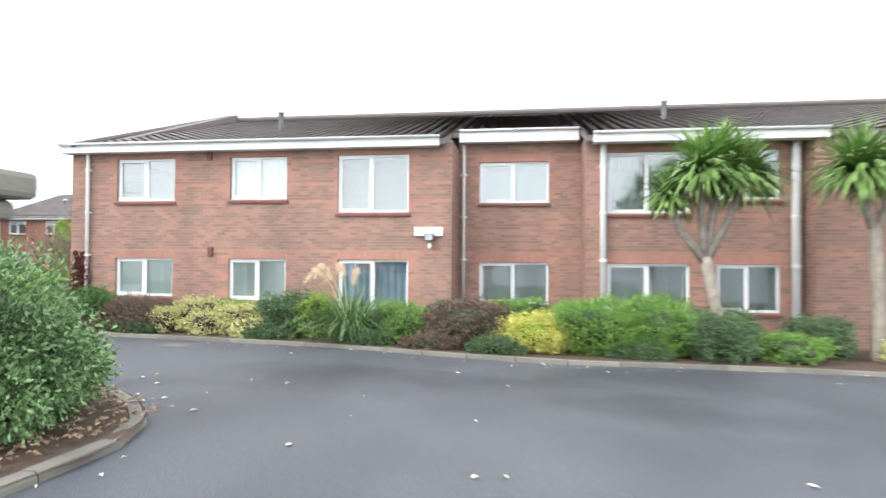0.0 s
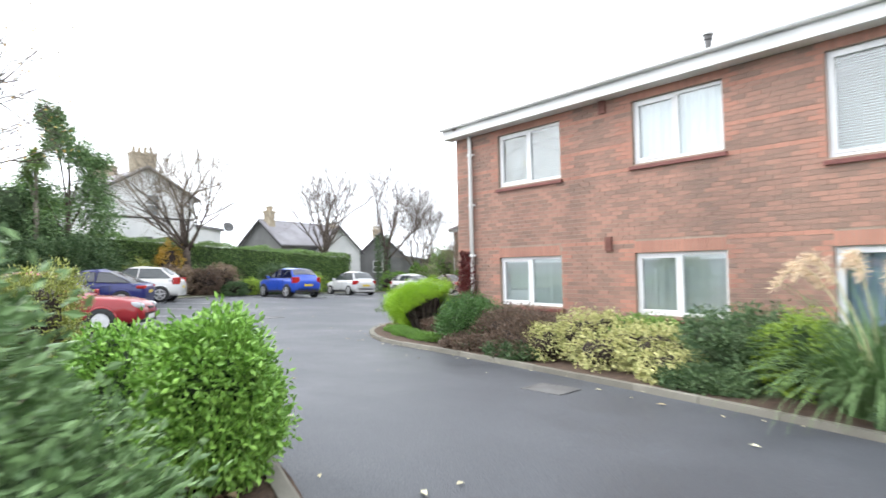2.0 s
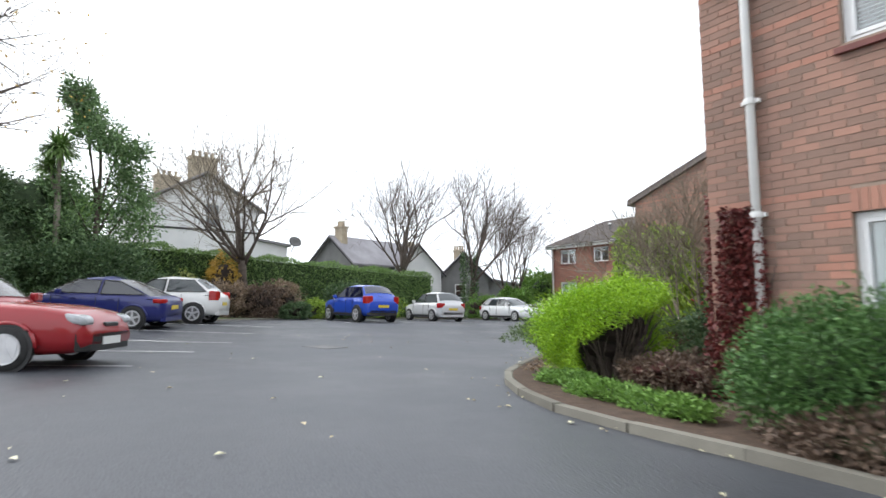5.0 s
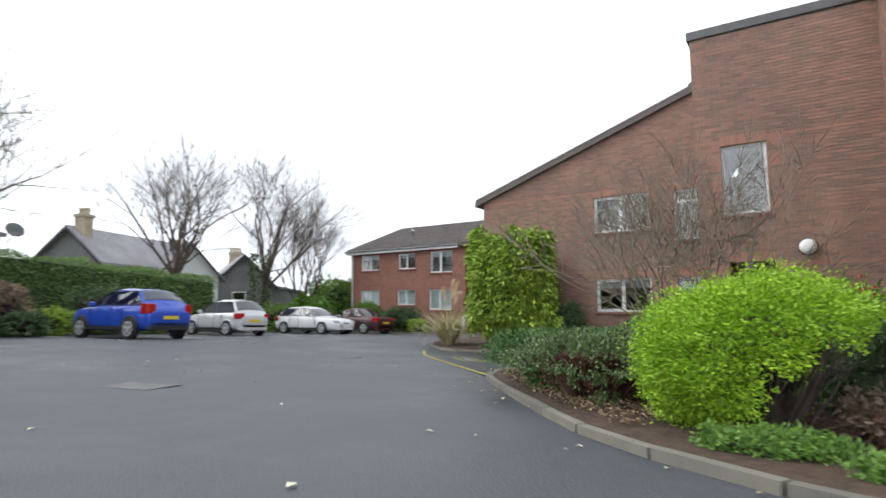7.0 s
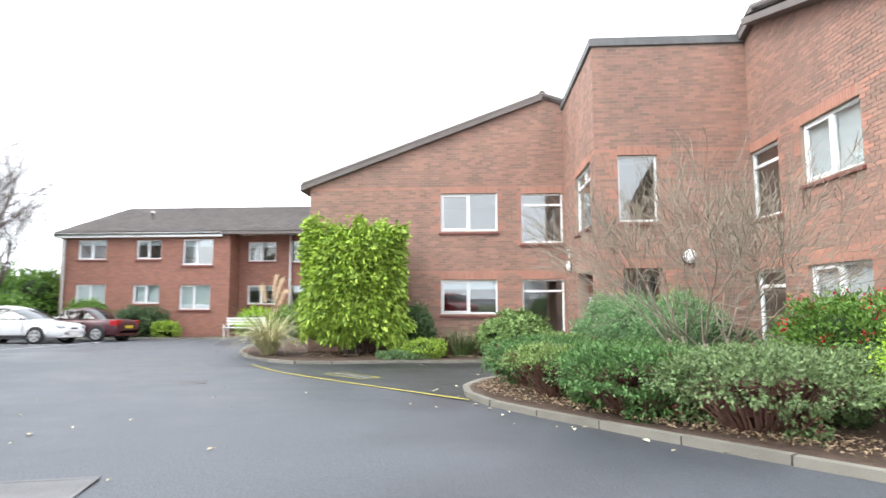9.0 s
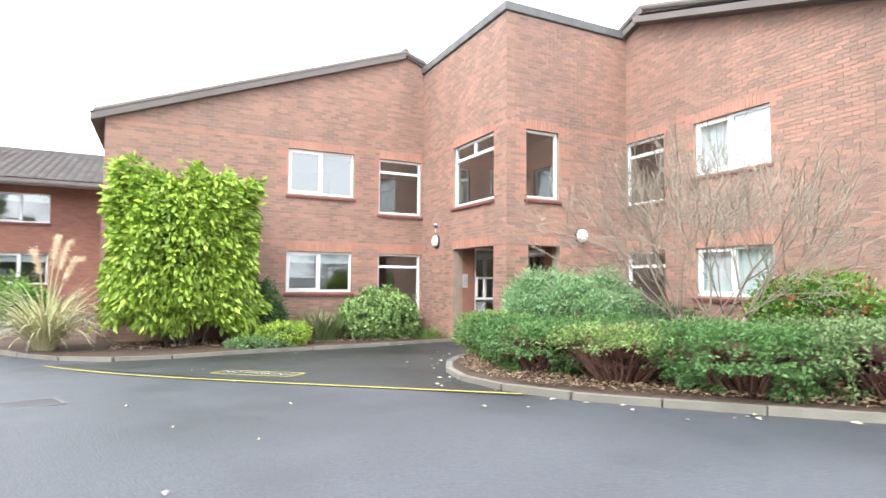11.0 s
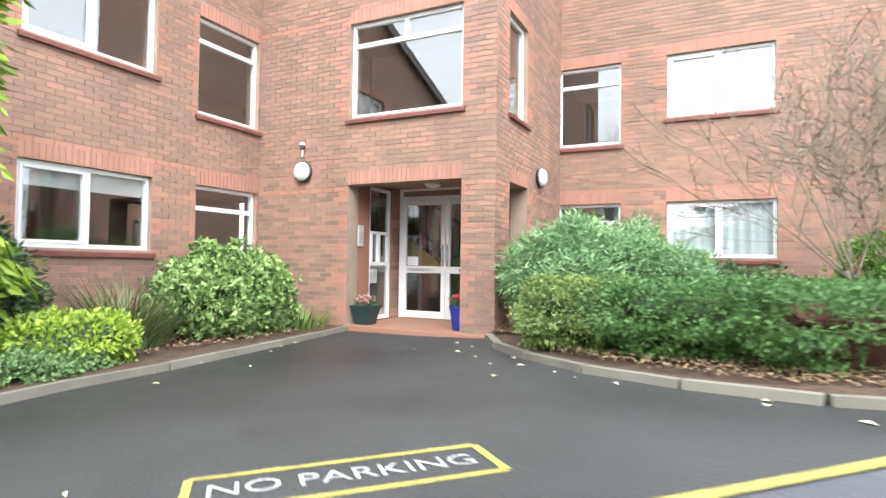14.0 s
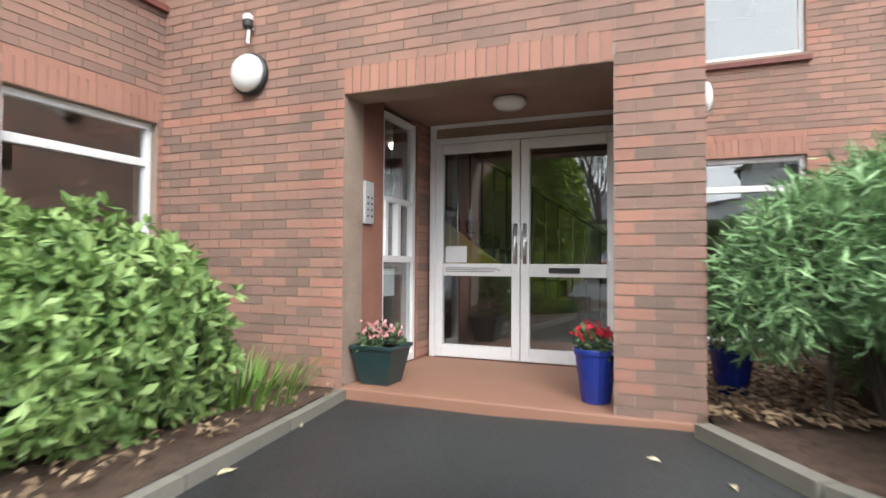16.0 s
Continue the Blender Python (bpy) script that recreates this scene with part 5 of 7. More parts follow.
def climber(name, m, w, h, n, material, label, seed):
    """Leaves that cling to a wall, thinning towards the top."""
    ob = thing(name, m, label, "climber")
    r = np.random.default_rng(seed)
    z = h * r.uniform(0, 1, n) ** 1.35
    x = w * r.uniform(0, 1, n) * (1 - 0.45 * z / h) + 0.25 * w * z / h
    y = -0.03 - 0.12 * r.uniform(0, 1, n) ** 2 * (1 - 0.5 * z / h)
    v, q = leaf_quads(np.c_[x, y, z], np.tile([0, -0.8, -0.5], (n, 1)), 0.055, 0.8, 0.6, 0, seed)
    part("foliage", np_mesh("foliage", v, q), material, ob)
    for i in range(6):
        a = w * (0.2 + 0.12 * i)
        st = MB().tube([(a, -0.02, -0.15), (a + random.uniform(-0.1, 0.1), -0.025, h * 0.4), (a + random.uniform(-0.15, 0.15), -0.025, h * random.uniform(0.6, 0.95))], [0.014, 0.01, 0.005], 5)
        part("stem", st, BARK, ob)
    return ob


climber("creeper", pose(-11.64, 15.56, 0.4), 0.7, 1.9, 4200, L_RED, "dark red creeper clinging to the corner brickwork", 31)
climber("creeper", pose(-11.66, 16.25, 0.4, 0, 0, -90), 0.66, 2.1, 4600, L_RED, "dark red creeper clinging to the corner brickwork", 32)

# bed below the gable wing
shrub("laurel", -20.65, 26.85, [(-0.1, 0, 1.98, 1.24, 0.75, 1.5)], 22000, 0.165, L_YG, "tall clipped yellow-green laurel screen against bricks", "hedge", pw=0.55, wide=0.36, up=-0.85, spread=0.5, core=CORE_G, twigs=40, cut=lambda P: P[:, 2] < 0.42 + 0.22 * np.sin(P[:, 0] * 4.2) + 0.1 * np.sin(P[:, 0] * 13 + P[:, 1] * 9))
blades("pampas_grass", -23.1, 26.8, 520, 1.75, 0.02, L_STRAW, "straw-green pampas grass clump with buff plumes", plumes=((0.3, 0.1, 2.35, 0.4), (0.1, 0.2, 2.4, 0.6), (-0.25, 0.1, 2.2, 0.2), (0.5, -0.1, 2.1, 0.0)), arch=1.1)
shrub("shrub", -19.0, 27.45, dome(0.5, 1.45), 3600, 0.09, L_DARK, "dark spiky evergreen below the window", wide=0.3)
shrub("shrub", -18.7, 26.45, dome(0.62, 0.5), 3600, 0.055, L_YG, "low yellow-green shrub behind the kerb")
shrub("ground_cover", -19.3, 26.05, [(0, 0, 0.08, 0.6, 0.22, 0.12)], 1600, 0.05, L_GREY, "grey-green ivy over the kerb edge", "ground cover")
blades("iris_clump", -17.75, 26.95, 420, 0.85, 0.02, L_HEDGE, "clump of green sword leaves with browning tips", "plant", 0.35, 0.5)
blades("iris_clump", -17.95, 27.0, 260, 0.8, 0.02, L_TWIGGY, "clump of bronze sword leaves", "plant", 0.3, 0.5)
shrub("rhododendron", -16.25, 27.1, [(0, 0, 0.6, 0.86, 0.75, 0.54), (0.25, -0.3, 0.4, 0.6, 0.5, 0.38), (-0.5, -0.2, 0.5, 0.5, 0.5, 0.42), (0.35, 0.1, 0.75, 0.4, 0.4, 0.35)], 9500, 0.085, L_RHO, "rounded light green rhododendron by the porch", wide=0.4, whorl=7)
blades("iris_clump", -15.15, 26.75, 160, 0.4, 0.018, L_MID, "low green blades in the soil beside the porch", "plant", 0.45, 0.5)
shrub("shrub", -15.3, 27.4, dome(0.4, 0.75), 1500, 0.05, L_BROWN, "thin brownish shrub at the foot of the tower", core=CORE_B)

# in front of the distant wing
for x, y, r, h, mt in ((-36.6, 38.4, 0.9, 1.9, L_MID), (-33.9, 38.4, 1.3, 1.5, L_DARK), (-32.2, 38.0, 0.6, 0.7, L_YG), (-28.2, 38.8, 1.0, 1.4, L_LIME), (-26.2, 38.9, 1.1, 1.6, L_MID), (-25.2, 36.0, 0.9, 1.2, L_MID)):
    shrub("shrub", x, y, dome(r, h), 2600, 0.12, mt, "garden shrub in front of the distant wing", group="shrubs of the distant wing")

# western edge of the car park
def hedge_run(a, b, h0, h1, width, n, label):
    """A long clipped hedge from a to b whose top falls from h0 to h1."""
    ob = thing("hedge", pose(a[0], a[1], gz(*a)), label, "hedge")
    rg = np.random.default_rng(77)
    d = np.array(b) - np.array(a)
    Lh = np.linalg.norm(d)
    d /= Lh
    side = np.array([d[1], -d[0]])
    u = rg.uniform(0, 1, n)
    top = rg.uniform(0, 1, n) < 0.3
    h = h0 + (h1 - h0) * u + 0.09 * np.sin(u * 41) + 0.06 * np.sin(u * 97 + 1)
    off = np.where(top, rg.uniform(-1, 1, n), 1.0) * width * 0.5
    zz = np.where(top, h, h * rg.uniform(0.02, 1, n))
    depth = rg.uniform(-0.16, 0.06, n) + 0.05 * np.sin(u * 63) * np.sin(zz * 5)
    fall = np.array([gz(a[0] + d[0] * Lh * k, a[1] + d[1] * Lh * k) - gz(*a) for k in u])
    nrm = np.where(top[:, None], np.array([0, 0, 1.0]), np.array([side[0], side[1], 0.15]))
    P = np.c_[d[0] * u * Lh + side[0] * off, d[1] * u * Lh + side[1] * off, zz + fall] + nrm * depth[:, None]
    v, q = leaf_quads(P, nrm, 0.11, 0.5, 0.8, 0, 77)
    tagged(part("foliage", np_mesh("foliage", v, q), L_HEDGE_B, ob), kind="stuff")
    core = []
    for k in np.linspace(0.004, 0.996, 24):
        c = np.array([d[0] * k * Lh, d[1] * k * Lh])
        f = gz(a[0] + c[0], a[1] + c[1]) - gz(*a)
        hh = h0 + (h1 - h0) * k - 0.2
        w = side * (width * 0.5 - 0.14)
        core.append([(*(c + w), f - 0.1), (*(c + w), f + hh), (*(c - w), f + hh), (*(c - w), f - 0.1)])
    # dark solid core, coloured as the shade inside the hedge
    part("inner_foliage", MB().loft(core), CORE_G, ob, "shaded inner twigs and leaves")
    return ob


hedge_run((-39.4, 9.5), (-40.6, 29.6), 3.6, 2.85, 1.6, 34000, "tall clipped green privet hedge beyond the parking bays")
for x, y, r, h, mt in ((-35.6, 13.9, 0.95, 1.9, L_OLIVE), (-35.4, 15.6, 0.9, 1.7, L_TWIGGY), (-35.5, 17.2, 0.95, 1.65, L_BROWN), (-36.4, 18.6, 1.0, 1.9, L_TWIGGY), (-35.2, 18.9, 0.75, 0.75, L_DARK), (-36.3, 20.3, 0.7, 0.9, L_YG), (-36.9, 22.4, 1.2, 1.9, L_DARK), (-37.7, 25.0, 1.0, 1.3, L_YG), (-38.6, 29.3, 1.2, 1.4, L_BROWN), (-38.8, 33.2, 1.3, 1.6, L_MID), (-38.2, 16.2, 0.8, 3.3, L_AUT)):
    shrub("hedge_shrub", x, y, dome(r, h), 2600, 0.11, mt, "clipped shrub in the strip behind parked cars", "hedge", pw=0.75, core=CORE_B, group="car park shrubs")
for x, y, r, h in ((-41.2, 40.5, 2.2, 3.6), (-44.5, 43.5, 2.8, 4.2), (-40.3, 37.4, 1.4, 2.2)):
    shrub("shrub", x, y, dome(r, h), 3800, 0.2, L_MID, "large loose green bush beyond the car park", group="far bushes")
shrub("hedge", -23.6, 5.3, [(0, 0, 1.65, 1.9, 1.5, 1.65)], 12000, 0.11, L_BOX, "tall clipped mid green hedge behind parked cars", "hedge", pw=0.5)
shrub("hedge", -32.4, 10.3, [(0, 0, 1.3, 1.2, 2.2, 1.3)], 7000, 0.13, L_DARK, "dark green hedge behind parked cars", "hedge", pw=0.7)
shrub("hedge", -30.2, 6.6, [(0, 0, 1.6, 2.0, 1.3, 1.6)], 5000, 0.14, L_DARK, "dark green hedge behind parked cars", "hedge", pw=0.6)


def leafy_tree(name, x, y, height, crowns, n, size, material, label, seed, trunk=0.2, dense=False):
    ob = thing(name, pose(x, y, gz(x, y)), label, "tree")
    mb = MB()
    mb.tube([(0, 0, -0.2), (0.05, 0, height * 0.3), (0, 0.1, height * 0.65), (0, 0, height * 0.9)], [trunk, trunk * 0.8, trunk * 0.45, 0.03], 8)
    for c in crowns:
        mb.tube([(0, 0, max(c[2] * 0.55, 0.3)), (c[0] * 0.5, c[1] * 0.5, c[2] * 0.8), (c[0], c[1], c[2])], [trunk * 0.4, trunk * 0.25, 0.03], 6)
    part("trunk", mb, BARK, ob, smooth=True)
    r = np.random.default_rng(seed)
    pts, nor = [], []
    for c in crowns:
        for _ in range(14):
            d = r.normal(size=3)
            d /= np.linalg.norm(d)
            o = np.array(c[:3]) + d * np.array(c[3:]) * r.uniform(0.3, 1.0)
            m = int(n / len(crowns) / 14)
            e = r.normal(size=(m, 3))
            pts.append(o + e * np.array(c[3:]) * 0.2)
            nor.append(e / np.linalg.norm(e, axis=1)[:, None])
    v, q = leaf_quads(np.vstack(pts), np.vstack(nor), size, 0.4, 0.7, -0.3, seed)
    part("crown", np_mesh("crown", v, q), material, ob)
    if dense:
        # dark lumps in the crown, coloured as its inner shade
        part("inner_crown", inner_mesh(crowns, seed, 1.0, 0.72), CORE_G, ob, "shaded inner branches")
    return ob


leafy_tree("evergreen_tree", -34.0, 10.5, 9.0, [(0, -0.2, 3.0, 1.9, 2.3, 2.2), (0.3, 1.0, 4.2, 1.3, 1.3, 1.4), (0.2, -0.9, 4.8, 1.2, 1.2, 1.2), (0.2, 1.1, 5.6, 1.05, 1.0, 1.1), (0.3, 0.7, 6.8, 0.95, 0.9, 0.9), (0.4, -0.4, 7.5, 0.75, 0.75, 0.9), (0.4, -0.7, 8.6, 0.6, 0.6, 0.8)], 17000, 0.17, L_GREY, "slender evergreen tree with open grey-green crown", 61, 0.14)
leafy_tree("evergreen_tree", -34.2, 7.4, 6.0, [(0, 0, 2.6, 1.8, 1.9, 2.3), (0.1, -0.8, 4.3, 1.3, 1.3, 1.2), (0.3, 0.6, 4.2, 1.2, 1.3, 1.1), (-0.2, 1.6, 2.4, 1.3, 1.4, 2.0)], 26000, 0.17, L_DARK, "dark bushy evergreen tree behind parked cars", 62, dense=True)
leafy_tree("evergreen_tree", -32.6, 4.6, 6.2, [(0, 0, 2.6, 2.3, 2.3, 2.4), (-0.4, 0.4, 4.6, 1.7, 1.7, 1.6)], 18000, 0.18, L_DARK, "dark bushy evergreen tree behind parked cars", 63, dense=True)
leafy_tree("evergreen_tree", -39.6, 9.0, 6.6, [(0, 0, 2.6, 2.2, 2.2, 2.4), (0.4, 0.4, 4.6, 1.5, 1.5, 1.5)], 15000, 0.2, L_MID, "bushy green tree behind the hedge", 64, 0.22, dense=True)
cordyline(-33.6, 9.25, [(0.1, 0.0, 6.3, 1.0, 420), (-0.3, -0.3, 5.7, 0.8, 220)], (0.0, 0, 4.6), "tall cabbage palm among dark evergreen trees", 8)
bare_tree("bare_tree", -27.0, 5.0, 12.5, "large bare tree with a few browning leaves", 0.26, 0.24, 0.75, 21, (L_AUT, 1500, 0.13, 0.2), 5, rise=0.06)
bare_tree("bare_tree", -38.4, 17.35, 11.3, "pollarded bare tree with a round head of fine branches", 0.34, 0.4, 0.72, 22, None, 7, rise=0.1, twig_mat=TWIG_L)
bare_tree("bare_tree", -41.0, 27.8, 12.4, "bare tree with upright fine branches", 0.27, 0.33, 0.62, 23, None, 6, rise=0.14)
bare_tree("bare_tree", -40.0, 32.75, 12.5, "bare tree with an ivy-clad trunk", 0.27, 0.36, 0.62, 24, None, 5, ivy=4.6, rise=0.14)
bare_tree("bare_tree", -41.5, 37.7, 10.6, "slim bare tree beyond the car park", 0.13, 0.3, 0.45, 25, None, 3, stems=3, rise=0.16, lean=0.2)


# ---- porch and entrance ----
def porch():
    fl = tagged(new("floor_porch"), "terracotta tiled porch step", "floor", kind="structure")
    fl.location = (-14.68, 23.735, -0.2)
    part("step", MB().box(0, 0, 0, 1.62, 2.52, 0.262), TERRACOTTA, fl, bevel=0.012)
    return fl


porch()
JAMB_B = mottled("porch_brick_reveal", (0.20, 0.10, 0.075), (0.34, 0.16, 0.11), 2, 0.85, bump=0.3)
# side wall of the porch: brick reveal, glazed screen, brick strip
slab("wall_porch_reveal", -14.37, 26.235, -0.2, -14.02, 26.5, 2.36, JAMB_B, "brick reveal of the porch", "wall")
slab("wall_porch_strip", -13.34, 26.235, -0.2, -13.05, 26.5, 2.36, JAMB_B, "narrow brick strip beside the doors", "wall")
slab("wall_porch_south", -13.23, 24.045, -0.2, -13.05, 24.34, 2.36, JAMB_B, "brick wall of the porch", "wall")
for k in range(30):
    z = 0.09 + 0.075 * k
    b = part("brick", MB().box(-13.33, 26.222, z, -13.06, 26.236, z + 0.065), BRICK_ONE)
    b.parent = bpy.data.objects["wall_porch_strip"]


def side_screen():
    w, h = 0.68, 2.24
    sc = thing("window_porch", pose(-14.02, 26.25, 0.07), "white framed glazed side screen of the porch with a small opening light", "window", kind="structure")
    F = 0.05
    part("window_frame", MB().box(0, 0, 0, F, 0.07, h).box(w - F, 0, 0, w, 0.07, h).box(F, 0, 0, w - F, 0.07, 0.07).box(F, 0, h - F, w - F, 0.07, h).box(F, 0, 0.92, w - F, 0.07, 0.98).box(F, 0, 1.45, w - F, 0.07, 1.5), WHITE, sc, bevel=0.005)
    part("casement", MB().box(F, -0.015, 0.98, F + 0.05, 0.04, 1.45).box(w - F - 0.05, -0.015, 0.98, w - F, 0.04, 1.45).box(0.28, -0.015, 0.98, 0.34, 0.04, 1.45), WHITE, sc)
    for z0, z1 in ((0.07, 0.92), (0.98, 1.45), (1.5, h - F)):
        p = part("pane", MB().box(F, 0.03, z0, w - F, 0.04, z1), GLASS, sc)
        p.visible_shadow = False
    part("notice", MB().box(0.08, 0.045, 0.62, 0.34, 0.048, 0.86), PAPER, sc, "paper notice")


side_screen()


def entrance_doors():
    w, h = 1.86, 2.32
    dm = pose(-13.11, 26.2, 0.065, 0, 0, -90)
    fr = thing("door_frame", dm, "white plastic entrance door frame with a panelled overlight", "door frame", kind="structure")
    F = 0.06
    part("frame", MB().box(0, 0, 0, F, 0.08, h).box(w - F, 0, 0, w, 0.08, h).box(F, 0, h - F, w - F, 0.08, h).box(F, 0, 2.1, w - F, 0.08, 2.16), WHITE, fr, bevel=0.006)
    part("overlight", MB().box(F, 0.03, 2.16, w - F, 0.05, h - F), SOFFIT, fr, "brown panel over the doors")
    for k in range(2):
        x0 = F + k * (w - 2 * F) / 2
        dw = (w - 2 * F) / 2
        d = thing("door_%d" % (k + 1), dm @ pose(x0, -0.005, 0), ("white glazed entrance door with a black letter slot, shut" if k else "white glazed entrance door with notices, shut"), "door", "entrance doors", "structure")
        S = 0.085
        part("leaf", MB().box(0.004, 0, 0.01, S, 0.06, 2.095).box(dw - S, 0, 0.01, dw - 0.004, 0.06, 2.095).box(S, 0, 0.01, dw - S, 0.06, 0.13).box(S, 0, 2.0, dw - S, 0.06, 2.095).box(S, 0, 0.80, dw - S, 0.06, 0.92), WHITE, d, bevel=0.006)
        for z0, z1 in ((0.13, 0.80), (0.92, 2.0)):
            p = part("pane", MB().box(S, 0.025, z0, dw - S, 0.037, z1), GLASS, d)
            p.visible_shadow = False
        hx = dw - 0.045 if k == 0 else 0.045
        part("handle", MB().tube([(hx, -0.012, 0.98), (hx, -0.05, 1.0), (hx, -0.05, 1.24), (hx, -0.012, 1.26)], [0.011] * 4, 8).box(hx - 0.018, -0.008, 0.92, hx + 0.018, 0.0, 1.3), STEEL, d, "steel pull handle", True)
        if k:
            part("letter_slot", MB().box(0.27, -0.012, 0.835, 0.55, 0.002, 0.885), DARK_METAL, d, "black letter slot", bevel=0.004)
        else:
            part("notice", MB().box(0.11, 0.02, 0.93, 0.33, 0.024, 1.09), PAPER, d, "paper notice behind the glass")
            part("notice_strip", MB().box(0.1, -0.004, 0.825, 0.72, 0.001, 0.895), PAPER, d, "strip of small unreadable print")
            for z in (0.84, 0.857, 0.874):
                part("print_line", MB().box(0.12, -0.0055, z, 0.12 + random.uniform(0.4, 0.56), -0.0042, z + 0.006), DARK_METAL, d)


entrance_doors()
# the lobby seen through the glass: a stair with its balustrade and two lit lamps
stair = thing("staircase", pose(-11.9, 24.3, 0.07), "carpeted stair with dark balusters in the lobby", "staircase")
for k in range(11):
    part("step", MB().box(-0.45, 0.28 * k, 0, 0.5, 0.28 * k + 0.3, 0.18 * (k + 1)), CARPET, stair)
rail = MB().tube([(-0.5, 0, 1.05), (-0.5, 3.1, 3.05)], [0.028, 0.028], 8)
part("handrail", rail, BARK, stair, "dark wooden handrail")
for k in range(22):
    y = 0.14 * k + 0.05
    part("baluster", MB().tube([(-0.5, y, 0.18 * (y / 0.28)), (-0.5, y, 1.05 + y * 0.645)], [0.011, 0.011], 6), DARK_METAL, stair)
part("spandrel", MB().add([(x, y, z) for x in (-0.53, -0.46) for y, z in ((1.35, 0.9), (2.25, 0.9), (2.25, 1.55))], [(0, 1, 2), (5, 4, 3), (0, 3, 4, 1), (1, 4, 5, 2), (2, 5, 3, 0)]), YELLOW_F, stair, "yellow painted panel under the stair")
for y in (26.9, 27.6):
    ll = thing("ceiling_light", pose(-12.5, y, 2.34), "lit round ceiling light in the lobby", "lamp", "lobby lights")
    part("diffuser", MB().lathe([(0.02, -0.05), (0.06, -0.045), (0.08, -0.02), (0.08, 0.02)], 20), LIT, ll, "glowing white cover", True)


def bulkhead(m, label):
    """A round opal wall lamp on a dark back plate."""
    lamp = thing("wall_lamp", m, label, "wall lamp", "porch wall lamps")
    R = pose(0, 0, 0, 90)
    part("back_plate", MB().lathe([(0.17, 0.0), (0.175, 0.02), (0.165, 0.045)], 28, R), DARK_METAL, lamp, smooth=True)
    part("diffuser", MB().lathe([(0.155, 0.04), (0.15, 0.07), (0.125, 0.105), (0.08, 0.125), (0.02, 0.132)], 28, R), OPAL, lamp, "white opal cover", True)


bulkhead(pose(-14.672, 27.1, 2.5, 0, 0, -90), "round white bulkhead lamp on tower brickwork")
bulkhead(pose(-12.68, 23.742, 2.5), "round white bulkhead lamp on tower brickwork")
camr = thing("security_sensor", pose(-14.672, 27.1, 2.88, 0, 0, -90), "small white and black sensor above the lamp", "sensor")
part("arm", MB().tube([(0, 0, 0.0), (0, -0.04, -0.02), (0, -0.05, -0.14)], [0.014] * 3, 8), WHITE, camr)
part("head", MB().lathe([(0.03, -0.02), (0.042, 0.0), (0.042, 0.05), (0.03, 0.08)], 14, pose(0, -0.05, 0.0)), DARK_METAL, camr, "black sensor head")
part("cap", MB().lathe([(0.043, 0.05), (0.043, 0.085), (0.02, 0.1)], 14, pose(0, -0.05, 0.0)), WHITE, camr)
ic = thing("intercom", pose(-14.3, 26.225, 1.3), "steel intercom panel on the porch reveal", "intercom")
part("panel", MB().box(-0.07, -0.02, 0, 0.07, 0.005, 0.34), PANEL_G, ic, bevel=0.005)
for k in range(8):
    part("button", MB().lathe([(0.009, 0), (0.009, 0.006)], 10, pose(-0.03 + 0.06 * (k % 2), -0.02, 0.06 + 0.05 * (k // 2), 90)), DARK_METAL, ic)
pl_ = thing("ceiling_light", pose(-13.75, 25.2, 2.35), "round frosted ceiling light in the porch", "lamp")
part("diffuser", MB().lathe([(0.14, 0.0), (0.14, -0.04), (0.1, -0.075), (0.02, -0.085)][::-1], 24), OPAL, pl_, smooth=True)


def pot(x, y, z, r, h, square, material, petal, label, seed):
    p = thing("flower_pot", pose(x, y, z), label, "flower pot", "porch flower pots")
    n = 4 if square else 22
    R = pose(0, 0, 0, 0, 0, 45 if square else 0)
    k = 1.35 if square else 1.0
    part("pot", MB().lathe([(r * 0.66 * k, 0.0), (r * 0.96 * k, h * 0.88), (r * 1.04 * k, h * 0.9), (r * 1.04 * k, h), (r * 0.9 * k, h), (r * 0.85 * k, h * 0.9)], n, R), material, p, bevel=0.006)
    part("soil", MB().lathe([(r * 0.8 * k, h * 0.86), (r * 0.8 * k, h * 0.9)], n, R), SOIL, p)
    b = [(0, 0, h + 0.03, r * 0.85, r * 0.85, 0.09)]
    P, N = blob_points(b, 260, seed, 1, 0.5)
    v, q = leaf_quads(P, N, 0.045, 0.6, 0.6, 0.3, seed)
    part("foliage", np_mesh("foliage", v, q), L_DARK, p)
    b = [(0, 0, h + 0.05, r * 0.8, r * 0.8, 0.07)]
    P, N = blob_points(b, 300, seed + 1, 1, 0.7)
    keep = P[:, 2] > h + 0.06
    P, N = P[keep], N[keep]
    v, q = leaf_quads(P, np.abs(N), 0.035, 0.9, 0.6, 0.3, seed)
    tagged(part("flower", np_mesh("flower", v, q), petal, p), kind="stuff")
    return p


pot(-14.4, 26.03, 0.062, 0.185, 0.30, True, POT_G, PETAL_P, "dark green square planter with pink flowers on the porch", 71)
pot(-14.36, 24.42, 0.062, 0.145, 0.36, False, POT_B, PETAL, "glossy blue pot with red flowers on the porch", 72)
pot(-13.8, 23.56, gz(-13.8, 23.56) + 0.05, 0.15, 0.34, False, POT_B, L_DARK, "glossy blue pot with dark leaves beside the porch pier", 73)

# fittings on the near wing
sign = thing("sign_box", pose(-2.1, 15.56, 2.73), "blank white light box on brickwork", "sign")
part("box", MB().box(0, -0.05, 0, 0.72, 0.0, 0.22), WHITE, sign, bevel=0.01)
fl = thing("floodlight", pose(-1.7, 15.5, 2.62), "black floodlight with a sensor below the light box", "floodlight")
part("housing", MB().box(-0.11, -0.16, -0.02, 0.11, 0.0, 0.16), DARK_METAL, fl, bevel=0.015)
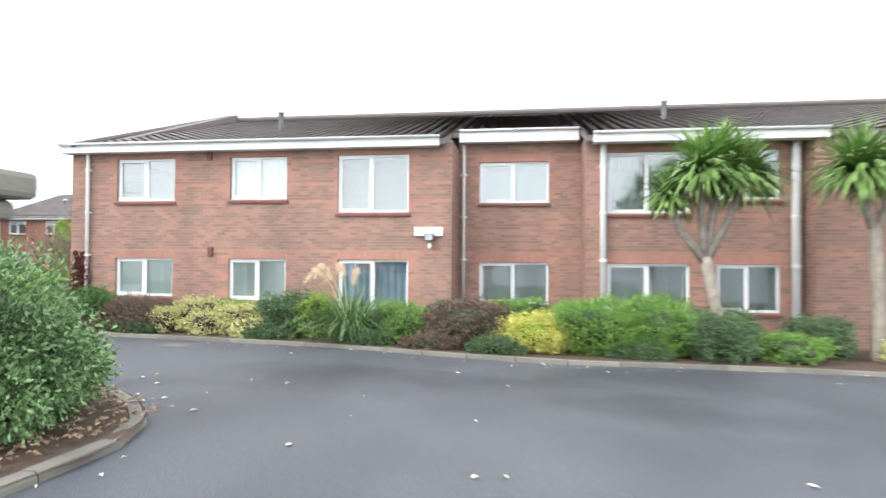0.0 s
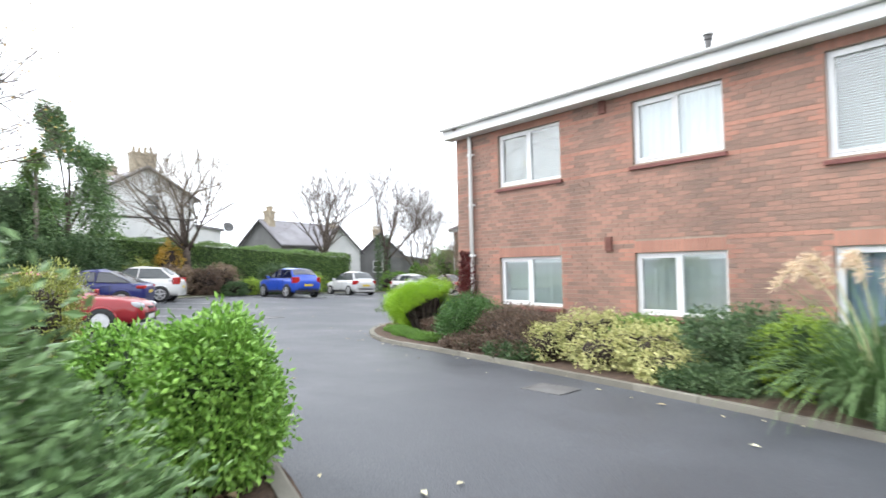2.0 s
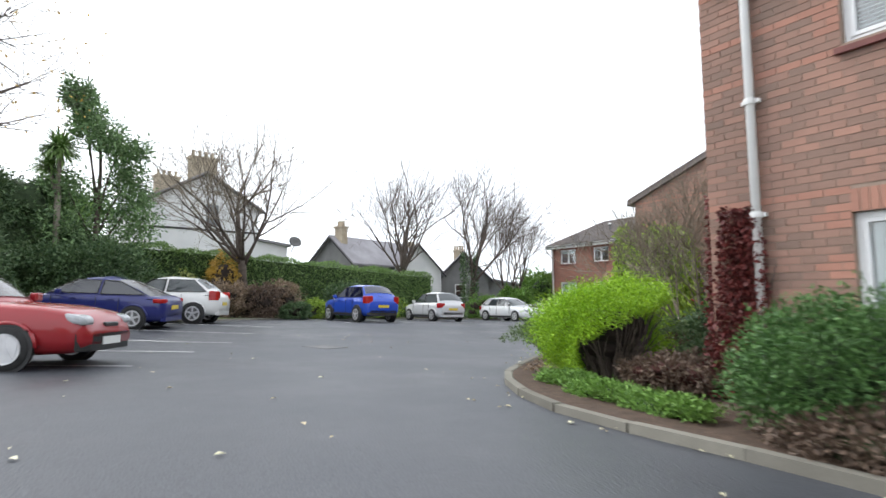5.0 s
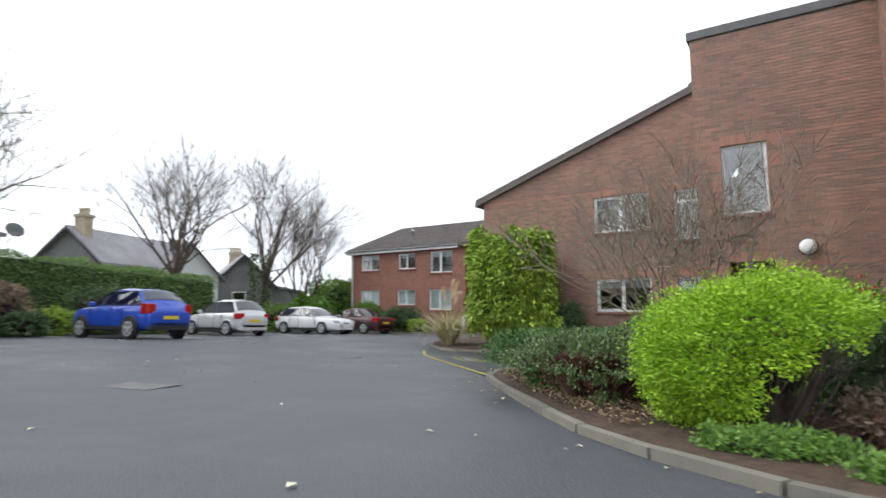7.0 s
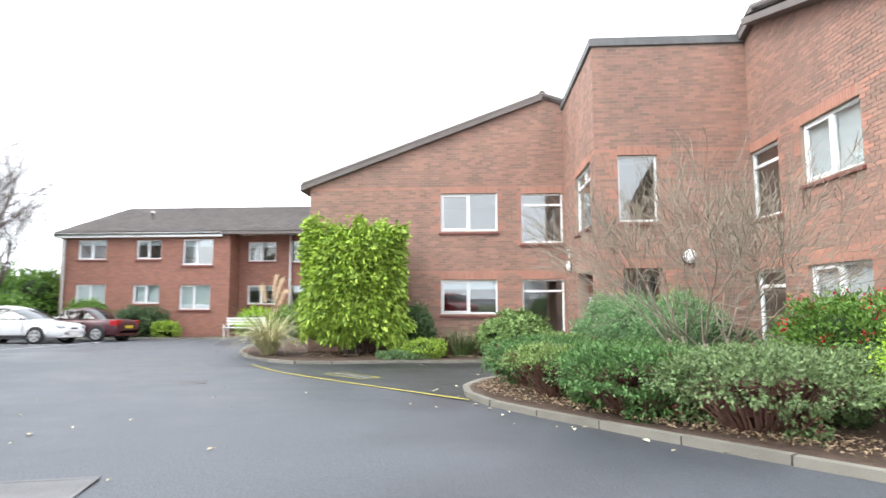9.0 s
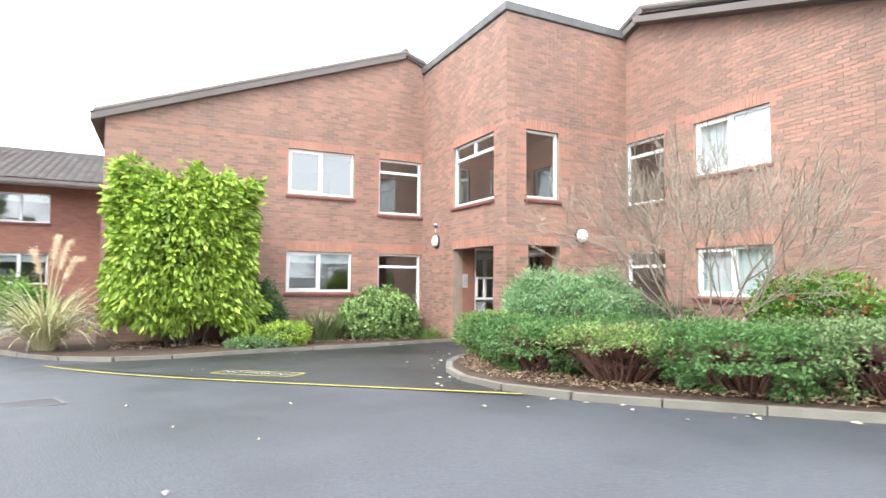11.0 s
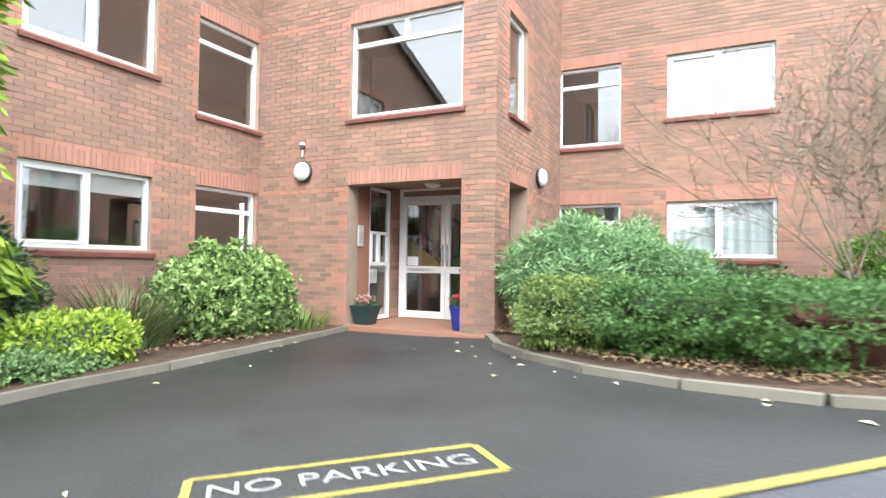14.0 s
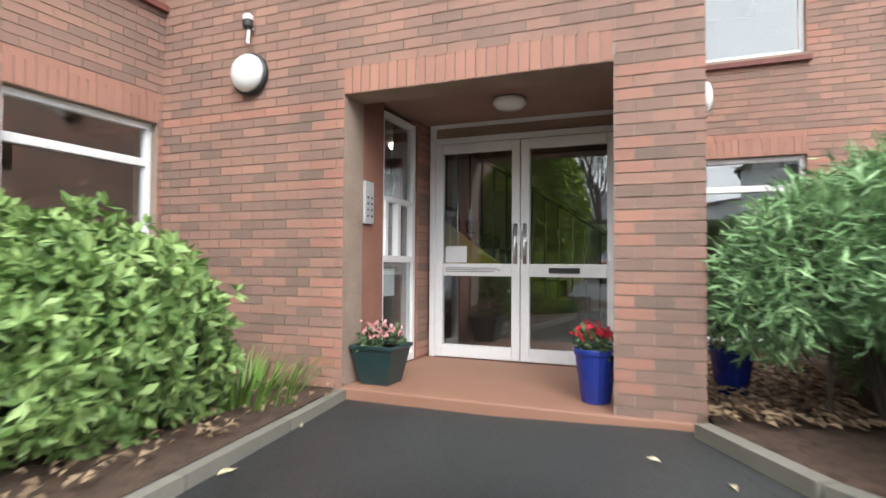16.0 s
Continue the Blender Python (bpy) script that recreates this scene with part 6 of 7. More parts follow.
part("lens", MB().box(-0.09, -0.168, 0.0, 0.09, -0.158, 0.14), LAMP_C, fl)
part("sensor", MB().lathe([(0.03, -0.2), (0.05, -0.17), (0.05, -0.11), (0.02, -0.07)], 14), WHITE, fl)
for x, z in ((-7.6, 4.72), (-7.55, 2.2)):
    ab = thing("air_brick", pose(x, 15.56, z), "dark red louvred air brick vent", "vent", "air bricks")
    part("frame", MB().box(-0.07, -0.03, -0.02, 0.07, 0.01, 0.24), AIRB, ab)
    for k in range(5):
        part("slat", MB().box(-0.065, -0.05, 0.01 + 0.045 * k, 0.065, -0.02, 0.03 + 0.045 * k), AIRB, ab)
cl = thing("wall_lamp", pose(9.0, 15.38, 2.5), "small dark wall lamp on plain brickwork", "wall lamp")
part("bracket", MB().box(-0.04, -0.1, 0, 0.04, 0, 0.08), DARK_METAL, cl)
part("head", MB().lathe([(0.05, -0.08), (0.09, 0.0), (0.09, 0.1), (0.04, 0.14)], 14, pose(0, -0.14, 0)), DARK_METAL, cl)
pier = tagged(new("gate_pier"), "brick gate pier with an overhanging concrete cap", "gate pier")
pier.location = (-1.3, 2.85, gz(-1.3, 2.85))
part("shaft", MB().box(-0.23, -0.23, -0.1, 0.23, 0.23, 1.62), BRICK_FAR, pier)
part("cap", MB().box(-0.36, -0.36, 1.62, 0.36, 0.36, 1.68).loft([[(-0.4, -0.4, z), (0.4, -0.4, z), (0.4, 0.4, z), (-0.4, 0.4, z)] for z in (1.685, 1.77)]), CONCRETE, pier, bevel=0.02)
bench = thing("bench", pose(-28.3, 37.7, gz(-28.3, 37.7) + 0.05), "white painted slatted garden bench in front of the distant wing", "bench")
for k in range(4):
    part("seat_slat", MB().box(-0.95, -0.25 + 0.13 * k, 0.42, 0.95, -0.15 + 0.13 * k, 0.45), PAINT_W, bench)
for k in range(3):
    part("back_slat", MB().box(-0.95, 0.24, 0.55 + 0.13 * k, 0.95, 0.27, 0.64 + 0.13 * k), PAINT_W, bench)
for x in (-0.85, 0.85):
    part("leg_frame", MB().box(x - 0.03, -0.26, 0, x + 0.03, -0.2, 0.6).box(x - 0.03, 0.22, 0, x + 0.03, 0.28, 0.9).box(x - 0.03, -0.26, 0.36, x + 0.03, 0.28, 0.42), PAINT_W, bench)


# ---- road markings, covers, litter ----
def stripe(name, pts, width, material, label, lift=0.013):
    line = smooth_line(pts, 0.5)
    V, Q = [], []
    for i, p in enumerate(line):
        d = line[min(i + 1, len(line) - 1)] - line[max(i - 1, 0)]
        d /= np.linalg.norm(d)
        s = np.array([-d[1], d[0]]) * width * 0.5 * random.uniform(0.85, 1.1)
        for o in (-1, 1):
            q = p + s * o
            V.append((q[0], q[1], gz(*q) + lift))
    Q = [(2 * i, 2 * i + 1, 2 * i + 3, 2 * i + 2) for i in range(len(line) - 1)]
    ob = new(name, np_mesh(name, V, Q))
    ob.data.materials.append(material)
    return tagged(ob, label, "road marking")


stripe("yellow_line", [(-22.8, 24.9), (-21.55, 23.15), (-20.17, 21.73), (-18.78, 20.36), (-17.45, 19.07)], 0.075, YELLOW, "worn yellow no-parking line painted on asphalt")
NA, NB = Vector((-20.31, 22.92)), Vector((-19.34, 21.97))
nd = (NB - NA).normalized()
nu_ = Vector((-nd.y, nd.x))
if nu_.x < 0:
    nu_ = -nu_
box_c = [NA - nu_ * 0.2, NB - nu_ * 0.2, NB + nu_ * 0.2, NA + nu_ * 0.2]
for k in range(4):
    a, b = box_c[k], box_c[(k + 1) % 4]
    stripe("yellow_box_line", [tuple(a), tuple(a.lerp(b, 0.5)), tuple(b)], 0.045, YELLOW, "yellow painted box line round the lettering")
tx = bpy.data.curves.new("lettering", "FONT")
tx.body, tx.size, tx.align_x, tx.align_y = "NO PARKING", 0.2, "CENTER", "CENTER"
tx.space_character = 1.0
lt = new("painted_lettering", tx)
lt.data.materials.append(ROAD_W)
mid = (NA + NB) / 2
slope = Matrix(((1, 0, 0), (0, 1, 0), (-0.008, -0.036, 1)))
lt.matrix_world = Matrix.Translation((mid.x, mid.y, gz(*mid) + 0.015)) @ Matrix(((1, 0, 0), (0, 1, 0), (-0.002, -0.036, 1))).to_4x4() @ pose(0, 0, 0, 0, 0, math.degrees(math.atan2(nd.y, nd.x)))
tagged(lt, "white painted words NO PARKING on asphalt", "road marking")
for a, b in (((-26.6, 9.9), (-24.4, 14.2)), ((-24.2, 8.7), (-22.0, 13.0)), ((-21.8, 7.6), (-19.7, 11.8)), ((-19.4, 6.5), (-17.4, 10.6)), ((-29.0, 11.2), (-26.8, 15.4)), ((-35.2, 19.6), (-29.6, 19.4)), ((-36.2, 22.6), (-30.4, 22.5)), ((-36.6, 25.0), (-31.2, 25.1)), ((-36.8, 27.9), (-31.6, 28.0)), ((-37.2, 30.6), (-32.0, 30.7)), ((-37.4, 33.4), (-32.2, 33.4)), ((-29.6, 19.4), (-32.2, 33.4))):
    stripe("bay_line", [a, ((a[0] + b[0]) / 2, (a[1] + b[1]) / 2), b], 0.1, BAY_W, "worn white parking bay line on asphalt")


def cover(x, y, w, d, rz, label, material):
    m = Matrix.Translation((x, y, gz(x, y) + 0.004)) @ slope.to_4x4() @ pose(0, 0, 0, 0, 0, rz)
    c = thing("manhole_cover", m, label, "manhole cover", "covers in the drive")
    part("frame", MB().box(-w / 2, -d / 2, 0, w / 2, -d / 2 + 0.04, 0.008).box(-w / 2, d / 2 - 0.04, 0, w / 2, d / 2, 0.008).box(-w / 2, -d / 2 + 0.04, 0, -w / 2 + 0.04, d / 2 - 0.04, 0.008).box(w / 2 - 0.04, -d / 2 + 0.04, 0, w / 2, d / 2 - 0.04, 0.008), LEAD, c)
    part("plate", MB().box(-w / 2 + 0.045, -d / 2 + 0.045, 0, w / 2 - 0.045, d / 2 - 0.045, 0.006), material, c)


cover(-6.4, 12.4, 0.6, 0.5, 5, "worn metal manhole cover set in asphalt", LEAD)
cover(-22.4, 20.9, 0.7, 0.5, 20, "dark metal manhole cover set in asphalt", DARK_METAL)
cover(-20.3, 14.6, 0.9, 0.6, 15, "worn grey manhole cover set in asphalt", LEAD)


def litter():
    r = np.random.default_rng(5)
    pts = []
    for line, n, off in ((KERB_A, 230, -0.35), (KERB_B, 60, -0.3), (KERB_I, 110, -0.35)):
        s = smooth_line(line, 0.2)
        for i in r.integers(1, len(s) - 1, n):
            d = s[i + 1] - s[i - 1]
            d /= np.linalg.norm(d)
            pts.append(s[i] + np.array([d[1], -d[0]]) * abs(r.normal()) * off * r.choice([-1, 1]) + r.normal(size=2) * 0.08)
    for _ in range(210):
        pts.append(np.array([r.uniform(-24, 8), 0]) + np.array([0, r.uniform(5, 25)]))
    V, Q = [], []
    for p in pts:
        if (p[0] > -11 and p[1] > 15.4) or (p[0] > -14.6 and p[1] > 23):
            continue
        a, s = r.uniform(0, 6.28), 0.02 + 0.035 * r.uniform() ** 1.5
        u, w = np.array([math.cos(a), math.sin(a)]) * s, np.array([-math.sin(a), math.cos(a)]) * s * 0.6
        k = len(V)
        z = gz(*p) + 0.012
        for q, lift in ((-u, 0.0), (w * 0.9 - u * 0.2, 0.012), (u, 0.004), (-w, 0.014)):
            V.append((p[0] + q[0], p[1] + q[1], z + lift))
        Q.append((k, k + 3, k + 2, k + 1))
    ob = new("fallen_leaves", np_mesh("fallen_leaves", V, Q))
    ob.data.materials.append(L_FALL)
    tagged(ob, "pale yellow and brown fallen leaves scattered on asphalt", "leaf litter", kind="stuff")
    V, Q = [], []
    for _ in range(5200):
        zone = r.integers(0, 4)
        if zone == 0:
            p = (r.uniform(-5.6, -2.9), r.uniform(4.0, 7.9))
            if p[1] > 7.2 + (-3.2 - p[0]) * 0.6 or p[0] > -2.95:
                continue
        elif zone == 1:
            p = (r.uniform(-17, -12.5), r.uniform(15.5, 22.5))
            if p[0] < -16.7 or (p[1] < 18 and p[0] < -12.6 - (p[1] - 14.4) * 1.05) or (p[1] > 21.2 and p[0] < -16.2 + (p[1] - 21.2)):
                continue
        elif zone == 2:
            p = (r.uniform(-22, -14.7), r.uniform(26.1, 27.9))
        else:
            p = (r.uniform(-15.4, -12.4), r.uniform(22.9, 23.75))
            if p[0] < -14.8:
                continue
        a, s = r.uniform(0, 6.28), r.uniform(0.02, 0.05)
        u, w = np.array([math.cos(a), math.sin(a)]) * s, np.array([-math.sin(a), math.cos(a)]) * s * 0.6
        k, z = len(V), gz(*p) + 0.1 + r.uniform(0, 0.03)
        for q, lift in ((-u, 0.0), (w, 0.015), (u, 0.005), (-w, 0.02)):
            V.append((p[0] + q[0], p[1] + q[1], z + lift))
        Q.append((k, k + 3, k + 2, k + 1))
    edge = smooth_line(KERB_A[::-1], 0.15)
    edge = [i for i in range(1, len(edge) - 1) if edge[i][0] < -14.2 and edge[i][1] < 22.8]
    line = smooth_line(KERB_A[::-1], 0.15)
    for i in r.choice(edge, 2400):
        d = line[i + 1] - line[i - 1]
        d /= np.linalg.norm(d)
        p = line[i] + np.array([-d[1], d[0]]) * (0.16 + 0.8 * r.uniform() ** 1.3) + r.normal(size=2) * 0.05
        a, s = r.uniform(0, 6.28), r.uniform(0.012, 0.04)
        u, w = np.array([math.cos(a), math.sin(a)]) * s, np.array([-math.sin(a), math.cos(a)]) * s * 0.5
        k, z = len(V), gz(*p) + 0.1 + r.uniform(-0.01, 0.03)
        for q, lift in ((-u, 0.0), (w, 0.015), (u, 0.005), (-w, 0.02)):
            V.append((p[0] + q[0], p[1] + q[1], z + lift))
        Q.append((k, k + 3, k + 2, k + 1))
    ob = new("leaf_litter", np_mesh("leaf_litter", V, Q))
    ob.data.materials.append(leaf_mat("litter_leaf", (0.10, 0.065, 0.04), (0.31, 0.225, 0.145)))
    tagged(ob, "brown leaf litter on the planting beds", "leaf litter", kind="stuff")
    V, Q = [], []
    for _ in range(9000):
        x, y = r.uniform(-13.5, -7.4), r.uniform(5.2, 8.7)
        if x < -13.2 and y > 8.3:
            continue
        s = r.uniform(0.012, 0.03)
        k, z = len(V), gz(x, y) + 0.08
        ph = r.uniform(0, 6.28)
        for j in range(4):
            V.append((x + s * math.cos(ph + j * 1.57), y + s * math.sin(ph + j * 1.57), z))
        V.append((x, y, z + s * 0.8))
        Q += [(k + j, k + (j + 1) % 4, k + 4) for j in range(4)]
    ob = new("gravel", np_mesh("gravel", V, Q))
    ob.data.materials.append(GRAVEL_A)
    tagged(ob, "pinkish grey gravel chippings on the kerbed island", "gravel", kind="stuff")


litter()


# ---- parked cars ----
def car(name, x, y, heading, dims, paint, label, shape="hatch"):
    """A parked car that points along heading (degrees from +x). dims: length, width, height, ride height."""
    L, W, H, ride = dims
    m = Matrix.Translation((x, y, gz(x, y))) @ pose(0, 0, 0, 0, 0, heading)
    # lean with the slope of the ground
    h2 = Vector((math.cos(radians(heading)), math.sin(radians(heading))))
    rise = gz(x + h2.x, y + h2.y) - gz(x - h2.x, y - h2.y)
    roll = gz(x - h2.y, y + h2.x) - gz(x + h2.y, y - h2.x)
    m = m @ Matrix.Rotation(-math.atan2(rise, 2), 4, "Y") @ Matrix.Rotation(math.atan2(roll, 2), 4, "X")
    c = thing("car", m, label, "car", "parked cars")
    # cabin line: foot of the rear screen, rear and front roof edge, foot of the windscreen (share of the length), belt and bonnet (share of the height)
    g0, g1, g2, g3, kb, kh = {"suv": (0.02, 0.17, 0.53, 0.735, 0.64, 0.61), "crossover": (0.025, 0.19, 0.52, 0.72, 0.65, 0.62), "hatch": (0.015, 0.15, 0.52, 0.76, 0.62, 0.57), "fast": (0.055, 0.33, 0.55, 0.78, 0.64, 0.56), "old": (0.075, 0.25, 0.53, 0.70, 0.61, 0.57), "saloon": (0.16, 0.33, 0.53, 0.71, 0.63, 0.58)}[shape]
    tall = shape in ("suv", "crossover")
    belt, hood, low = H * kb, H * kh, ride
    st = [(0.0, belt * 0.80, 0.38, low + 0.16), (0.012, belt * 0.93, 0.43, low + 0.08), (0.05, belt * 0.985, 0.468, low + 0.03), (0.16, belt * 1.0, 0.49, low), (0.35, belt, 0.5, low), (0.5, belt * 0.985, 0.5, low), (g3 - 0.04, belt * 0.965, 0.498, low), (g3 + 0.02, (belt * 0.95 + hood) / 2, 0.492, low), (0.87, hood * 0.965, 0.475, low), (0.945, hood * 0.89, 0.44, low + 0.02), (0.982, hood * 0.78, 0.40, low + 0.06), (1.0, hood * 0.60, 0.35, low + 0.13)]
    rings = []
    for u, top, hw, bot in st:
        X, w = (u - 0.5) * L, hw * W
        half = [(0.0, bot), (w * 0.80, bot), (w * 0.95, bot + (top - bot) * 0.10), (w * 0.985, bot + (top - bot) * 0.3), (w, bot + (top - bot) * 0.55), (w * 0.985, bot + (top - bot) * 0.72), (w * 0.955, top - 0.05), (w * 0.90, top - 0.008), (w * 0.76, top + 0.012), (w * 0.4, top + 0.03), (0.0, top + 0.036)]
        rings.append([(X, yy, zz) for yy, zz in half] + [(X, -yy, zz) for yy, zz in half[-2:0:-1]])
    part("body", MB().loft(rings), paint, c, smooth=True)

    def half_width(z):
        return W * (0.462 - 0.12 * max(z - belt, 0) / (H - belt))

    roofline = [(g0, belt - 0.02), ((g0 * 0.62 + g1 * 0.38), belt + (H - belt) * 0.42), (g1 * 0.86 + g0 * 0.14, H - (H - belt) * 0.16), (g1 + 0.02, H - 0.055), (0.40, H), (g2 - 0.03, H - 0.05), (g2 + 0.02, H - 0.105), ((g2 + g3) / 2 + 0.005, belt + (H - belt) * 0.46), (g3, belt * 0.965)]
    roofline = [((u - 0.5) * L, z) for u, z in roofline]
    across = (-1, -0.93, -0.75, -0.4, 0, 0.4, 0.75, 0.93, 1)

    def shell(a0, a1, s0, s1, lift, n=9):
        """A patch of the cabin's skin between two places on the roofline."""
        us, rows = np.linspace(a0, a1, n), []
        ks = np.arange(len(roofline))
        for u in us:
            X, Z = np.interp(u, ks, [p[0] for p in roofline]), np.interp(u, ks, [p[1] for p in roofline])
            bow = 0.10 * (1 if u > 5 else -1) * (1 if not 2.5 < u < 5.5 else 0)
            w = half_width(Z)
            rows.append([(X - bow * abs(k) ** 2.2 + (lift if u > 5 else (-lift if u < 3 else 0)), k * w, Z - 0.075 * abs(k) ** 3.2 + lift) for k in across if s0 <= k <= s1])
        m_ = len(rows[0])
        return MB().add([p for r_ in rows for p in r_], [(i * m_ + k, (i + 1) * m_ + k, (i + 1) * m_ + k + 1, i * m_ + k + 1) for i in range(n - 1) for k in range(m_ - 1)])

    cab = shell(0, 8, -1, 1, 0.0, 33)
    for sgn in (1, -1):
        side = [(X + (0.10 if i in (0, 1, 2) else (-0.10 if i > 5 else 0)), sgn * half_width(z), z - 0.075) for i, (X, z) in enumerate(roofline)]
        side = [side[0], *side[1:], (side[-1][0], side[-1][1], belt - 0.08), (side[0][0], side[0][1], belt - 0.08)]
        cab.add(side, [tuple(range(len(side)))])
    part("cabin", cab, paint, c, smooth=True)
    part("windscreen", shell(6.15, 7.75, -0.93, 0.93, 0.012), CAR_GLASS, c, "dark tinted windscreen", True)
    part("rear_window", shell({"suv": 0.8, "crossover": 0.75, "hatch": 0.55}.get(shape, 0.15), 2.15, -0.93, 0.93, 0.012), CAR_GLASS, c, "dark tinted rear screen", True)
    # side windows between the pillars
    zb, zt = belt + 0.035, H - 0.13
    slope_r = (roofline[2][0] - roofline[0][0]) / (roofline[2][1] - roofline[0][1])
    slope_f = (roofline[8][0] - roofline[6][0]) / (roofline[8][1] - roofline[6][1])
    xr, xf = roofline[0][0] + 0.20, roofline[8][0] - 0.20
    bx = (0.41 - 0.5) * L
    for sgn in (1, -1):
        for x0b, x0t, x1b, x1t in ((xr + 0.10, xr + 0.10 + slope_r * (zt - zb) * 0.95, bx - 0.04, bx - 0.06), (bx + 0.05, bx + 0.02, xf - 0.06, xf + slope_f * (zt - zb) - 0.02)):
            o = 0.006
            pts = [(x0b, zb), (x1b, zb - 0.015), (x1t, zt), (x0t, zt)]
            outer = [(X, sgn * (half_width(z + 0.05) + o), z) for X, z in pts]
            inner = [(X, sgn * (half_width(z + 0.05) - 0.02), z) for X, z in pts]
            part("side_window", MB().loft([inner, outer]), CAR_GLASS, c, "dark tinted side window")
            rim_l = MB()
            ring = outer + outer[:1]
            for k in range(4):
                rim_l.tube([ring[k], ring[k + 1]], [0.011, 0.011], 5)
            part("window_seal", rim_l, TRIM_B, c)
    # wheels
    R = {"old": 0.285, "hatch": 0.30, "suv": 0.34, "crossover": 0.335, "fast": 0.315, "saloon": 0.31}[shape]
    wheel_t = MB().lathe([(R * 0.66, -0.1), (R * 0.93, -0.105), (R, -0.07), (R, 0.07), (R * 0.93, 0.105), (R * 0.66, 0.1)], 26, pose(0, 0, 0, 90)).data("tyre", True)
    rim = MB().lathe([(R * 0.6, -0.108), (R * 0.7, -0.112), (R * 0.7, 0.112), (R * 0.6, 0.108)], 26, pose(0, 0, 0, 90))
    for k in range(5):
        a = 2 * math.pi * k / 5
        rim.box(-0.03, -0.122, 0, 0.03, 0.122, R * 0.62, pose(0, 0, 0, 0, math.degrees(a), 0))
    rim.lathe([(0.05, -0.128), (0.05, 0.128)], 12, pose(0, 0, 0, 90))
    rim_d = rim.data("rim")
    for s in (0.185, 0.80):
        for sgn in (1, -1):
            X, Yw = (s - 0.5) * L, sgn * (W * 0.5 - 0.07)
            wh = part("wheel", wheel_t, TYRE, c, "black tyre")
            wh.matrix_local = pose(X, Yw, R)
            rm = part("rim", rim_d, ALLOY, wh, "five-spoke alloy rim")
            rm.matrix_local = Matrix.Identity(4)
            # filled disc; ALLOY_D paints in the recess shade, the old car stays bright
            dk = part("rim_recess", MB().lathe([(R * 0.56, -0.116), (R * 0.56, 0.116)], 24, pose(0, 0, 0, 90)), ALLOY_D if shape != "old" else ALLOY, wh, "shaded recess behind the spokes")
            dk.matrix_local = Matrix.Identity(4)
            arch = [(X + (R + 0.06) * math.cos(t), sgn * (W * 0.5 - 0.012 * (1 + abs(math.cos(t)))), R + (R + 0.05) * math.sin(t)) for t in np.linspace(0.05, math.pi - 0.05, 12)]
            part("wheel_arch", MB().tube(arch, [0.03] * 12, 6), TRIM_B if shape == "suv" else paint, c, smooth=True)
            # black disc on the body side, painted shade for the hollow wheel arch
            part("arch_gap", MB().lathe([(R + 0.045, -0.02), (R + 0.045, 0.02)], 24, pose(X, sgn * (W * 0.5 - 0.012), R, 90)), TRIM_B, c)
    # bumpers, lights, plates, mirrors, handles
    part("rear_bumper", MB().loft([[(-L * 0.5 + dx, yy * W, z) for yy, dx in ((-0.43, 0.1), (-0.36, 0.0), (0.36, 0.0), (0.43, 0.1))] for z in (low + 0.03, low + 0.2, low + 0.27)]), TRIM_B if shape == "suv" else paint, c, bevel=0.02)
    part("front_bumper", MB().loft([[(L * 0.5 - dx, yy * W, z) for yy, dx in ((-0.42, 0.14), (-0.32, 0.0), (0.32, 0.0), (0.42, 0.14))] for z in (low + 0.04, low + 0.2, low + 0.3)]), TRIM_B if shape == "old" else paint, c, bevel=0.02)
    for sgn in (1, -1):
        tz0, tz1 = (belt * 0.76, belt * 1.06) if tall else (belt * 0.72, belt * 0.98) if shape != "fast" else (belt * 0.80, belt * 0.93)
        part("tail_light", MB().loft([[(X - L * 0.5, sgn * y0 * W, tz0), (X - L * 0.5, sgn * y1 * W, tz0), (X - L * 0.5, sgn * y1 * W, tz1), (X - L * 0.5, sgn * y0 * W, tz1)] for X, y0, y1 in ((0.012, 0.29, 0.385), (0.06, 0.30, 0.448), (0.30, 0.40, 0.492))]), LAMP_R, c, "red tail light", bevel=0.025)
        part("headlight", MB().loft([[(X, sgn * W * 0.33 - w_, z0), (X, sgn * W * 0.33 + w_, z0), (X, sgn * W * 0.33 + w_, z1), (X, sgn * W * 0.33 - w_, z1)] for X, w_, z0, z1 in ((L * 0.5 - 0.3, 0.17, hood * 0.74, hood * 0.89), (L * 0.5 - 0.1, 0.15, hood * 0.70, hood * 0.845), (L * 0.5 - 0.03, 0.12, hood * 0.69, hood * 0.80))]), LAMP_C, c, "clear headlight", bevel=0.04)
        mir = part("mirror", MB().box(0.14 * L - 0.05, sgn * (W * 0.5 + 0.06) - 0.09, belt - 0.02, 0.14 * L + 0.07, sgn * (W * 0.5 + 0.06) + 0.09, belt + 0.12), paint, c, bevel=0.03)
        for X in (-0.17 * L, 0.06 * L):
            part("door_handle", MB().box(X - 0.08, sgn * W * 0.495 - 0.02, belt * 0.86, X + 0.08, sgn * W * 0.495 + 0.02, belt * 0.89), paint, c, bevel=0.008)
        for X in (-0.22 * L, -0.08 * L, 0.19 * L):
            part("door_gap", MB().box(X - 0.004, sgn * W * 0.5 - 0.02, low + 0.14, X + 0.004, sgn * W * 0.5 + 0.0015, belt * 0.93), TRIM_B, c)
        part("side_trim", MB().box(-0.24 * L, sgn * W * 0.5 - 0.015, low + 0.03, 0.25 * L, sgn * W * 0.5 + 0.004, low + 0.13), TRIM_B, c)
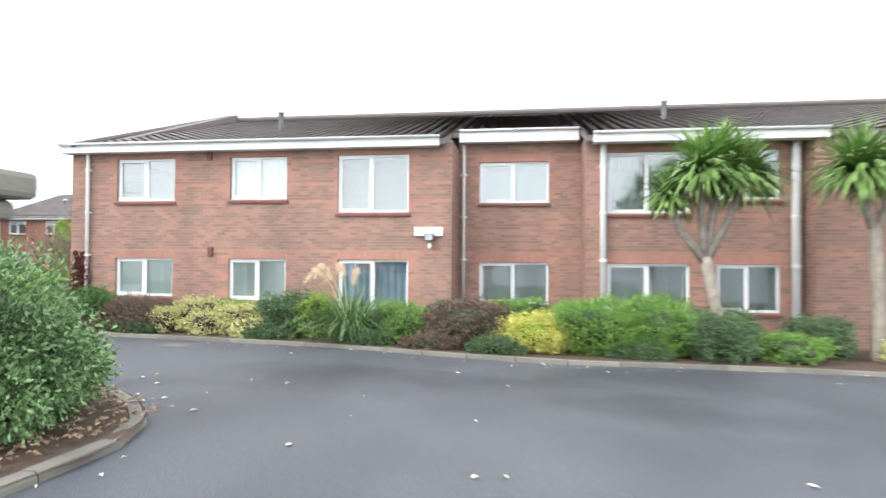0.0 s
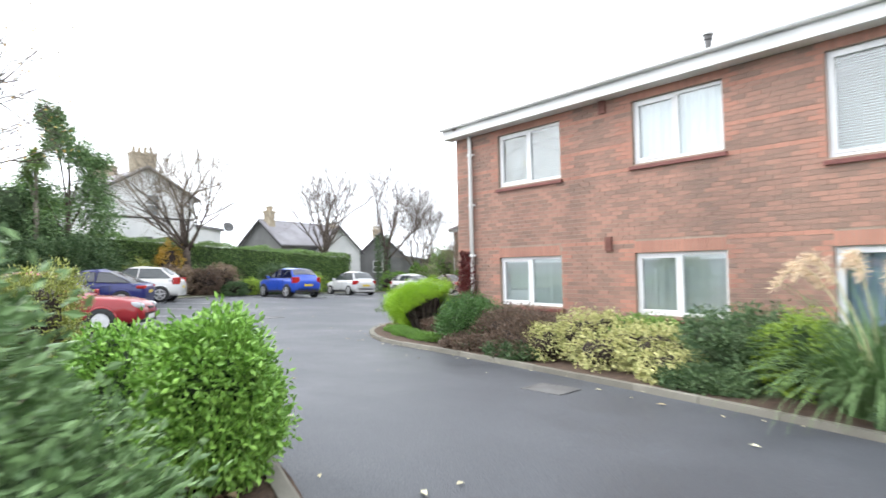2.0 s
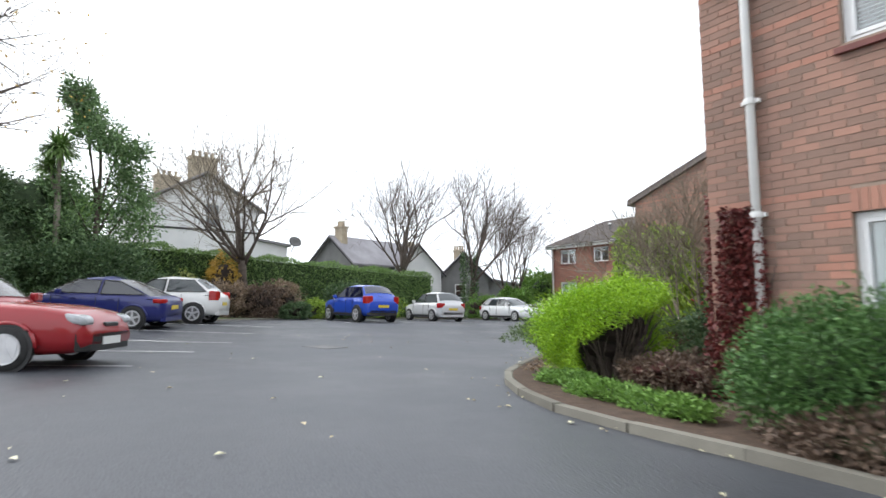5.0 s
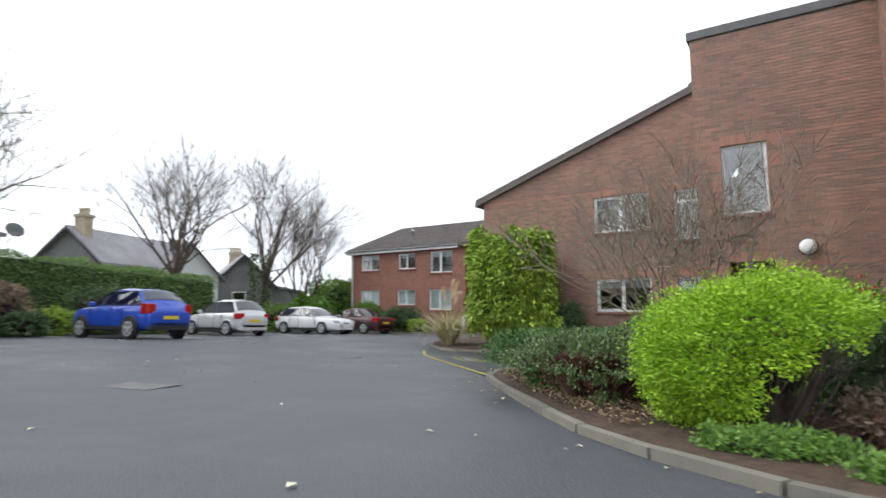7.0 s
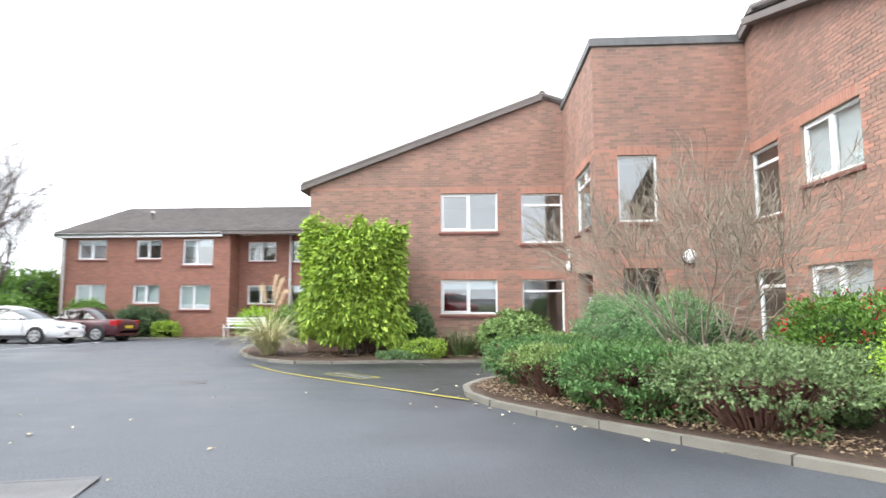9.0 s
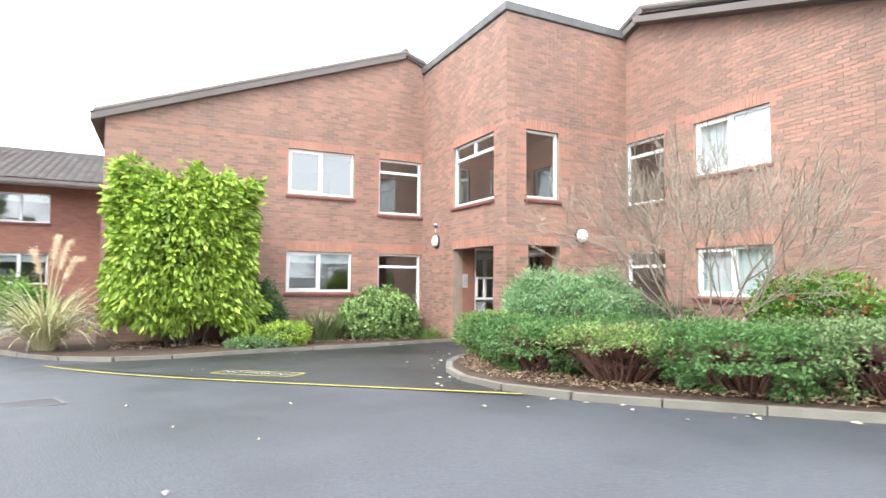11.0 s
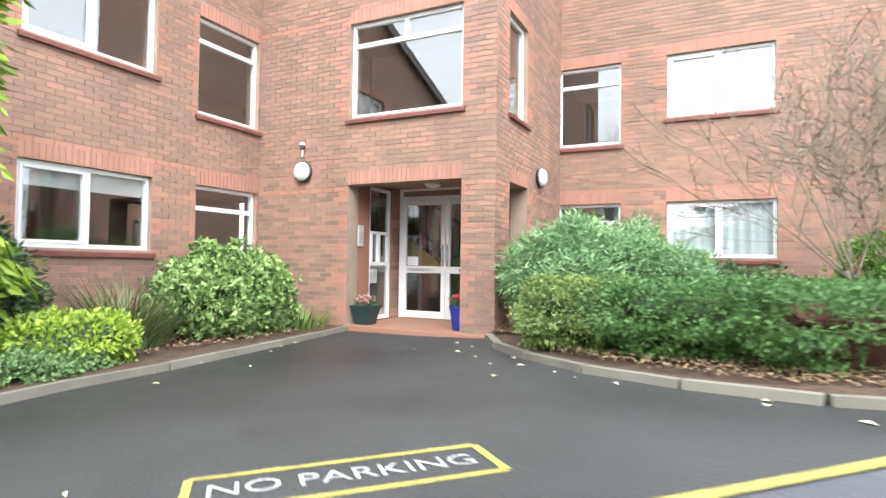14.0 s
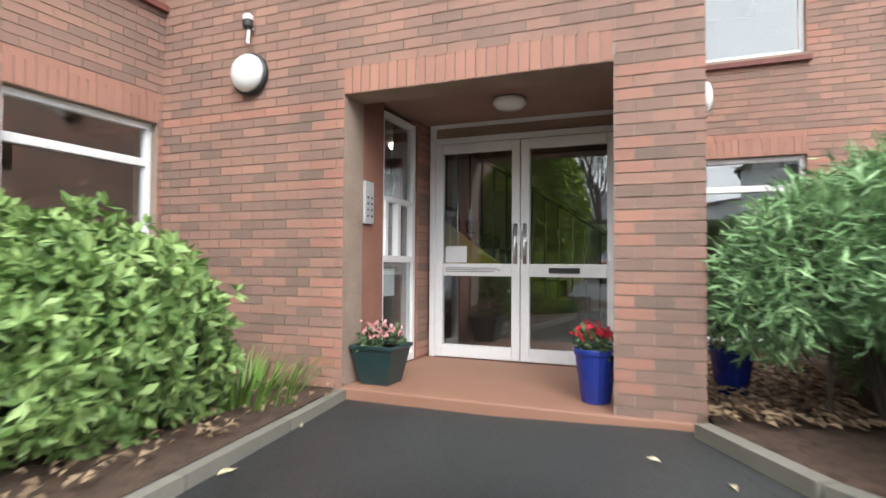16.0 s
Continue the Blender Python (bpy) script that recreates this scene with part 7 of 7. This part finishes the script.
    part("rear_plate", MB().box(-L * 0.5 - 0.012, -0.26, belt * 0.6, -L * 0.5 + 0.02, 0.26, belt * 0.6 + 0.115), PLATE_Y, c, "yellow number plate")
    part("front_plate", MB().box(L * 0.5 - 0.02, -0.26, low + 0.12, L * 0.5 + 0.014, 0.26, low + 0.23), PAPER, c, "white number plate")
    part("grille", MB().box(L * 0.5 - 0.06, -0.2, hood * 0.66, L * 0.5 + 0.002, 0.2, hood * 0.735), TRIM_B, c, bevel=0.02)
    part("rear_wiper", MB().tube([(-L * 0.47, 0, belt + 0.03), (-L * 0.452, 0.2, belt + 0.11)], [0.008, 0.006], 5), TRIM_B, c)
    return c


RED_P = paint_mat("paint_red", (0.30, 0.008, 0.014), 0.1)
BLUE_D = paint_mat("paint_dark_blue", (0.010, 0.016, 0.14), 0.15)
SILVER_W = paint_mat("paint_pearl_silver", (0.74, 0.74, 0.73), 0.1)
BLUE_B = paint_mat("paint_bright_blue", (0.014, 0.075, 0.52), 0.1)
SILVER = paint_mat("paint_silver", (0.62, 0.63, 0.64), 0.2)
WHITE_P = paint_mat("paint_white", (0.78, 0.79, 0.80), 0.0)
MAROON = paint_mat("paint_maroon", (0.07, 0.014, 0.02), 0.2)
car("car", -18.7, 8.35, 63, (4.45, 1.74, 1.5, 0.2), RED_P, "red hatchback parked nose out beside the gravel island", "old")
car("car", -27.5, 10.45, 243, (4.3, 1.78, 1.46, 0.19), BLUE_D, "dark blue hatchback parked in a bay", "fast")
car("car", -29.7, 12.4, 243, (4.14, 1.77, 1.57, 0.25), SILVER_W, "pearl silver crossover parked in a bay", "crossover")
car("car", -32.1, 20.85, 184, (4.28, 1.78, 1.66, 0.27), BLUE_B, "bright blue small SUV parked in a bay", "suv")
car("car", -34.1, 26.1, 180, (3.8, 1.7, 1.53, 0.2), SILVER, "silver small hatchback parked in a bay", "hatch")
car("car", -34.7, 32.0, 2, (4.3, 1.78, 1.43, 0.19), WHITE_P, "white hatchback parked nose out", "hatch")
car("car", -34.2, 34.6, 180, (4.4, 1.78, 1.43, 0.19), MAROON, "dark maroon saloon parked in a bay", "saloon")


# ---- houses beyond the hedge ----
def house(x, y, rz, w, d, eave, ridge, walls, label, chimneys=(), windows=(), gable_mat=None, extra=None):
    """A house whose gable, w wide, faces local -y, its ridge running back along y."""
    z = gz(x, y)
    hs = thing("house", pose(x, y, z, 0, 0, rz), label, "house", "houses beyond the hedge")
    mb = MB().box(0, 0, -0.5, w, d, eave)
    part("wall", mb, walls, hs)
    part("gable", MB().prism([(0, eave), (w / 2, ridge), (w, eave)], 0.0, d), gable_mat or walls, hs)
    o, sl = 0.35, (ridge - eave) / (w / 2)
    for sgn in (0, 1):
        a = [(-o, eave - o * sl), (w / 2, ridge)] if sgn == 0 else [(w / 2, ridge), (w + o, eave - o * sl)]
        t = 0.14
        poly = [a[0], a[1], (a[1][0], a[1][1] + t), (a[0][0], a[0][1] + t)]
        part("roof", MB().prism(poly, -o, d + o), SLATE, hs, "grey slate roof slope")
        part("bargeboard", MB().prism([(a[0][0], a[0][1] - 0.12), (a[1][0], a[1][1] - 0.12), (a[1][0], a[1][1] + 0.02), (a[0][0], a[0][1] + 0.02)], -o - 0.05, -o - 0.005), TRIM_B, hs, "dark bargeboard")
    for cx, cy, cw, ch_ in chimneys:
        ck = part("chimney", MB().box(cx - cw / 2, cy - 0.35, eave, cx + cw / 2, cy + 0.35, ridge + ch_).box(cx - cw / 2 - 0.08, cy - 0.43, ridge + ch_, cx + cw / 2 + 0.08, cy + 0.43, ridge + ch_ + 0.15), CHIM, hs, "buff brick chimney stack")
        for k in range(4):
            part("chimney_pot", MB().lathe([(0.11, 0), (0.1, 0.35), (0.13, 0.38), (0.13, 0.42)], 10, pose(cx - cw / 2 + cw * (k + 0.5) / 4, cy, ridge + ch_ + 0.14)), CHIM, ck)
    for wx, wz, ww, wh in windows:
        f = part("window", MB().box(wx, -0.04, wz, wx + ww, 0.06, wz + 0.08).box(wx, -0.04, wz + wh - 0.08, wx + ww, 0.06, wz + wh).box(wx, -0.04, wz + 0.08, wx + 0.08, 0.06, wz + wh - 0.08).box(wx + ww - 0.08, -0.04, wz + 0.08, wx + ww, 0.06, wz + wh - 0.08).box(wx, -0.03, wz + wh / 2 - 0.03, wx + ww, 0.05, wz + wh / 2 + 0.03), PAINT_W, hs, "white sash window")
        part("pane", MB().box(wx + 0.08, -0.01, wz + 0.08, wx + ww - 0.08, 0.02, wz + wh - 0.08), CAR_GLASS, f)
    if extra:
        x0, x1, h1, h0 = extra
        part("lean_to", MB().prism([(x0, -0.5), (x1, -0.5), (x1, h0), (x0, h1)], 0.3, d * 0.7), walls, hs)
        part("lean_to_roof", MB().prism([(x0, h1), (x1 + 0.2, h0 - 0.05), (x1 + 0.2, h0 + 0.12), (x0, h1 + 0.16)], 0.1, d * 0.7 + 0.2), SLATE, hs)
    return hs


house(-45.0, 13.2, 100, 6.9, 9, 6.7, 8.7, RENDER_W, "white rendered two-storey house with buff chimneys", ((3.45, 0.6, 1.6, 0.95), (3.45, 7.6, 1.6, 0.95)), ((3.4, 5.3, 0.95, 1.55), (3.1, 2.6, 0.85, 1.3), (4.6, 2.6, 0.85, 1.3)), None, (6.9, 9.2, 4.7, 4.45))
band = part("band", MB().box(0, -0.03, 5.08, 6.9, 0.01, 5.2), TRIM_B)
band.parent = [o for o in bpy.data.objects if o.name.startswith("house")][0]
house(-52.1, 25.9, 24, 4.4, 11, 4.1, 6.1, RENDER_G, "grey single-storey house with slate roof", ((2.6, 0.6, 0.7, 0.7),), ((4.0, 2.2, 0.9, 1.0),))
house(-48.7, 31.6, 66, 3.8, 9, 3.6, 5.8, RENDER_W, "white gabled cottage with a dark bargeboard", ((1.9, 6.5, 0.9, 0.3),), ((2.2, 2.2, 0.8, 1.1),))
house(-50.5, 37.0, 60, 4.4, 9, 3.4, 5.6, RENDER_G, "grey gabled cottage with slate roof", ((2.2, 5.0, 1.0, 0.5),), ((1.4, 1.6, 1.0, 1.2),), None, (4.4, 7.0, 3.2, 2.7))
dish = thing("satellite_dish", pose(-46.2, 22.5, 5.3, 60, 0, 90), "grey satellite dish on the lean-to corner", "satellite dish")
part("reflector", MB().lathe([(0.02, 0.0), (0.25, 0.05), (0.42, 0.16), (0.43, 0.17), (0.25, 0.07), (0.02, 0.02)], 20), LEAD, dish, smooth=True)
part("mount", MB().tube([(0, 0, 0), (0, -0.1, -0.35), (0, -0.1, -1.0)], [0.03] * 3, 8), DARK_METAL, dish)


# ---- bricks of the walls: those by the porch one by one, the rest joined ----
def lay_bricks():
    near = ("wall_tower_west", "wall_tower_south")
    single = {}
    count = {"wall_tower_west": 0, "wall_tower_south": 0}
    corner = np.array([(0, 0), (1, 0), (1, 1), (0, 1)])
    for name, (core, length, z0, z1, holes, top, reds, red_below, on) in WALLS.items():
        if not on:
            continue
        groups = {False: [], True: []}
        for a0, a1, b0, b1, red in brick_rows(name):
            pick = name in near and not red and 0.05 < b0 < 2.0 and a1 - a0 > 0.214 and count[name] < 290
            if pick:
                count[name] += 1
                if name not in single:
                    single[name] = MB().box(0, -OUT, 0, BRICK_L, 0.0, BRICK_H).data("brick")
                ob = part("brick", single[name], BRICK_ONE, core)
                ob.matrix_local = pose(a0, random.uniform(-0.0015, 0.0015), b0)
            else:
                groups[red].append((a0, a1, b0, b1))
        for red, rows in groups.items():
            if not rows:
                continue
            r = np.array(rows)
            n = len(r)
            jit = np.random.uniform(-0.0015, 0.0015, n)
            v = np.zeros((n, 8, 3))
            for k, (i, j) in enumerate(corner):
                for d in range(2):
                    v[:, k + 4 * d, 0] = np.where(i, r[:, 1], r[:, 0])
                    v[:, k + 4 * d, 2] = np.where(j, r[:, 3], r[:, 2])
                    v[:, k + 4 * d, 1] = -OUT + jit if d == 0 else 0.0
            q = np.array([(0, 1, 2, 3), (0, 4, 5, 1), (1, 5, 6, 2), (2, 6, 7, 3), (3, 7, 4, 0)])
            quads = (np.arange(n)[:, None, None] * 8 + q[None]).reshape(-1, 4)
            ob = part("brick", np_mesh("bricks", v.reshape(-1, 3), quads), BRICK_RED if red else BRICK_MIX, core)
            tagged(ob, kind="stuff")


lay_bricks()
